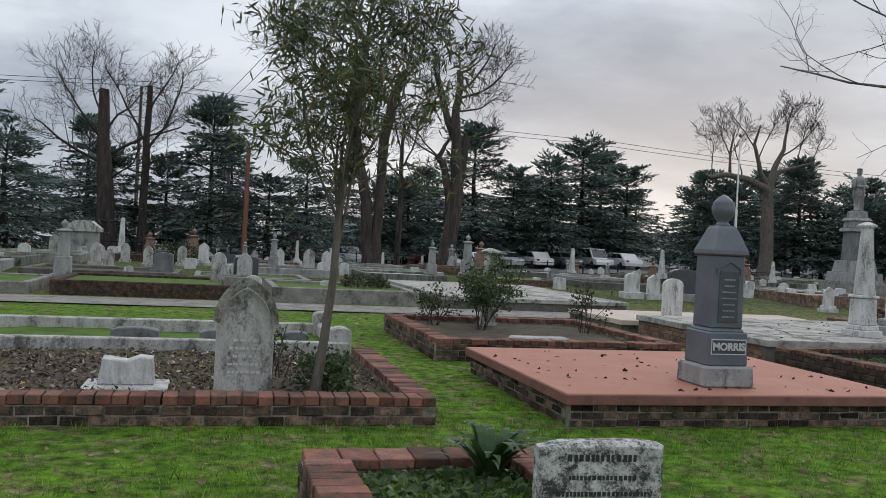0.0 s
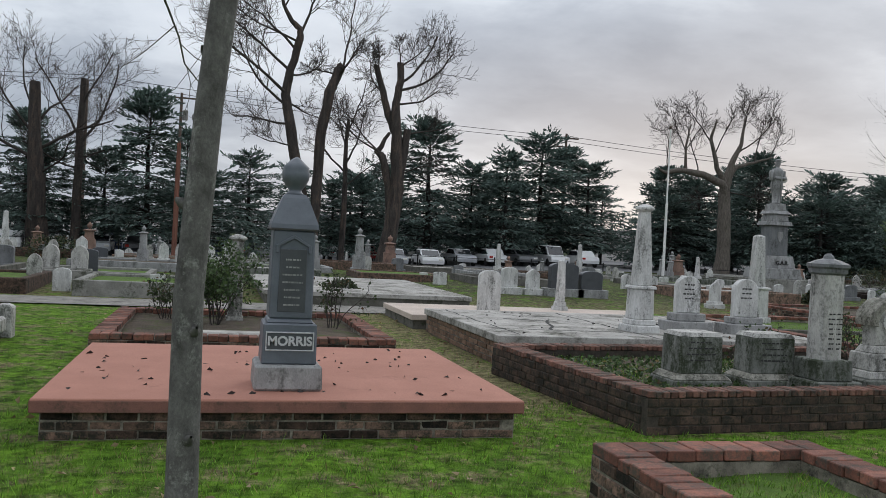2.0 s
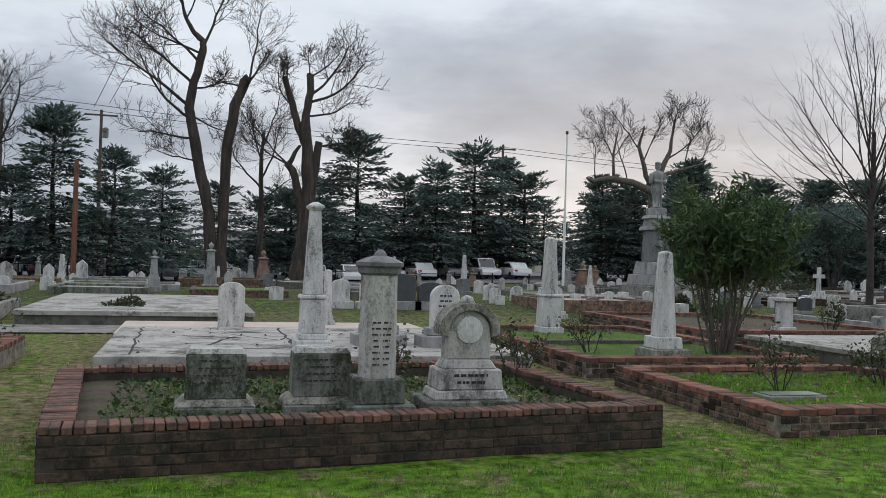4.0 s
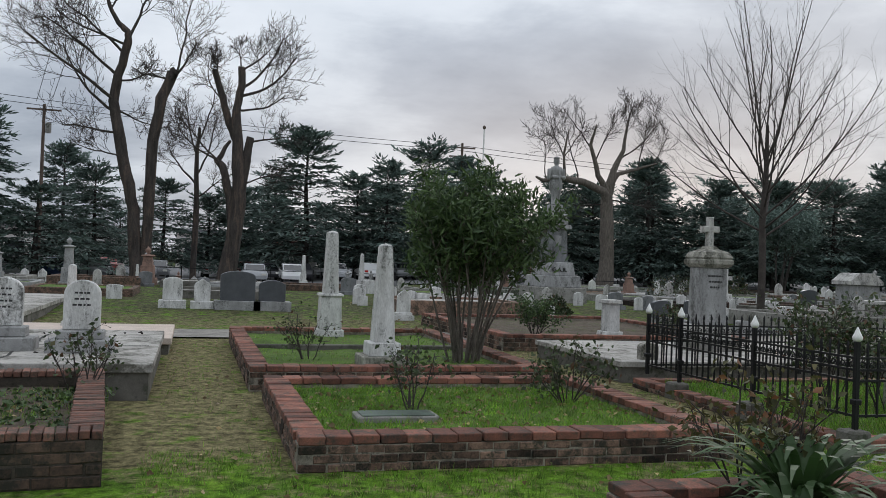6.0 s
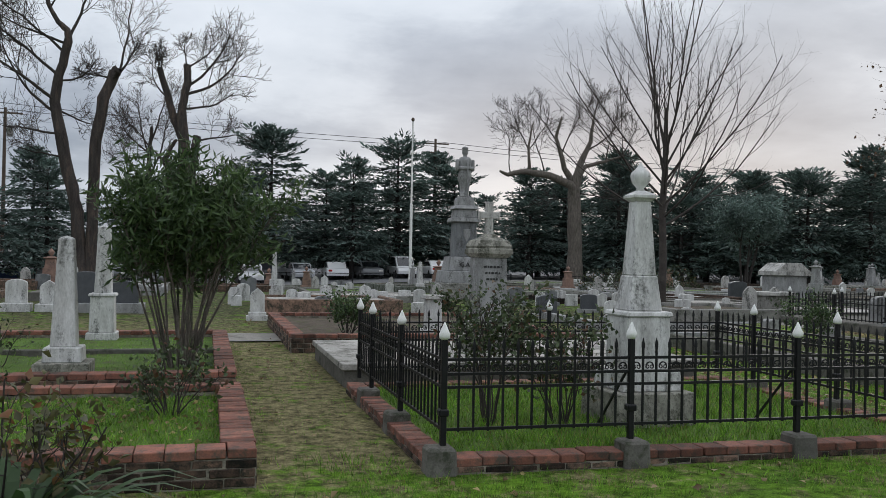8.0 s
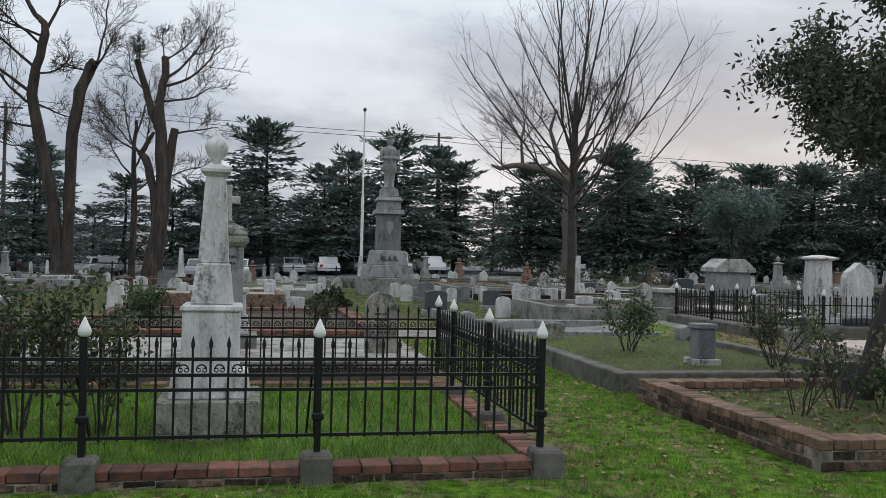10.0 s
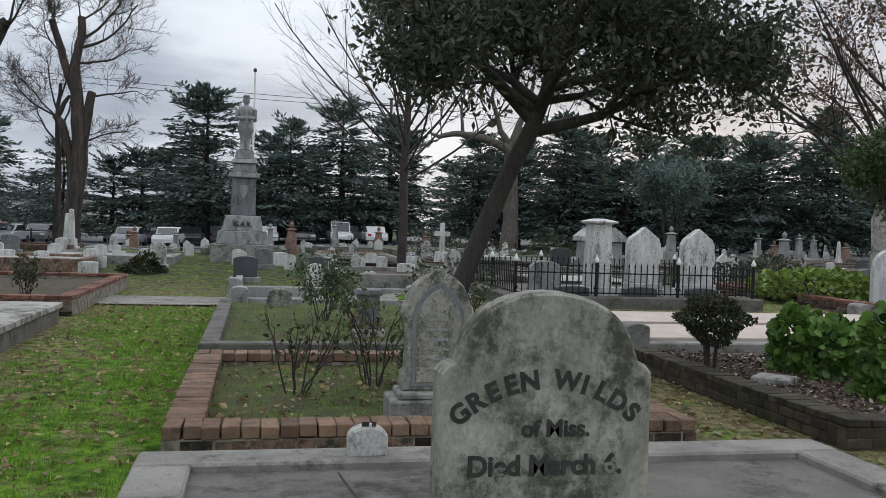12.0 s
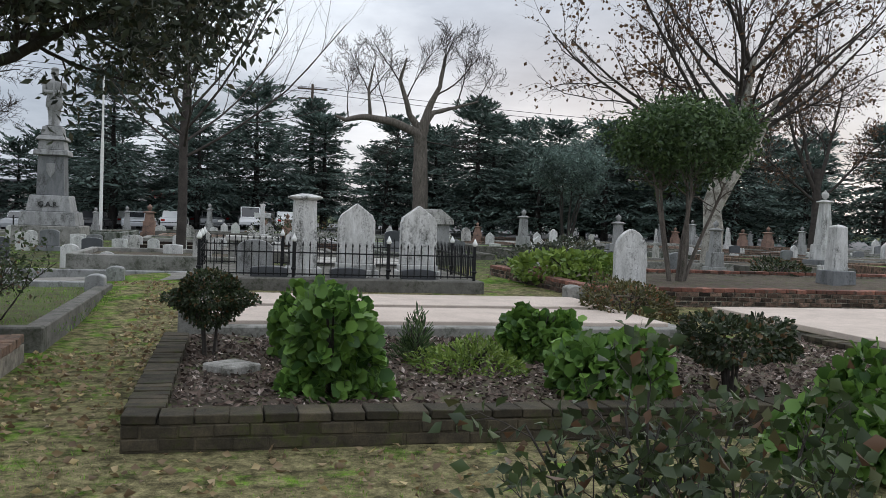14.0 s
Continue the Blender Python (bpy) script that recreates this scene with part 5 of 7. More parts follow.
tree("oleander_bush", "tall many-stemmed oleander bush with dark green leaves", "bush", (14.05, 12.1, 0.15), M_BARK, oleander, M_LEAF_OLE, (12500, 0.07, 0.14, 0.032, -0.4), seed=4)


def rose(h, wd, stems, lean=0.0):
    def build(w, rng):
        P = dict(kids=[4, 3], segs=[6, 4, 3], wig=[0.14, 0.22, 0.25], up=[0.03, 0.08, 0.05], taper=[0.5, 0.5, 0.6], start=[0.35, 0.2], ang=[42, 45], len=[0.4, 0.5], thin=[0.7, 0.8])
        for k in range(stems):
            a = rng.uniform(0, 6.28)
            s = rng.uniform(0.1, 1) * wd / h
            grow(w, rng, (0.06 * math.cos(a), 0.06 * math.sin(a), -0.04), (math.cos(a) * s + lean, math.sin(a) * s, 1), h * rng.uniform(0.65, 0.95), 0.008, 0, P)
    return build


ROSES = ((1.25, 12.5, 0.19, 1.2, 0.75, 14, 2400, M_LEAF_OLE), (0.55, 12.9, 0.19, 0.75, 0.5, 7, 450, M_LEAF_ROSE), (2.95, 12.2, 0.19, 0.95, 0.55, 8, 240, M_LEAF_ROSE), (12.33, 8.3, 0.16, 0.85, 0.35, 7, 260, M_LEAF_ROSE), (14.1, 8.6, 0.16, 0.72, 0.75, 11, 520, M_LEAF_ROSE), (11.85, 12.3, 0.17, 0.75, 0.4, 8, 150, M_LEAF_ROSE), (13.6, 4.75, 0.2, 0.95, 0.5, 10, 420, M_LEAF_RUST), (16.95, 8.1, 0.09, 1.55, 0.6, 12, 1300, M_LEAF_ROSE), (17.6, 8.0, 0.09, 1.15, 0.6, 10, 1000, M_LEAF_ROSE), (16.9, 16.4, 0.2, 0.85, 0.65, 14, 1900, M_LEAF_OLE), (23.95, 8.1, 0.15, 0.8, 0.4, 7, 130, M_LEAF_ROSE), (24.6, 8.35, 0.15, 1.0, 0.4, 8, 300, M_LEAF_WILLOW), (24.55, 13.4, 0.16, 1.0, 0.6, 12, 1300, M_LEAF_OLE), (25.75, 8.5, 0.15, 0.55, 0.45, 10, 620, M_LEAF_WILLOW), (25.1, 8.35, 0.15, 0.6, 0.5, 12, 900, M_LEAF_OLE), (25.95, 11.6, 0.16, 0.98, 0.5, 12, 900, M_LEAF_ROSE), (9.3, 8.9, 0.22, 0.75, 0.4, 7, 200, M_LEAF_ROSE), (7.7, 8.6, 0.22, 0.6, 0.4, 7, 200, M_LEAF_ROSE), (-1.9, 6.9, 0.12, 0.42, 0.4, 9, 700, M_LEAF_OLE), (-2.35, 7.6, 0.12, 0.65, 0.3, 6, 160, M_LEAF_ROSE), (19.9, 16.5, 0.2, 0.7, 0.5, 8, 500, M_LEAF_ROSE))
for k, (x, y, z, h, wd, stems, leaves, lm) in enumerate(ROSES):
    tree("rose_bush", "thorny half-bare rose bush with sparse small leaves" if leaves < 600 else "leafy rose bush with dark green foliage", "bush", (x, y, z), M_TWIG, rose(h, wd, stems), lm, (leaves, 0.05, 0.055, 0.034, 0.1), seed=20 + k, group="rose bushes")
rb = tree("rose_bush", "large rose bush with dusky leaves beside the walk", "bush", (30.0, 3.75, 0), M_TWIG, rose(1.12, 0.75, 17), M_LEAF_ROSE, (1500, 0.06, 0.06, 0.04, 0.2), seed=61, group="rose bushes")


def dome_bush(name, label, loc, rx, rz, n, length, width, material, seed, stem=0.0, stem_n=5, droop=0.15, rough=0.12, group=""):
    """A shrub: stems, and leaves on an uneven rounded shell and inside it."""
    th = thing(name, label, "bush", loc, group=group)
    rng = np.random.default_rng(seed)
    w = Wood()
    for k in range(stem_n):
        a = rng.uniform(0, 6.28)
        e = np.array((rx * 0.5 * math.cos(a), rx * 0.5 * math.sin(a), stem + rz * 0.9))
        w.tube([(0.04 * math.cos(a), 0.04 * math.sin(a), -0.05), e * (0.35, 0.35, 0.5), e], [0.018, 0.014, 0.006], 5)
    v, f = w.arrays()
    mesh_arrays("stem_cluster", v, f, M_TWIG, th, kind="stuff")
    d = rng.normal(size=(n, 3))
    d /= np.linalg.norm(d, axis=1, keepdims=True)
    d[:, 2] = np.abs(d[:, 2]) if stem == 0 else d[:, 2]
    lump = 1 + rough * (np.sin(d[:, 0] * 5 + seed) + np.sin(d[:, 1] * 6 + 2 * seed) + np.sin(d[:, 2] * 7 + seed))
    rad = rng.uniform(0.55, 1.0, n) ** 0.4 * lump
    c = d * rad[:, None] * (rx, rx, rz)
    c[:, 2] += stem + (rz if stem else 0)
    dirs = d + rng.normal(size=(n, 3)) * 0.55 - (0, 0, droop)
    dirs /= np.linalg.norm(dirs, axis=1, keepdims=True)
    s = np.cross(dirs, d + rng.normal(size=(n, 3)) * 0.4)
    s /= np.linalg.norm(s, axis=1, keepdims=True) + 1e-9
    u = np.cross(s, dirs)
    kk = rng.uniform(0.65, 1.25, (n, 1))
    l, wd = length * kk, width * kk
    q = [c, c + dirs * l * 0.25 - s * wd * 0.42 + u * wd * 0.1, c + dirs * l * 0.78 - s * wd * 0.40 + u * wd * 0.06, c + dirs * l - u * wd * 0.1, c + dirs * l * 0.78 + s * wd * 0.40 + u * wd * 0.06, c + dirs * l * 0.25 + s * wd * 0.42 + u * wd * 0.1]
    v = np.stack(q, 1).reshape(-1, 3)
    i = np.arange(n)[:, None] * 6
    f = np.concatenate([i + (0, 1, 2, 3), i + (0, 3, 4, 5)], 0)
    mesh_arrays("foliage", v, f, material, th)
    return th


BROAD = "broad-leaved bright green shrub in the bark mulch"
for k, (x, y, rx, rz) in enumerate(((29.22, 7.62, 0.40, 0.70), (29.27, 9.0, 0.44, 0.64), (31.35, 9.0, 0.36, 0.5), (31.35, 7.35, 0.38, 0.55), (32.3, 5.75, 0.42, 0.62))):
    dome_bush("broad_leaved_shrub", BROAD, (x, y, 0.13 if y > 6 else 0.0), rx, rz, 1150, 0.10, 0.10, M_LEAF_HYD, 40 + k, group="broad-leaved shrubs")
dome_bush("low_green_clump", "low fine-leaved bright green clump in the mulch", (30.55, 8.5, 0.13), 0.46, 0.26, 2200, 0.05, 0.02, M_LEAF_LIME, 50)
dome_bush("grassy_clump", "small feathery green clump in the mulch", (30.15, 9.0, 0.13), 0.18, 0.36, 700, 0.09, 0.012, M_LEAF_OLE, 51, droop=-0.6)
dome_bush("clipped_topiary", "small dark clipped shrub on bare branching stems", (28.3, 9.35, 0.13), 0.36, 0.21, 5600, 0.035, 0.024, M_LEAF_DARK, 52, 0.33, 7)
dome_bush("rounded_shrub", "rounded dark reddish-green shrub by the kerb", (34.0, 12.6, 0.1), 0.75, 0.55, 2600, 0.06, 0.034, M_LEAF_RUST, 53)
dome_bush("rounded_shrub", "spreading dark shrub beside the concrete slab", (32.4, 7.35, 0.13), 0.46, 0.19, 2600, 0.055, 0.032, M_LEAF_DARK, 54, 0.26, 7)
dome_bush("hedge_shrub", "wide fresh green shrub with large leaves by the tablet", (35.0, 17.2, 0.33), 1.1, 0.62, 1700, 0.12, 0.10, M_LEAF_LIME, 55)
dome_bush("hedge_shrub", "dull blue-green rounded shrub beyond the brick kerb", (36.3, 21.0, 0.2), 1.3, 0.95, 1700, 0.10, 0.06, M_LEAF_EVER, 56)
for k, (x, y, rx, rz) in enumerate(((43.5, 16.5, 0.8, 0.5), (46.0, 18.5, 0.9, 0.6), (42.0, 20.5, 0.8, 0.5), (31.0, 33.5, 2.0, 1.1), (-4.5, 34, 0.9, 0.9), (4.3, 21, 0.6, 0.45), (20.8, 24.5, 0.5, 0.4), (37.0, 40, 1.6, 1.0), (0.9, 22.0, 0.8, 0.5))):
    dome_bush("clipped_shrub", "dark rounded shrub among the graves", (x, y, gz(x, y)), rx, rz, 1300, 0.09, 0.05, M_LEAF_DARK, 70 + k, group="dark shrubs")


def strap_plant(loc, r, n, seed, material):
    th = thing("strap_leaved_plant", "clump of arching strap-shaped dark green leaves", "plant", loc, group="strap-leaved plants")
    rng = np.random.default_rng(seed)
    for k in range(n):
        a, reach = rng.uniform(0, 6.28), r * rng.uniform(0.45, 1.1)
        top = r * rng.uniform(0.55, 1.0)
        v, f = [], []
        for i in range(7):
            u = i / 6
            x = reach * u
            z = top * (1.9 * u - 1.25 * u * u)
            wd = 0.027 * (1 - u ** 3) + 0.002
            for s in (-1, 1):
                v.append((x * math.cos(a) - s * wd * math.sin(a), x * math.sin(a) + s * wd * math.cos(a), z + 0.004))
            if i:
                f.append((2 * i - 2, 2 * i - 1, 2 * i + 1, 2 * i))
        part("leaf", (v, f), material, th)
    return th


strap_plant((-1.45, 3.55, 0.2), 0.42, 46, 1, M_LEAF_STRAP)
strap_plant((13.6, 4.3, 0.18), 0.72, 80, 2, M_LEAF_STRAP)
strap_plant((13.25, 3.9, 0.18), 0.5, 40, 3, M_LEAF_STRAP)


# bare fan-shaped tree
def fan_tree(w, rng):
    w.tube([(0, 0, -0.1), (0.02, 0, 1.5), (0, 0.05, 3.0), (0.05, 0, 4.2), (0.05, 0, 6.0)], [0.13, 0.115, 0.105, 0.09, 0.05], 10)
    P = dict(kids=[6, 4, 3], segs=[7, 6, 5, 4], wig=[0.06, 0.09, 0.12, 0.15], up=[0.09, 0.08, 0.07, 0.05], taper=[0.3, 0.35, 0.4, 0.5], start=[0.2, 0.2, 0.15], ang=[30, 34, 36], len=[0.5, 0.5, 0.5], thin=[0.5, 0.55, 0.6])
    for k in range(20):
        a = k * 2.4
        s = 1.75 * (1 - k / 20) ** 1.3 + rng.uniform(0.05, 0.4)
        grow(w, rng, (0.03, 0, 2.5 + 0.13 * k), (math.cos(a) * s, math.sin(a) * s, 1.0), rng.uniform(4.0, 5.4), 0.036, 0, P)


tree("bare_fan_tree", "bare grey tree with a vase-shaped fan of thin branches", "tree", (27.31, 23.54, gz(27.31, 23.54)), M_TWIG, fan_tree, seed=12)


def plane_tree(w, rng):
    w.tube([(0, 0, -0.1), (0.05, 0, 1.2), (-0.05, 0, 2.0), (0.25, 0, 3.0), (0.9, 0.1, 4.6), (1.3, 0.2, 6.5)], [0.34, 0.30, 0.26, 0.2, 0.15, 0.09], 10)
    w.tube([(0, 0, 1.6), (0.5, -0.1, 2.6), (1.4, -0.1, 4.0), (2.0, 0, 5.2)], [0.16, 0.13, 0.1, 0.06], 8)
    w.cut = 2
    P = dict(kids=[7, 6, 4], segs=[7, 6, 5, 4], wig=[0.08, 0.14, 0.18, 0.2], up=[0.05, 0.05, 0.04, 0.02], taper=[0.3, 0.35, 0.4, 0.5], start=[0.2, 0.15, 0.1], ang=[40, 42, 42], len=[0.5, 0.5, 0.5], thin=[0.5, 0.55, 0.6])
    for k in range(13):
        a = k * 2.4
        s = rng.uniform(0.5, 1.6)
        grow(w, rng, (0.3 + 0.06 * k, 0.05, 3.0 + 0.28 * k), (math.cos(a) * s, math.sin(a) * s, 1.0), rng.uniform(3.8, 5.8), 0.07, 0, P)
    for x, z, ax, l in ((0.2, 2.9, (-1, 0.1, 0.62), 6.6), (0.3, 3.4, (-0.9, -0.3, 0.85), 6.6), (0.4, 3.8, (-0.9, 0.4, 0.5), 5.8), (1.3, 4.0, (1, 0.1, 0.6), 5.5), (1.4, 4.4, (0.9, -0.3, 0.8), 5.5)):
        grow(w, rng, (x, 0.05, z), ax, l, 0.075, 0, P)


tree("plane_tree", "pale-trunked plane tree with bare branches and a few dry leaves", "tree", (42.6, 24.8, gz(42.6, 24.8)), M_BARK_PALE, plane_tree, M_LEAF_DRY, (3600, 0.12, 0.13, 0.10, 0.4), seed=15, twig_mat=M_TWIG)


def round_tree(w, rng):
    P = dict(kids=[5, 4], segs=[6, 5, 4], wig=[0.07, 0.18, 0.22], up=[0.06, 0.06, 0.03], taper=[0.45, 0.4, 0.5], start=[0.72, 0.2], ang=[55, 48], len=[0.42, 0.5], thin=[0.6, 0.6])
    for k in range(6):
        a = k * 2.4
        s = rng.uniform(0.08, 0.34)
        grow(w, rng, (0.12 * math.cos(a), 0.12 * math.sin(a), -0.1), (math.cos(a) * s, math.sin(a) * s, 1), rng.uniform(2.3, 2.9), 0.05, 0, P)
    w.tips = []
    for k in range(420):
        d = rng.normal(size=3)
        d /= np.linalg.norm(d)
        lump = 1 + 0.16 * math.sin(4 * d[0] + 1) + 0.14 * math.sin(5 * d[1]) + 0.1 * math.sin(6 * d[2])
        w.tips.append(np.array((0, 0, 3.05)) + d * (1.45, 1.4, 0.72) * lump * rng.uniform(0.5, 1) ** 0.4)


tree("rounded_tree", "small multi-stemmed evergreen tree with a rounded leafy crown", "tree", (37.5, 17.6, gz(37.5, 17.6)), M_BARK, round_tree, M_LEAF_OLE, (11000, 0.14, 0.12, 0.055, 0.15), seed=17)

# ---------------- distant trees ----------------
def conifer_mesh(seed, H, W):
    """Cedar: ragged tiers of level limbs whose sprays of needles droop, and a feathery top."""
    rng = np.random.default_rng(seed)
    w = Wood()
    w.tube([(0, 0, -0.2), (0.1, 0.05, H * 0.3), (-0.06, 0.08, H * 0.65), (0.05, 0, H)], [0.30, 0.22, 0.12, 0.015], 7)
    cents, dirs = [], []
    z = H * 0.17
    lobe = rng.uniform(0, 6.28)
    while z < H * 0.985:
        u = z / H
        for k in range(int(rng.integers(6, 9))):
            a = rng.uniform(0, 2 * math.pi)
            full = (1 - u) ** 0.55 if u > 0.3 else 0.85
            reach = W * full * rng.uniform(0.35, 1.2) * (1 + 0.22 * math.sin(2 * a + lobe)) + 0.25
            d = np.array((math.cos(a), math.sin(a), 0))
            rise = rng.uniform(0.0, 0.3) if u < 0.55 else rng.uniform(0.25, 0.55) if u < 0.8 else rng.uniform(0.6, 1.2)
            z0 = z + rng.uniform(-0.12, 0.12)
            pts = [np.array((0, 0, z0)) + d * reach * q + np.array((0, 0, reach * (rise * q - 0.26 * q * q))) for q in (0, 0.35, 0.7, 1.0)]
            w.tube(pts, [0.055 * (1 - u) + 0.012, 0.035 * (1 - u) + 0.008, 0.014, 0.004], 3)
            m = int(15 + 52 * reach / W)
            q = rng.uniform(0.2, 1.02, m) ** 0.75
            side = np.array((-d[1], d[0], 0))
            off = rng.normal(size=m) * 0.21 * reach * (0.35 + 0.65 * np.sin(np.pi * np.clip(q, 0, 1)))
            c = np.array((0, 0, z0)) + d * (reach * q)[:, None] + side * off[:, None] + np.array((0, 0, 1)) * (reach * (rise * q - 0.26 * q * q) - 0.10 * np.abs(off) + rng.normal(size=m) * 0.03)[:, None]
            cents.append(c)
            dirs.append(d * rng.uniform(0.3, 1.0, (m, 1)) + side * np.sign(off)[:, None] * rng.uniform(0.2, 1.0, (m, 1)) + np.array((0, 0, rise - 0.42)) + rng.normal(size=(m, 3)) * 0.22)
        z += rng.uniform(0.30, 0.66) * (1.1 - 0.45 * u)
    c, d = np.concatenate(cents), np.concatenate(dirs)
    d /= np.linalg.norm(d, axis=1, keepdims=True)
    s = np.cross(d, rng.normal(size=d.shape) * 0.5 + (0, 0, 1))
    s /= np.linalg.norm(s, axis=1, keepdims=True)
    l, wd = rng.uniform(0.25, 0.62, (len(c), 1)), rng.uniform(0.035, 0.10, (len(c), 1))
    v = np.stack([c - s * wd * 0.6, c + d * l * 0.6 - s * wd, c + d * l, c + d * l * 0.55 + s * wd, c + s * wd * 0.5], 1).reshape(-1, 3)
    i = np.arange(len(c))[:, None] * 5
    return w.arrays(), (v, np.concatenate([i + (0, 1, 2), i + (0, 2, 4), i + (2, 3, 4)], 0))


def conifer(seed, H, W):
    th = thing("cedar_tree", "dark green cedar with level drooping branches", "tree", (0, 0, 0), group="cedars")
    (v, f), (lv, lf) = conifer_mesh(seed, H, W)
    mesh_arrays("trunk", v, f, M_BARK_DK, th)
    mesh_arrays("crown", lv, lf, M_LEAF_CEDAR, th)
    return th


far_rng = random.Random(5)
cedars = [conifer(1, 9.5, 5.0), conifer(2, 11.5, 4.8), conifer(3, 8.2, 5.4), conifer(4, 12.5, 5.0)]
CEDAR_AT = [(19.4, 75.0, 1.1), (30.5, 76.3, 1.04), (26.0, 73.0, 0.85), (14.0, 78.0, 0.8), (36.5, 79.0, 0.9), (-14.5, 52.0, 0.9), (-18.0, 57.0, 1.0), (-10.5, 66.0, 0.85), (-3.5, 64.0, 0.95), (0.5, 62.0, 0.8), (3.5, 66.0, 0.75), (-22.0, 66.0, 0.9), (47.0, 66.0, 0.85), (51.0, 63.0, 0.8), (55.0, 60.0, 0.8), (59.0, 58.0, 0.85), (63.0, 56.0, 0.8), (68.0, 55.0, 0.85), (73.0, 53.0, 0.8), (78.0, 52.0, 0.9), (83.0, 50.0, 0.85), (88.0, 47.0, 0.9)]
for k in range(46):
    if k < 15 and k % 2:
        continue
    CEDAR_AT.append((-36 + 2.9 * k + far_rng.uniform(-1.5, 1.5), far_rng.uniform(76, 92) if k > 11 else far_rng.uniform(68, 84), far_rng.uniform(0.7, 1.0)))
for k in range(20):
    CEDAR_AT.append((40 + 2.7 * k + far_rng.uniform(-1, 1), 72 - 0.9 * k + far_rng.uniform(-3, 3), far_rng.uniform(0.75, 0.95)))
used = set()
for k, (x, y, s) in enumerate(CEDAR_AT):
    src = cedars[(k * 7 + 3) % 4] if k > 1 else cedars[(3, 1)[k]]
    m = pose(x, y, gz(x, y), 0, 0, far_rng.uniform(0, 360))
    ob = copy_thing(src, m) if src in used else src
    ob.matrix_basis = m @ Matrix.Diagonal((s * far_rng.uniform(1.0, 1.3), s * far_rng.uniform(1.0, 1.3), s * far_rng.uniform(0.88, 1.05), 1))
    used.add(src)

TWIGGY = dict(kids=[9, 7, 6], segs=[8, 7, 6, 5], wig=[0.09, 0.14, 0.15, 0.17], up=[0.04, 0.06, 0.07, 0.05], taper=[0.4, 0.3, 0.35, 0.5], start=[0.3, 0.15, 0.1], ang=[45, 45, 42], len=[0.52, 0.56, 0.6], thin=[0.42, 0.45, 0.5], least=0.013)


def great_tree(limbs, trunk, scale=1.0, kids=None, more=()):
    def build(w, rng):
        for tr in (trunk, *more):
            w.tube([p for p, r in tr], [r for p, r in tr], 10)
        w.cut = 1 + len(more)
        P = dict(TWIGGY)
        if kids:
            P["kids"] = kids
        for p, d, l, r in limbs:
            grow(w, rng, p, d, l * scale, r, 0, P)
    return build


# trunks are (x, height, radius) runs, limbs (x, height, direction, length, radius)
def old_tree(trunks, limbs, kids, up=0.05):
    def build(w, rng):
        for run in trunks:
            yy = 0.0
            pts = []
            for x, z, r in run:
                pts.append((x, yy, z))
                yy += rng.uniform(-0.18, 0.18)
            fine, radii = [], []
            for (p, q), (a, b) in zip(zip(pts, pts[1:]), zip(run, run[1:])):
                for k in range(3):
                    f = k / 3
                    fine.append([p[i] + (q[i] - p[i]) * f + rng.uniform(-0.04, 0.04) for i in range(3)])
                    radii.append((a[2] + (b[2] - a[2]) * f) * rng.uniform(0.94, 1.08))
            fine.append(list(pts[-1]))
            radii.append(run[-1][2])
            w.tube(fine, radii, 10)
            w.tube([fine[-1], [fine[-1][0] + 0.02, fine[-1][1], fine[-1][2] + 0.06]], [radii[-1], 0.01], 10)
        w.cut = 2 * len(trunks)
        P = dict(TWIGGY, kids=kids, up=[up, 0.06, 0.07, 0.06], wig=[0.12, 0.13, 0.14, 0.15], len=[0.62, 0.62, 0.66], least=0.0135)
        for x, z, d, l, r in limbs:
            grow(w, rng, (x, 0, z), d, l, r, 0, P)
    return build


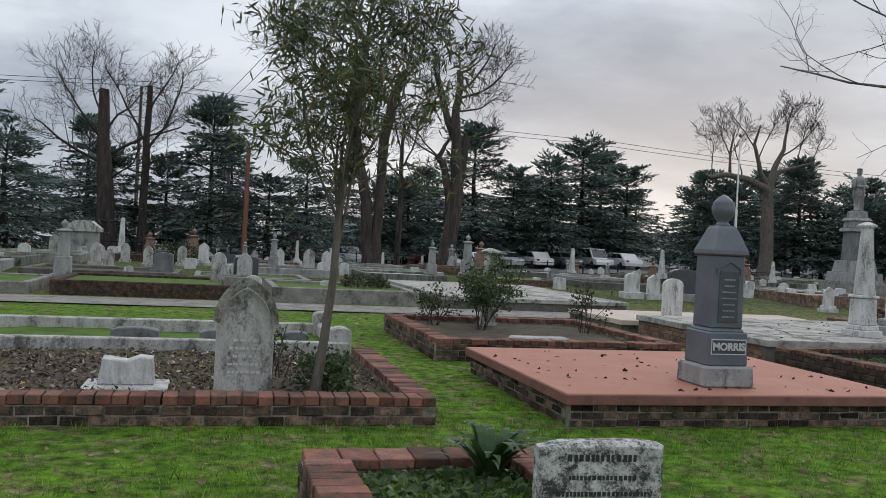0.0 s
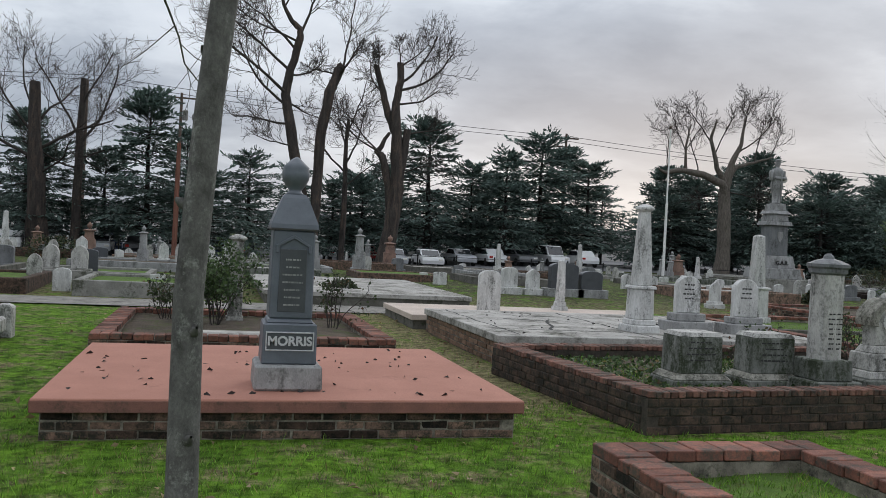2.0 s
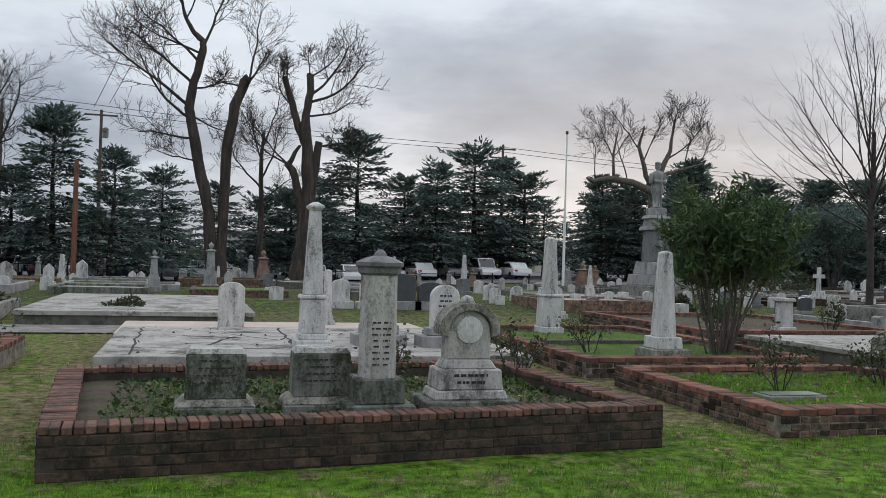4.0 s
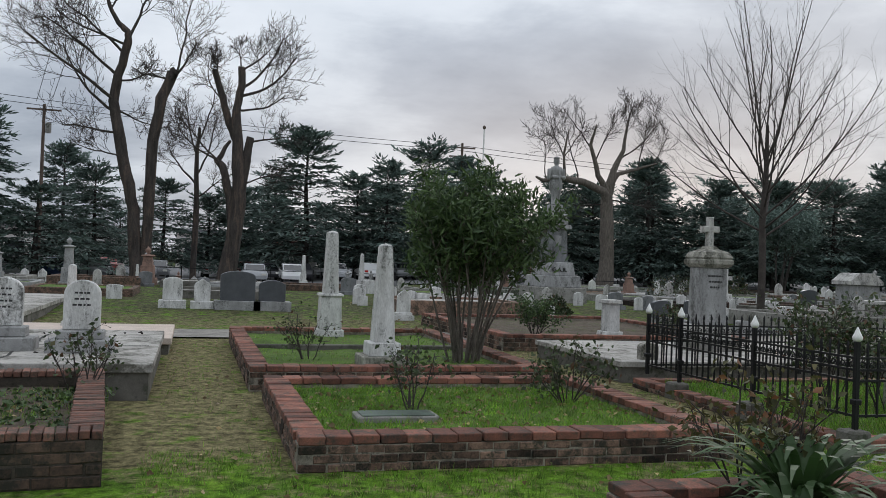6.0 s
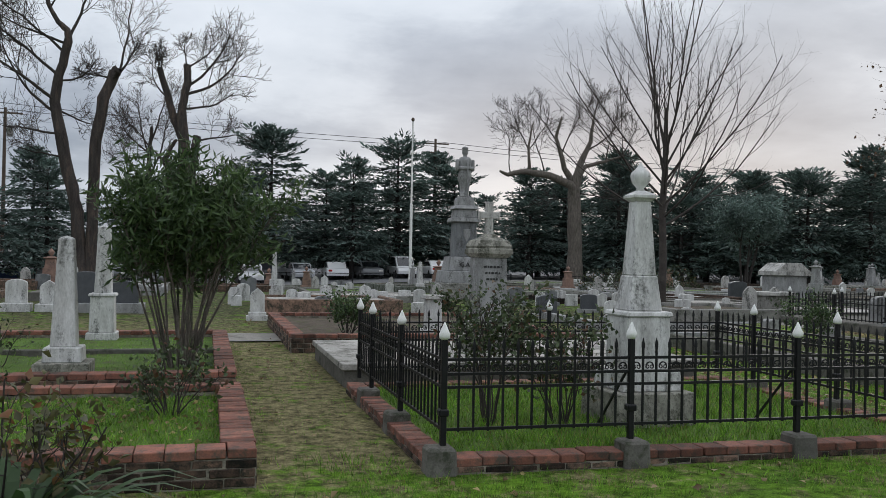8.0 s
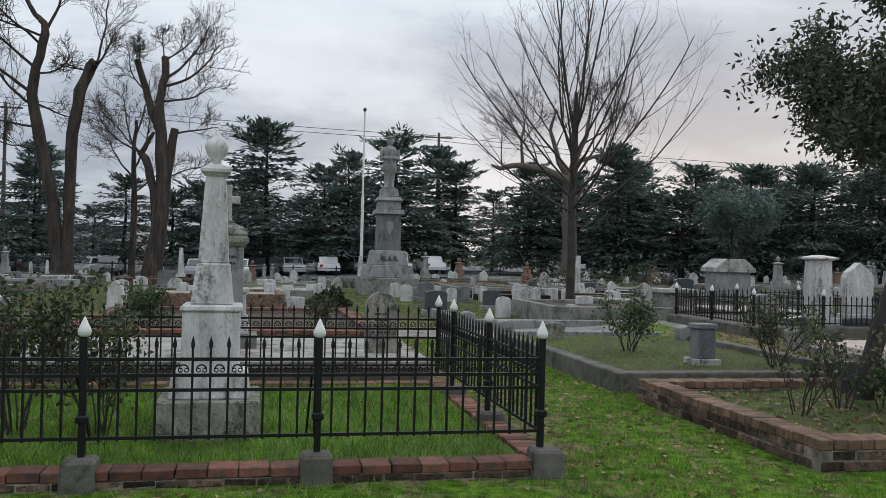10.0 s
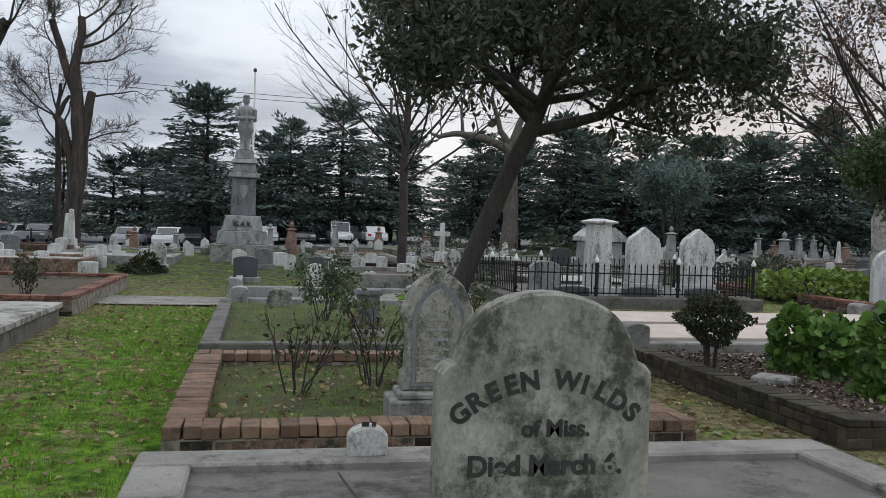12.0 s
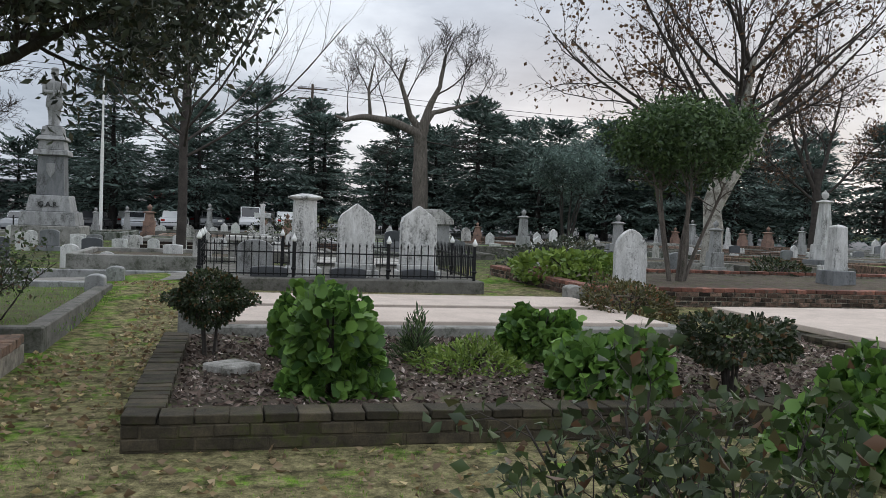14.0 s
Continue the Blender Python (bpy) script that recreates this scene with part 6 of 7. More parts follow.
tree("bare_old_tree", "tall bare old tree with twin crooked trunks and fine twigs", "tree", (7.1, 57.2, gz(7.1, 57.2)), M_BARK_OLD, old_tree(
    (((0.1, -0.3, 0.5), (-0.3, 2.1, 0.4), (-0.45, 4.7, 0.36), (-0.96, 6.9, 0.36), (-1.63, 10.0, 0.33), (-1.87, 11.3, 0.32), (-1.62, 12.9, 0.27), (-1.11, 15.0, 0.24), (-1.15, 15.6, 0.2), (-1.75, 16.1, 0.15), (-2.33, 17.1, 0.11), (-2.63, 18.4, 0.07)),
     ((0.5, -0.3, 0.42), (0.35, 2.1, 0.36), (0.43, 5.3, 0.34), (0.55, 9.0, 0.33), (0.94, 11.6, 0.34), (1.5, 13.2, 0.33), (1.72, 13.5, 0.28))),
    ((-1.7, 10.6, (-0.9, 0.2, 0.35), 5.5, 0.10), (-1.85, 11.4, (-0.85, -0.3, 0.5), 6.0, 0.11), (-1.6, 12.8, (-0.8, 0.3, 0.6), 5.5, 0.10), (-1.3, 14.2, (-0.7, -0.2, 0.75), 5.0, 0.09), (-1.1, 15.3, (0.3, 0.2, 1), 4.5, 0.10), (-1.5, 9.4, (-0.9, 0.3, -0.05), 4.2, 0.08), (-1.7, 10.8, (0.6, 0.2, -0.1), 2.6, 0.07), (-1.6, 12.6, (0.8, -0.2, 0.1), 2.6, 0.07), (-2.0, 16.6, (-0.3, 0.2, 1), 3.2, 0.07), (-2.2, 17.0, (0.5, 0.1, 1), 3.0, 0.06), (1.55, 13.0, (0.75, 0, 0.75), 2.6, 0.09), (1.5, 12.9, (-0.8, 0.1, 0.2), 2.0, 0.07), (1.75, 13.3, (0.15, 0.2, 1), 4.6, 0.08), (-1.0, 8.0, (-0.8, -0.4, 0.1), 3.0, 0.06), (-1.2, 14.8, (-0.9, 0.2, 0.3), 4.5, 0.08)), [9, 6, 4]), seed=31, twig_mat=M_TWIG)
tree("bare_old_tree", "bare forked tree with lopped limbs and spreading twigs", "tree", (12.4, 57.5, gz(12.4, 57.5)), M_BARK_OLD, old_tree(
    (((-0.1, -0.3, 0.75), (0.18, 2.2, 0.55), (0.55, 4.9, 0.48), (0.5, 7.0, 0.44), (0.34, 9.3, 0.36), (0.18, 11.4, 0.28), (0.5, 13.0, 0.25), (0.42, 14.2, 0.22)),
     ((0.38, 9.2, 0.27), (-0.2, 10.6, 0.25), (-0.68, 12.2, 0.23), (-1.22, 13.9, 0.2)),
     ((0.35, 3.0, 0.3), (-0.05, 5.9, 0.26), (-0.5, 7.8, 0.26), (-0.9, 8.0, 0.2), (-0.1, 9.4, 0.1)),
     ((0.6, 5.6, 0.36), (0.85, 7.4, 0.28), (1.15, 9.7, 0.25))),
    ((0.45, 12.8, (0.9, 0.1, 0.5), 4.6, 0.10), (0.4, 12.3, (0.9, -0.2, 0.2), 4.6, 0.10), (0.2, 11.4, (0.95, 0.2, 0.1), 3.6, 0.08), (0.45, 13.9, (0.6, 0.2, 0.8), 2.6, 0.07), (-0.9, 13.0, (-0.6, 0.1, 0.8), 2.2, 0.06), (-0.6, 12.0, (-0.85, 0.2, 0.3), 2.6, 0.06), (-0.8, 8.1, (-0.9, 0.1, 0.4), 3.4, 0.07), (-0.4, 7.7, (-0.8, -0.3, 0.7), 4.0, 0.07), (1.1, 9.4, (0.8, 0.2, 0.2), 2.8, 0.07), (0.5, 6.5, (0.9, 0.1, 0.35), 3.0, 0.06), (-1.1, 13.6, (0.2, 0.1, 1), 1.6, 0.05), (0.4, 14.1, (0.1, -0.2, 1), 1.6, 0.05)), [9, 6, 4]), seed=32, twig_mat=M_TWIG)
tree("bare_old_tree", "thin bare tree standing behind the lopped ones", "tree", (10.3, 64.0, gz(10.3, 64)), M_BARK_OLD, old_tree(
    (((0, -0.3, 0.25), (0.1, 5, 0.2), (0, 9, 0.15), (0.1, 11, 0.1)),),
    ((0, 7.0, (-0.6, 0.1, 0.8), 4.5, 0.08), (0, 7.6, (0.6, 0.1, 0.8), 4.5, 0.08), (0, 9.0, (-0.4, 0.3, 0.9), 4.0, 0.07), (0.1, 10.0, (0.3, -0.3, 0.9), 4.0, 0.07), (0, 6.0, (0.9, 0.1, 0.5), 3.5, 0.06)), [7, 6, 4]), seed=38, twig_mat=M_TWIG)
tree("pollarded_tree", "crooked pollarded tree with arching limbs and bare shoots", "tree", (41.8, 63.3, gz(41.8, 63.3)), M_BARK, old_tree(
    (((0, -0.3, 0.75), (0.1, 2.0, 0.58), (0.05, 5.0, 0.52), (0, 7.0, 0.46), (0.25, 8.2, 0.36), (0.5, 9.3, 0.26), (1.3, 11.0, 0.16), (1.6, 13.2, 0.07)),
     ((-0.05, 6.8, 0.36), (-0.4, 7.6, 0.34), (-2.2, 8.2, 0.28), (-4.0, 8.5, 0.22), (-5.5, 8.2, 0.16), (-6.2, 8.4, 0.08)),
     ((0.1, 7.4, 0.28), (-0.9, 8.8, 0.22), (-1.7, 11.2, 0.13), (-1.3, 12.8, 0.06)),
     ((-3.7, 8.4, 0.14), (-3.95, 10.4, 0.09), (-3.6, 12.2, 0.05)),
     ((0.2, 8.0, 0.24), (0.9, 9.1, 0.18), (2.6, 9.6, 0.12), (4.2, 10.1, 0.06))),
    ((1.3, 11.0, (0.5, 0.2, 0.9), 4.1, 0.07), (0.9, 10.2, (0.9, 0.1, 0.5), 4.7, 0.07), (-1.6, 11.0, (-0.6, 0.2, 0.8), 3.8, 0.06), (-1.2, 9.8, (0.4, -0.2, 0.9), 4.1, 0.06), (-3.9, 10.2, (-0.6, 0.1, 0.8), 3.4, 0.05), (-3.9, 10.0, (0.6, 0.1, 0.8), 3.2, 0.05), (-5.3, 8.3, (-0.3, 0.2, 1), 3.5, 0.05), (-2.6, 8.3, (0.1, 0.2, 1), 4.1, 0.06), (2.6, 9.6, (0.2, 0.2, 1), 3.8, 0.06), (4.0, 10.0, (0.6, 0.1, 0.7), 3.2, 0.05), (0.2, 7.0, (0.8, 0.2, -0.1), 3.5, 0.06), (-0.3, 6.6, (-0.6, 0.3, -0.2), 2.7, 0.05), (1.5, 12.4, (0.1, 0.1, 1), 2.7, 0.05)), [7, 6, 4]), seed=33, twig_mat=M_TWIG)
tree("bare_old_tree", "bare tree with a thick lopped trunk and wide twigs", "tree", (-10.4, 63.5, gz(-10.4, 63.5)), M_BARK_OLD, old_tree(
    (((0, -0.3, 0.8), (-0.1, 3.0, 0.62), (-0.3, 6.0, 0.52), (-0.5, 8.5, 0.40), (-0.6, 11.6, 0.34)),),
    ((-0.4, 7.0, (0.8, 0.1, 0.5), 6.0, 0.12), (-0.4, 6.4, (-0.9, 0.1, 0.4), 6.0, 0.12), (-0.5, 8.5, (0.6, 0.3, 0.8), 5.0, 0.10), (-0.5, 8.0, (-0.7, -0.3, 0.8), 6.0, 0.10), (-0.3, 5.2, (0.9, -0.3, 0.2), 4.5, 0.08), (-0.5, 9.6, (-0.5, 0.2, 0.9), 5.0, 0.08), (-0.3, 4.8, (-0.8, 0.3, 0.0), 4.5, 0.08)), [8, 6, 4]), seed=34, twig_mat=M_TWIG)
tree("bare_old_tree", "slender bare tree with upright twigs", "tree", (-8.2, 64.0, gz(-8.2, 64)), M_BARK_OLD, old_tree(
    (((0, -0.3, 0.36), (0.1, 4.0, 0.3), (0.1, 8.5, 0.24), (0.15, 12.2, 0.2)),),
    ((0.1, 7.5, (0.5, 0.1, 0.9), 6.5, 0.11), (0.1, 8.0, (-0.5, 0.2, 0.9), 6.0, 0.10), (0.1, 6.5, (0.8, 0.2, 0.6), 5.0, 0.09), (0.1, 10.0, (0.4, -0.2, 1), 4.6, 0.08), (0.1, 6.0, (-0.8, 0.1, 0.3), 4.0, 0.07)), [8, 6, 4]), seed=35, twig_mat=M_TWIG)
tree("bare_old_tree", "distant bare tree with a round twiggy crown", "tree", (62.0, 46.0, gz(62, 46)), M_TWIG, great_tree(
    (((0, 0, 3.5), (0.5, 0.1, 1), 6.5, 0.14), ((0, 0, 3.5), (-0.6, 0.2, 1), 6.5, 0.14), ((0, 0, 4.0), (0.0, 0.4, 1), 6.5, 0.12), ((0, 0, 3.0), (-0.9, 0, 0.6), 5.0, 0.1), ((0, 0, 3.0), (0.9, 0, 0.6), 5.0, 0.1)),
    (((0, 0, -0.3), 0.4), ((0.1, 0, 2.0), 0.3), ((0, 0, 5.0), 0.2)), kids=[8, 7, 6]), M_LEAF_DRY, (1500, 0.15, 0.18, 0.12, 0.2), seed=36)
dense = tree("spreading_dark_tree", "dark leafy spreading tree at the cemetery edge", "tree", (48.0, 50.0, gz(48, 50)), M_BARK_DK, round_tree, M_LEAF_CEDAR, (6000, 0.3, 0.16, 0.06, 0.2), seed=37)
dense.matrix_basis = dense.matrix_basis @ Matrix.Diagonal((1.5, 1.5, 1.5, 1))

# ---------------- poles and wires ----------------
def utility_pole(x, y, top, label, material=None, arms=1, r=0.16):
    th = thing("utility_pole", label, "utility pole", (x, y, gz(x, y)), group="utility poles")
    part("pole", lathe([(r, -0.2), (r * 0.95, top * 0.5), (r * 0.75, top)], 9), material or M_POLE, th)
    for k in range(arms):
        z = top - 0.45 - 0.9 * k
        part("crossarm", boxes((-1.35, -0.07, z - 0.07, 1.35, 0.07, z + 0.07, 0.01)), M_POLE, th)
        for q in (-1.2, -0.6, 0.6, 1.2):
            part("insulator", lathe([(0.05, z + 0.07), (0.07, z + 0.14), (0.05, z + 0.22), (0.02, z + 0.26)], 6), M_GRANITE_LT, th)
    if arms:
        part("transformer", lathe([(0.22, top - 2.4), (0.24, top - 2.3), (0.24, top - 1.6), (0.15, top - 1.5)], 10), M_CONC_GREY, th).location.x = 0.38
    return th


utility_pole(35.65, 83.1, 13.4, "weathered wooden utility pole with a double crossarm", arms=2)
utility_pole(-2.2, 80.0, 14.2, "tall dark wooden utility pole among the cedars", arms=1)
utility_pole(-10.0, 80.0, 14.6, "bare wooden utility pole by the parking lot", arms=0)
utility_pole(-1.25, 57.1, 7.6, "short reddish wooden pole by the road", M_POLE_RED, 0, 0.17)
utility_pole(76.0, 78.0, 11.5, "weathered wooden utility pole with a crossarm", arms=1)
fl = thing("flagpole", "slim white flagpole with a ball finial", "flagpole", (23.33, 39.4, gz(23.33, 39.4)))
part("pole", lathe([(0.07, -0.1), (0.065, 3.9), (0.045, 4.0), (0.035, 7.75)], 10), M_WHITE, fl)
part("ball", lathe([(0.02, 7.75), (0.07, 7.79), (0.08, 7.85), (0.06, 7.91), (0.01, 7.94)], 10), M_POLE, fl, smooth=True)
WIRES = ((-10.0, 80.0, 14.2, -2.2, 80.0, 13.7), (-2.2, 80.0, 13.7, 35.65, 83.1, 12.9), (35.65, 83.1, 12.9, 76.0, 78.0, 11.0), (76.0, 78.0, 11.0, 130.0, 70.0, 11.0), (-70.0, 78.0, 13.5, -10.0, 80.0, 14.2), (-2.2, 80.0, 14.0, 9.0, 30.0, 22.0))
for k, (ax, ay, az, bx, by, bz) in enumerate(WIRES):
    for q in (-0.7, 0.7):
        w_ = Wood()
        span = math.hypot(bx - ax, by - ay)
        w_.tube([(ax + (bx - ax) * s + q * 0.9, ay + (by - ay) * s, az + (bz - az) * s - 0.0009 * span * span * 4 * s * (1 - s) * 0.25 + 0.3 * q) for s in (j / 16 for j in range(17))], [0.03] * 17, 3)
        wi = mesh_arrays("overhead_wire", *w_.arrays(), M_IRON)
        tagged(wi, "thin black overhead wire slung between poles", "wire", "overhead wires")

# ---------------- parking lot ----------------
def paint(name, c, rough=0.3):
    m = bpy.data.materials.new(name)
    m.use_nodes = True
    b = m.node_tree.nodes["Principled BSDF"]
    b.inputs["Base Color"].default_value = (*c, 1)
    b.inputs["Roughness"].default_value = rough
    b.inputs["Coat Weight"].default_value = 0.4
    return m


M_GLASS = paint("dark_car_glass", (0.02, 0.022, 0.025), 0.08)
M_TYRE = paint("tyre_rubber", (0.02, 0.02, 0.02), 0.85)
M_RIM = paint("wheel_rim", (0.45, 0.45, 0.46), 0.35)
M_LAMP = paint("lamp_glass", (0.7, 0.68, 0.62), 0.15)
M_TAIL = paint("red_lamp_glass", (0.4, 0.02, 0.015), 0.2)
CAR_PAINT = [paint("car_white", (0.72, 0.72, 0.72)), paint("car_silver", (0.42, 0.43, 0.45)), paint("car_black", (0.02, 0.02, 0.024)), paint("car_red", (0.30, 0.03, 0.025)), paint("car_blue", (0.04, 0.07, 0.16)), paint("car_grey", (0.16, 0.165, 0.17))]


def car(k, van=False):
    names = ("white", "silver", "black", "red", "blue", "grey")
    h = 0.35 if van else 0.0
    th = thing("parked_car", names[k] + (" van" if van else " car") + " parked on the asphalt lot", "car", (0, 0, 0), group="parked cars")
    prof = [(-2.2, 0.35), (-2.25, 0.6), (-2.15, 0.85), (-1.2, 0.95), (1.6, 0.98), (2.15, 0.9), (2.25, 0.6), (2.2, 0.35)]
    part("body", extrude_outline(prof, -0.88, 0.88, 0.06), CAR_PAINT[k], th)
    roof = [(-1.25, 0.94), (-0.55, 1.42 + h), (0.9, 1.45 + h), (1.65, 0.97)]
    part("cabin", extrude_outline(roof, -0.74, 0.74, 0.06), CAR_PAINT[k], th)
    part("window", extrude_outline([(-1.0, 0.98), (-0.5, 1.34 + h), (0.15, 1.36 + h), (0.15, 0.99)], -0.775, 0.775, 0.0), M_GLASS, th, "dark side glass")
    part("window", extrude_outline([(0.24, 0.99), (0.24, 1.36 + h), (0.85, 1.36 + h), (1.38, 1.0)], -0.775, 0.775, 0.0), M_GLASS, th, "dark side glass")
    part("windscreen", extrude_outline([(-1.22, 1.0), (-0.66, 1.37 + h), (-0.6, 1.33 + h), (-1.1, 1.0)], -0.66, 0.66, 0.0), M_GLASS, th)
    for x in (-1.4, 1.4):
        for y in (-0.8, 0.8):
            wh = part("wheel", lathe([(0.24, -0.1), (0.33, -0.1), (0.34, 0), (0.33, 0.1), (0.24, 0.1)], 12), M_TYRE, th, "black tyre")
            wh.matrix_basis = pose(x, y, 0.34, 90, 0, 0)
    part("headlight", boxes((-2.27, -0.76, 0.62, -2.2, -0.44, 0.76, 0.02)), M_LAMP, th)
    part("taillight", boxes((2.18, -0.74, 0.68, 2.27, -0.46, 0.84, 0.02)), M_TAIL, th)
    return th


cars = [car(0), car(1), car(2), car(3), car(4), car(5), car(0, True)]
placed = set()
spots = []
for y0, xa, xb, step, chance in ((66.0, -50, 20, 2.7, 0.8), (71.5, -54, 34, 2.8, 0.75), (79.5, -58, 36, 2.8, 0.7), (86.0, -56, 10, 2.9, 0.4)):
    x = xa
    while x < xb:
        if far_rng.random() < chance:
            spots.append((x + far_rng.uniform(-0.2, 0.2), y0 + far_rng.uniform(-0.3, 0.3), 90 + far_rng.choice((0, 180)) + far_rng.uniform(-3, 3)))
        x += step
for k, (x, y, a) in enumerate(spots):
    src = cars[far_rng.choice((0, 0, 0, 1, 1, 1, 2, 3, 4, 5, 6))]
    m = pose(x, y, gz(x, y) + 0.06, 0, 0, a)
    if src in placed:
        copy_thing(src, m)
    else:
        src.matrix_basis = m
        placed.add(src)

# low buildings beyond the lot
M_STUCCO = surface("pale_stucco", (0.52, 0.50, 0.47), (0.42, 0.40, 0.38), None, 0.5, 20, 0.9, 0.1)
M_ROOF = surface("grey_roofing", (0.20, 0.20, 0.21), (0.14, 0.14, 0.15), None, 0.7, 20, 0.9, 0.1)
M_SIGN = paint("red_sign_panel", (0.35, 0.05, 0.04), 0.5)
for x0, x1, y0, h, sign in ((-75, -38, 122, 5.5, True), (-30, 2, 128, 4.8, False), (8, 40, 126, 5.0, True), (-130, -82, 118, 6.0, False), (60, 110, 118, 5.0, False)):
    bl = thing("shop_building", "long low pale stucco shop building with a flat roof", "building", (x0, y0, -0.6))
    L = x1 - x0
    part("wall", boxes((0, 0, -0.2, L, 16, h, 0.05)), M_STUCCO, bl)
    part("roof", boxes((-0.3, -0.5, h, L + 0.3, 16.3, h + 0.35, 0.05)), M_ROOF, bl)
    if sign:
        part("sign", boxes((L * 0.3, -0.25, h * 0.68, L * 0.55, -0.05, h * 0.93, 0.03)), M_SIGN, bl, "plain red sign panel")
    n = int(L / 4)
    for k in range(n):
        wx = 1.2 + k * (L - 2) / n
        wi = part("window", boxes((wx, -0.06, 0.6, wx + 2.4, 0.1, 2.9, 0.0)), M_GLASS, bl)
        part("frame", boxes((wx - 0.1, -0.1, 0.5, wx, 0.08, 3.0, 0.0), (wx + 2.4, -0.1, 0.5, wx + 2.5, 0.08, 3.0, 0.0), (wx, -0.1, 2.9, wx + 2.4, 0.08, 3.0, 0.0), (wx, -0.1, 0.5, wx + 2.4, 0.08, 0.6, 0.0)), M_WHITE, wi)

# ---------------- field of graves ----------------
field = random.Random(77)
KEEP_OUT = ((21.4, 25.0, 28.6, 32.2), (15.5, 21.2, 14.8, 21.3), (27.6, 33.0, 15.0, 19.2), (33.8, 46.5, 14.0, 20.4), (1.6, 7.4, 18.4, 26.6), (26.5, 28.2, 22.8, 24.4), (7.2, 13.4, 18.8, 25.2), (13.0, 15.0, 19.0, 34.0), (21.4, 23.1, 16.0, 28.0))


def free(x, y):
    return all(not (a < x < b and c < y < d) for a, b, c, d in KEEP_OUT)


def small_types():
    return [
        headstone((0, 0, 0), "weathered round-headed marble headstone", rounded_top(0.42, 0.62, 0.12), 0.09, M_MARBLE),
        headstone((0, 0, 0), "square white marble block headstone", rounded_top(0.46, 0.50, 0.03), 0.16, M_MARBLE),
        headstone((0, 0, 0), "grey granite headstone on a plinth", rounded_top(0.60, 0.55, 0.1), 0.18, M_GRANITE, ((0.8, 0.4, 0.15),)),
        headstone((0, 0, 0), "pointed grey marble headstone", pointed_top(0.42, 0.78, 0.5), 0.1, M_MARBLE_GREY, ((0.55, 0.3, 0.14),)),
        headstone((0, 0, 0), "dark granite headstone on a pale plinth", rounded_top(0.75, 0.66, 0.1), 0.2, M_GRANITE_DK, ((0.95, 0.4, 0.16),), M_GRANITE_LT),
        headstone((0, 0, 0), "low grey slant marker", rounded_top(0.5, 0.28, 0.04), 0.26, M_GRANITE_LT),
        headstone((0, 0, 0), "white gabled headstone on two steps", gable_top(0.44, 0.74, 0.5), 0.14, M_MARBLE, ((0.66, 0.4, 0.14), (0.54, 0.3, 0.10))),
        obelisk((0, 0, 0), "slender pale obelisk on a stepped base", ((0.62, 0.2, 0.95), (0.44, 0.34, 0.94)), (0.28, 1.25, 0.16), M_MARBLE, cap="pyramid"),
        obelisk((0, 0, 0), "grey stone column topped with an urn", ((0.62, 0.25, 0.95), (0.46, 0.5, 0.94)), (0.32, 0.7, 0.26), M_GRANITE_LT, cap="moulding", urn=0.1, name="urn_column"),
        obelisk((0, 0, 0), "squat brown stone pedestal with an urn", ((0.75, 0.3, 0.95), (0.55, 0.5, 0.94)), (0.42, 0.35, 0.34), M_STONE_RED, cap="moulding", urn=0.12, name="urn_pedestal"),
    ]


types = small_types()
first = set()


def put(k, x, y, s=1.0, rz=0.0):
    src = types[k]
    m = pose(x, y, gz(x, y), 0, 0, rz)
    ob = copy_thing(src, m) if k in first else src
    first.add(k)
    ob.matrix_basis = m @ Matrix.Scale(s, 4)
    return ob


for row in range(19):
    y = 20.4 + row * 1.85
    x = -23 + field.uniform(0, 2)
    while x < 62:
        r = field.random()
        if free(x, y) and r < (0.36 if row < 9 else 0.24):
            put(field.choice((0, 0, 0, 1, 1, 2, 2, 3, 3, 4, 5, 5, 6, 6, 0, 1, 7, 8) if row < 9 else (0, 0, 1, 2, 3, 5, 6, 6, 7, 8, 9)), x, y + field.uniform(-0.5, 0.5), field.uniform(0.6, 0.98), field.uniform(-6, 6))
        x += field.uniform(0.9, 2.0)
# low white soldiers' stones in rows before the tall monument
for k in range(26):
    x, y = 14.0 + (k % 13) * 1.3, 26.2 + (k // 13) * 1.5
    if free(x, y):
        put(0 if k % 3 else 1, x + field.uniform(-0.2, 0.2), y, field.uniform(0.75, 0.95))
for x, wd, ht in ((11.45, 0.9, 0.78), (12.35, 0.7, 0.56)):
    headstone((x, 23.9, gz(x, 23.9)), "dark granite headstone on a pale base", rounded_top(wd, ht, 0.14), 0.25, M_GRANITE_DK, ((wd + 0.3, 0.5, 0.24),), M_GRANITE_LT)
headstone((9.8, 24.1, gz(9.8, 24.1)), "white marble headstone with a carved wreath on a plinth", rounded_top(0.5, 0.6, 0.12), 0.14, M_MARBLE, ((0.7, 0.4, 0.2),))
headstone((10.55, 24.1, gz(10.5, 24.1)), "white gabled marble headstone beside a wreathed one", gable_top(0.42, 0.6, 0.42), 0.14, M_MARBLE, ((0.6, 0.4, 0.18),))
obelisk((12.7, 16.0, 0.17), "white marble obelisk on a square pedestal", ((0.5, 0.12, 0.95), (0.40, 0.6, 0.92), (0.44, 0.05, 0.95)), (0.27, 1.1, 0.19), M_MARBLE, cap="pyramid")
for x in (-2.9, -2.2):
    headstone((x, 23.9, gz(x, 23.9)), "small gothic headstone with a dark hood on a shared base", pointed_top(0.42, 0.62, 0.36), 0.14, M_MARBLE_GREY, ((0.62, 0.4, 0.25),), M_CONC_GREY)
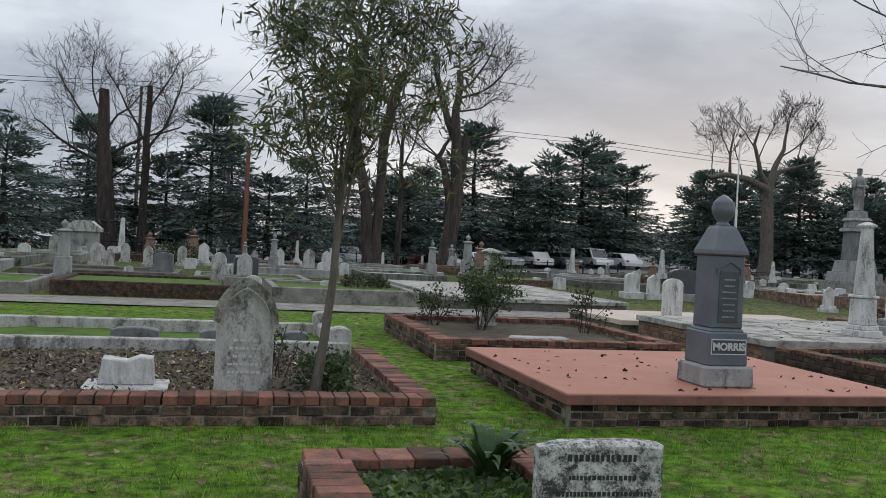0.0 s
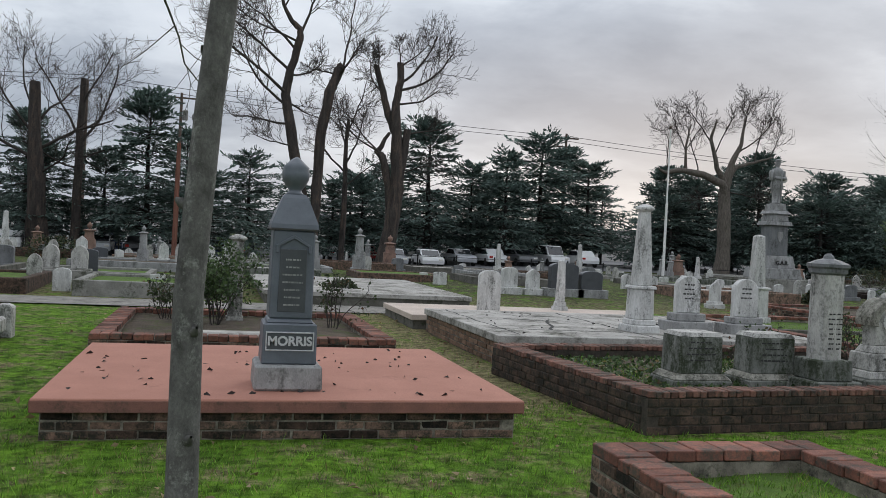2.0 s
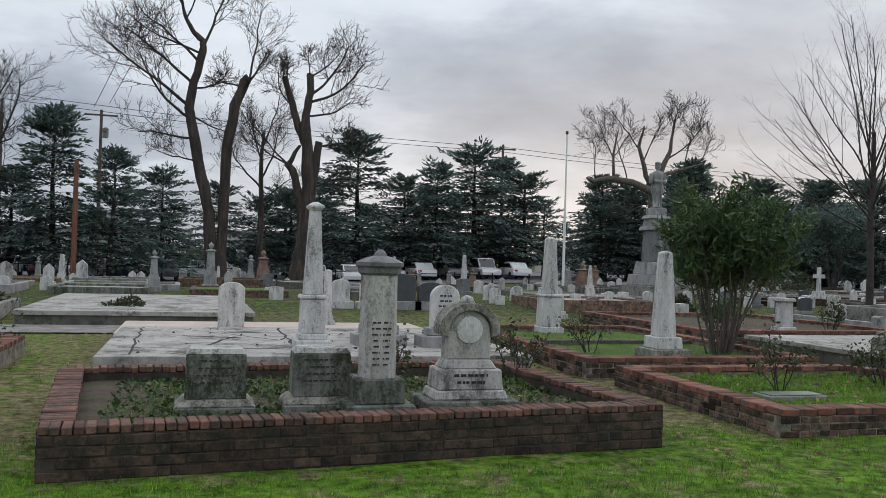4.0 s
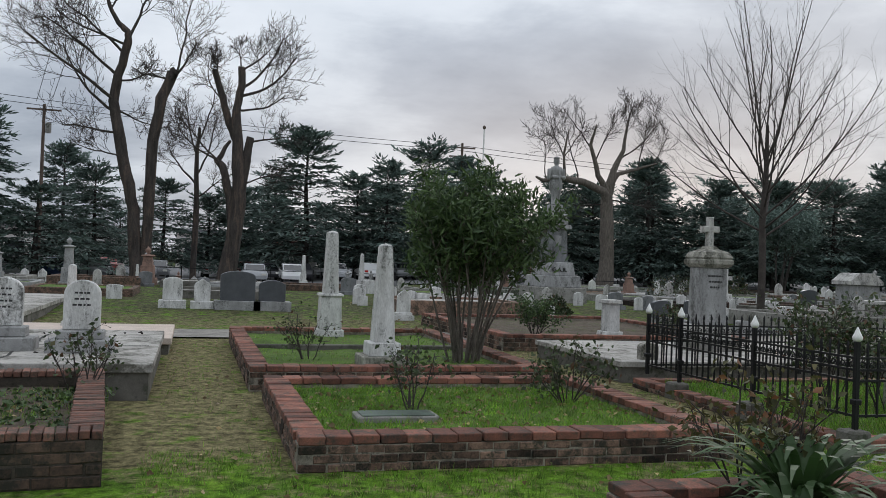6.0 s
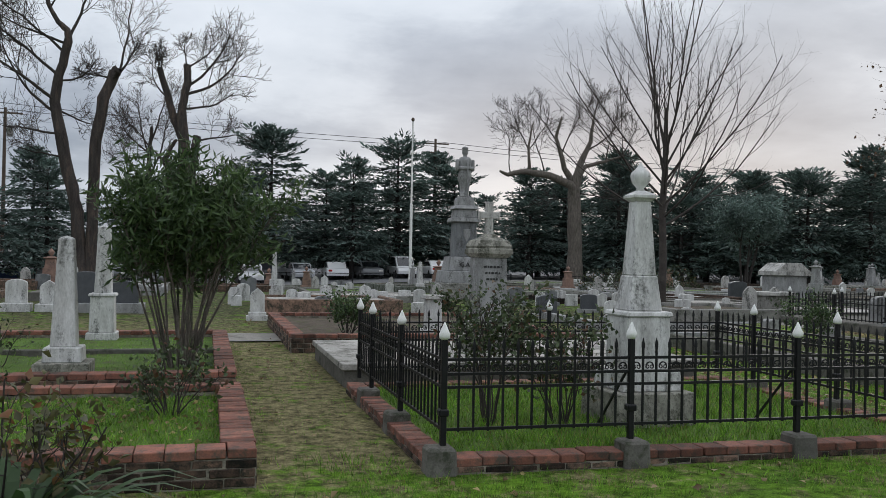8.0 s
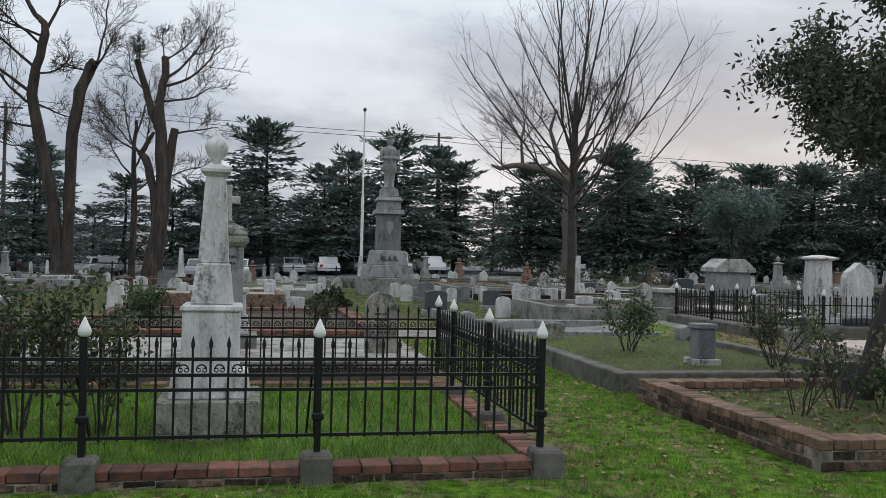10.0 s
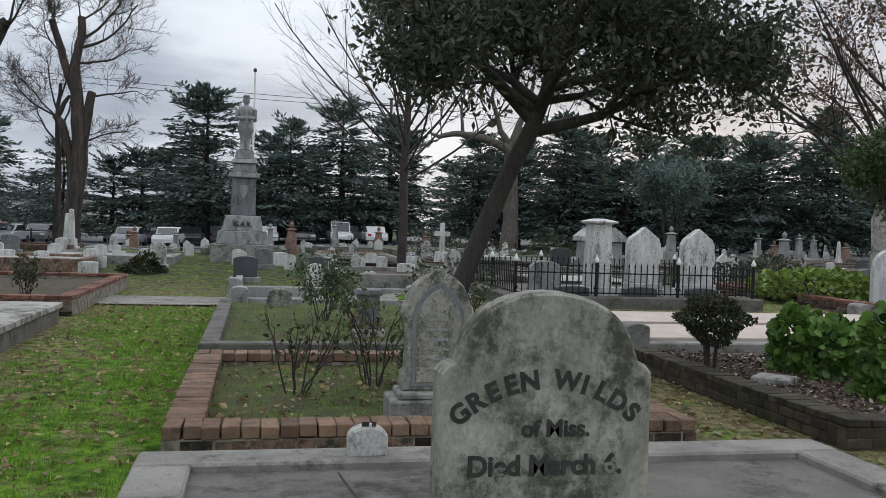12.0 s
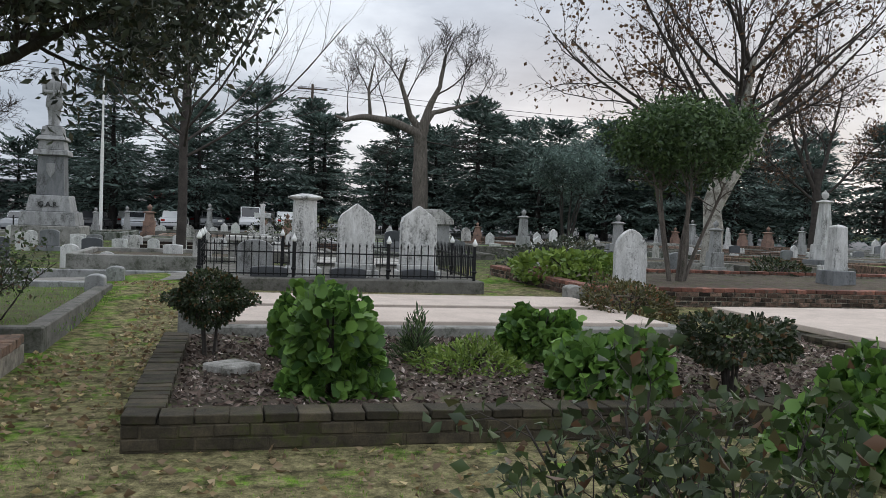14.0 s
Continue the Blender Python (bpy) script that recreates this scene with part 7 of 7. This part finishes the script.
ledger(2.3, 7.1, 18.9, 26.4, 0.30, "huge pale concrete slab over a family vault", M_CONC, M_CONC_DARK, 0.10)
cr = thing("cross_headstone", "white marble cross on a stepped base", "cross", (29.45, 28.6, gz(29.45, 28.6)))
block("base_step", cr, 0.7, 0.6, -0.05, 0.22, M_MARBLE)
block("base_step", cr, 0.45, 0.4, 0.22, 0.55, M_MARBLE, 0.8)
part("cross", extrude_outline([(-0.08, 0.55), (0.08, 0.55), (0.07, 1.05), (0.25, 1.05), (0.25, 1.2), (0.07, 1.2), (0.07, 1.48), (-0.07, 1.48), (-0.07, 1.2), (-0.25, 1.2), (-0.25, 1.05), (-0.07, 1.05)], -0.06, 0.06), M_MARBLE, cr)
for mx, my, ms in ((34.4, 27.5, 0.72), (-8.3, 37.4, 0.7)):
    ma = thing("small_mausoleum", "grey stone tomb chest with a low pitched roof", "tomb", (mx, my, gz(mx, my)))
    block("base", ma, 2.3 * ms, 1.6 * ms, -0.05, 0.2, M_GRANITE_LT)
    block("chest", ma, 1.7 * ms, 1.2 * ms, 0.2, 1.05, M_GRANITE_LT)
    block("cornice", ma, 2.0 * ms, 1.5 * ms, 1.05, 1.2, M_MARBLE_GREY)
    part("roof", extrude_outline([(-1.0 * ms, 1.2), (1.0 * ms, 1.2), (0.45 * ms, 1.5), (-0.45 * ms, 1.5)], -0.72 * ms, 0.72 * ms), M_MARBLE_GREY, ma)
# kerbed plots beyond the cross path: one ring of stone each, with its earth, lawn or slab
plots = random.Random(6)
FILLS = ((M_SOIL, "plot_soil", "dark soil and weeds inside a far kerb", "soil"), (M_LAWN_IN, "plot_lawn", "thin lawn inside a far kerb", "lawn"), (M_LAWN_IN, "plot_lawn", "thin lawn inside a far kerb", "lawn"), (M_CONC, "plot_slab", "pale concrete cover inside a far kerb", "slab"), (M_SOIL, "plot_soil", "dark soil and weeds inside a far kerb", "soil"))
y = 19.3
while y < 52:
    deep = plots.uniform(2.6, 3.6)
    x = -24.0 + plots.uniform(0, 2)
    while x < 64:
        wdt = plots.uniform(2.4, 4.0)
        if free(x + wdt / 2, y + deep / 2) and free(x + 0.3, y + 0.5) and free(x + wdt - 0.3, y + 0.5) and plots.random() < (0.85 if y < 40 else 0.6):
            zz, hk = gz(x + wdt / 2, y + deep / 2), plots.uniform(0.16, 0.34)
            ring = part("stone_plot_kerb", boxes(*[(p, q, -0.3, d, e, f, 0.015) for p, q, c, d, e, f, g in kerb_ring(0, wdt, 0, deep, 0.17, hk)]), plots.choice((M_CONC_GREY, M_CONC_DARK, M_CONC_DARK, M_BRICK_OLD, M_GRANITE_LT, M_MOSSY)))
            ring.matrix_basis = pose(x, y, zz, 0, 0, plots.uniform(-1, 1))
            tagged(ring, "low weathered stone kerb round a grave plot", "plot kerb", "stone plot kerbs")
            mt, nm, lb, ct = plots.choice(FILLS)
            fl_ = part(nm, boxes((0.15, 0.15, -0.2, wdt - 0.15, deep - 0.15, hk - plots.uniform(0.03, 0.10), 0)), mt)
            fl_.matrix_basis = pose(x, y, zz)
            tagged(fl_, lb, ct, kind="structure")
        x += wdt + plots.uniform(0.4, 1.2)
    y += deep + plots.uniform(0.5, 1.0)

# iron rail fence along the parking lot
pf = thing("lot_fence", "dark iron rail fence between the cemetery and the parking lot", "fence", (0, 60.5, gz(0, 60.5)))
for z in (0.25, 1.12):
    part("rail", boxes((-60, -0.02, z, 46, 0.02, z + 0.045)), M_IRON, pf)
post_me = None
for k in range(37):
    if post_me is None:
        po = part("post", boxes((-0.04, -0.04, -0.9, 0.04, 0.04, 1.3, 0.006)), M_IRON, pf)
        post_me = po.data
    else:
        po = new("post", post_me)
        po.parent = pf
    po.matrix_basis = pose(-60 + 2.9 * k, 0, 0)

# ---------------- grass, litter, chips ----------------
LOTS = ((-9.3, -1.1, 5.95, 12.1), (-0.05, 3.7, 5.8, 9.1), (4.75, 9.95, 5.9, 15.2), (11.0, 14.8, 6.5, 16.5), (15.9, 21.1, 6.6, 14.3), (23.0, 26.7, 6.5, 9.9), (22.95, 27.25, 10.3, 16.0), (27.8, 46, 6.5, 14.5), (-2.5, -0.95, 0.65, 4.0), (3.4, 5.05, 1.9, 4.2), (12.7, 14.65, 2.1, 5.0), (23.05, 26.7, 1.9, 5.3), (-0.2, 3.5, 9.9, 13.7), (27.6, 32.9, 15.0, 19.0))
g_rng = np.random.default_rng(99)


def blades(x, y, z, length, width):
    n = len(x)
    a = g_rng.uniform(0, 2 * np.pi, n)
    b = g_rng.uniform(0, 2 * np.pi, n)
    tuft = np.sin(x * 9.1 + 2.0 * np.sin(y * 5.3)) * np.sin(y * 11.7 + 2.0 * np.sin(x * 6.1)) + np.sin(x * 23.0 + y * 7.0) * np.sin(y * 27.0)
    h = length * g_rng.uniform(0.45, 1.2, n) * np.clip(1 + 0.45 * tuft, 0.3, 2)
    lean = h * g_rng.uniform(0.2, 0.9, n)
    base = np.stack([x, y, z - 0.006], 1)
    s = np.stack([np.cos(a), np.sin(a), np.zeros(n)], 1) * width / 2
    tip = base + np.stack([np.cos(b) * lean, np.sin(b) * lean, h], 1)
    v = np.stack([base - s, base + s, tip], 1).reshape(-1, 3)
    return v, np.arange(3 * n).reshape(-1, 3)


def spread(n, x0, x1, y0, y1, avoid=()):
    x, y = g_rng.uniform(x0, x1, n), g_rng.uniform(y0, y1, n)
    ok = np.ones(n, bool)
    for a, b, c, d in avoid:
        ok &= ~((x > a) & (x < b) & (y > c) & (y < d))
    return x[ok], y[ok]


def dips(x, y, z, s1=1.3):
    return np.array([z + 0.035 * noise.noise((p * 1.3, q * 1.3, 5)) + 0.02 * noise.noise((p * 5, q * 5, 2)) for p, q in zip(x, y)])


gv, gf_, off = [], [], 0
for n, x0, x1, y0, y1, L in ((230000, -8, 24.5, 2.2, 7.4, 0.055), (50000, -1.3, 24, 7.2, 17, 0.04), (45000, 20.9, 23.2, 4, 16.8, 0.05), (40000, 24, 36, 2.4, 7.0, 0.022), (5000, 26.6, 28.0, 7, 16, 0.022)):
    x, y = spread(n, x0, x1, y0, y1, LOTS)
    # thinner where the ground is worn
    keep = np.array([noise.noise((p * 0.9, q * 0.9, 3)) + 0.55 * noise.noise((p * 5.5, q * 5.5, 1)) for p, q in zip(x, y)]) + g_rng.uniform(-0.35, 0.75, len(x)) > (0.0 if y1 < 7.6 and x0 < 20 else 0.2)
    x, y = x[keep], y[keep]
    z = np.array([gz(p, q) + 0.018 * noise.noise((p * 0.7, q * 0.7, 0)) for p, q in zip(x, y)])
    v, f = blades(x, y, z, L, 0.007)
    gv.append(v), gf_.append(f + off)
    off += len(v)
for n, x0, x1, y0, y1, z0, L in ((20000, 11.3, 14.5, 6.85, 9.65, 0.16, 0.05), (20000, 16.25, 20.75, 6.9, 10.4, 0.085, 0.09), (4500, 23.3, 26.4, 6.8, 9.6, 0.15, 0.035), (5000, 23.3, 26.9, 10.6, 15.9, 0.16, 0.04), (4000, 11.3, 14.4, 10.8, 16.0, 0.17, 0.04), (4000, -2.2, -1.25, 0.95, 3.7, 0.22, 0.05), (3500, 3.72, 4.72, 2.25, 3.88, 0.24, 0.04), (7000, 5.1, 9.6, 6.5, 9.2, 0.22, 0.05), (2200, -8, -1.4, 6.3, 9.3, 0.13, 0.04)):
    x, y = spread(n, x0, x1, y0, y1)
    v, f = blades(x, y, dips(x, y, z0), L, 0.008)
    gv.append(v), gf_.append(f + off)
    off += len(v)
tagged(mesh_arrays("grass", np.concatenate(gv), np.concatenate(gf_), M_GRASS), "short uneven grass blades of the cemetery lawn", "grass", kind="stuff")


def litter(name, rows, length, width, material, label, category, thick=False):
    cs = []
    for n, x0, x1, y0, y1, z, avoid in rows:
        x, y = spread(n, x0, x1, y0, y1, LOTS if avoid else ())
        zz = np.array([gz(p, q) for p, q in zip(x, y)]) + 0.02 if avoid else dips(x, y, z) + 0.012 if z < 0.3 else np.full(len(x), z)
        cs.append(np.stack([x, y, zz], 1))
    c = np.concatenate(cs)
    v, f = leaf_arrays(g_rng, c, length, width, 0.0, 0.18 if not thick else 0.4, 0.3)
    return tagged(mesh_arrays(name, v, f, material), label, category, kind="stuff")


litter("fallen_leaves", ((900, -8, 24, 2.4, 7.2, 0, True), (700, -1, 24, 7.2, 17, 0, True), (900, 21, 23, 6, 17, 0, True), (2600, 24, 36, 2.5, 7.0, 0, True), (1500, 26.6, 28.0, 7, 16.5, 0, True), (500, 23.3, 26.4, 6.8, 9.6, 0.15, False), (400, 11.3, 14.5, 6.85, 9.65, 0.16, False), (400, 5.1, 9.7, 6.4, 9.3, 0.22, False), (600, -8, -1.4, 6.3, 9.3, 0.13, False), (900, 14, 60, 17, 30, 0, True)), 0.06, 0.04, M_LITTER, "scattered pale fallen leaves on the grass", "leaves")
litter("slab_leaves", ((75, 0.1, 3.5, 6.0, 8.9, 0.313, False), (60, 4.9, 9.8, 10.0, 13.8, 0.406, False)), 0.055, 0.035, M_BARK_DK, "dark dry leaves scattered on the red slab", "leaves")
litter("bark_mulch", ((15000, 28.1, 35.1, 6.85, 10.45, 0.15, False), (9000, -8.5, -1.4, 6.25, 9.4, 0.13, False)), 0.055, 0.024, M_CHIP, "brown and pinkish bark chips of the mulched beds", "mulch", True)
litter("ivy_leaves", ((1500, -2.2, -1.25, 0.95, 3.7, 0.25, False), (3000, 5.1, 9.6, 6.5, 9.2, 0.24, False)), 0.05, 0.045, M_LEAF_OLE, "low ivy leaves covering the small plots", "ivy", True)

# ---------------- bricks, laid piece by piece ----------------
def brick_mesh(name, sx, sy, sz, material, bevel=0.006):
    bm = boxes((-sx / 2, -sy / 2, -sz / 2, sx / 2, sy / 2, sz / 2, bevel))
    me = bpy.data.meshes.new(name)
    bm.to_mesh(me)
    bm.free()
    me.materials.append(material)
    return me


BRICKS = {}
brick_rng = random.Random(11)


def lay(th, name, size, material, x, y, z, turn=0.0):
    key = (tuple(round(s, 3) for s in size), material.name)
    if key not in BRICKS:
        BRICKS[key] = brick_mesh(name, *size, material)
    ob = new(name, BRICKS[key])
    ob.parent = th
    r = brick_rng.uniform
    ob.matrix_basis = pose(x + r(-0.005, 0.005), y + r(-0.006, 0.006), z + r(-0.004, 0.004), r(-1.8, 1.8), r(-1.6, 1.6), turn + r(-1.8, 1.8))
    return ob


def run_of(length, pitch):
    n = max(1, round(length / pitch))
    return n, length / n


def courses(th, material, x0, y0, x1, y1, top, out, course=0.073):
    """Stretcher courses on a wall face from (x0, y0) to (x1, y1); out points away from the wall."""
    length = math.hypot(x1 - x0, y1 - y0)
    turn = math.degrees(math.atan2(y1 - y0, x1 - x0))
    rows = max(1, round(top / course))
    h = top / rows
    n, step = run_of(length, 0.215)
    for r in range(rows):
        z = h * (r + 0.5)
        for k in range(n):
            u = (k + 0.5 + (0.5 if r % 2 else 0.0)) * step
            long = step
            if u + step / 2 > length + 0.01:
                u, long = step / 4 if brick_rng.random() < 0.5 else length - step / 4, step / 2
            f = u / length
            lay(th, "brick", (long - 0.010, 0.09, h - 0.010), material, x0 + (x1 - x0) * f - out[0] * 0.037, y0 + (y1 - y0) * f - out[1] * 0.037, z, turn)


for th, lx, ly, z, pitch, cap, wall_mat, cop_mat, w, sides, wall_sides in PIECES:
    cz = z - cap / 2
    for s, length in (("f", lx), ("b", lx)):
        if s in sides:
            n, step = run_of(length, pitch)
            for k in range(n):
                lay(th, "coping_brick", (step - 0.009, w + 0.016, cap - 0.004), cop_mat, (k + 0.5) * step, w / 2 if s == "f" else ly - w / 2, cz)
    for s, length in (("l", ly - 2 * w), ("r", ly - 2 * w)):
        if s in sides:
            n, step = run_of(length, min(pitch, 0.13))
            for k in range(n):
                lay(th, "coping_brick", (w + 0.016, step - 0.009, cap - 0.004), cop_mat, w / 2 if s == "l" else lx - w / 2, w + (k + 0.5) * step, cz)
    top = z - cap
    if "f" in wall_sides:
        courses(th, wall_mat, 0, 0, lx, 0, top, (0, -1))
    if "b" in wall_sides:
        courses(th, wall_mat, 0, ly, lx, ly, top, (0, 1))
    if "l" in wall_sides:
        courses(th, wall_mat, 0, 0.09, 0, ly, top, (-1, 0))
    if "r" in wall_sides:
        courses(th, wall_mat, lx, 0.09, lx, ly, top, (1, 0))
courses(morris_slab, M_BRICK_OLD, 0.06, 0.06, 3.60, 0.06, 0.205, (0, -1), 0.068)
courses(morris_slab, M_BRICK_OLD, 0.06, 0.15, 0.06, 3.12, 0.205, (-1, 0), 0.068)
courses(white_slab, M_BRICK_TAN, 0.04, 0.13, 0.04, 4.0, 0.295, (-1, 0), 0.068)
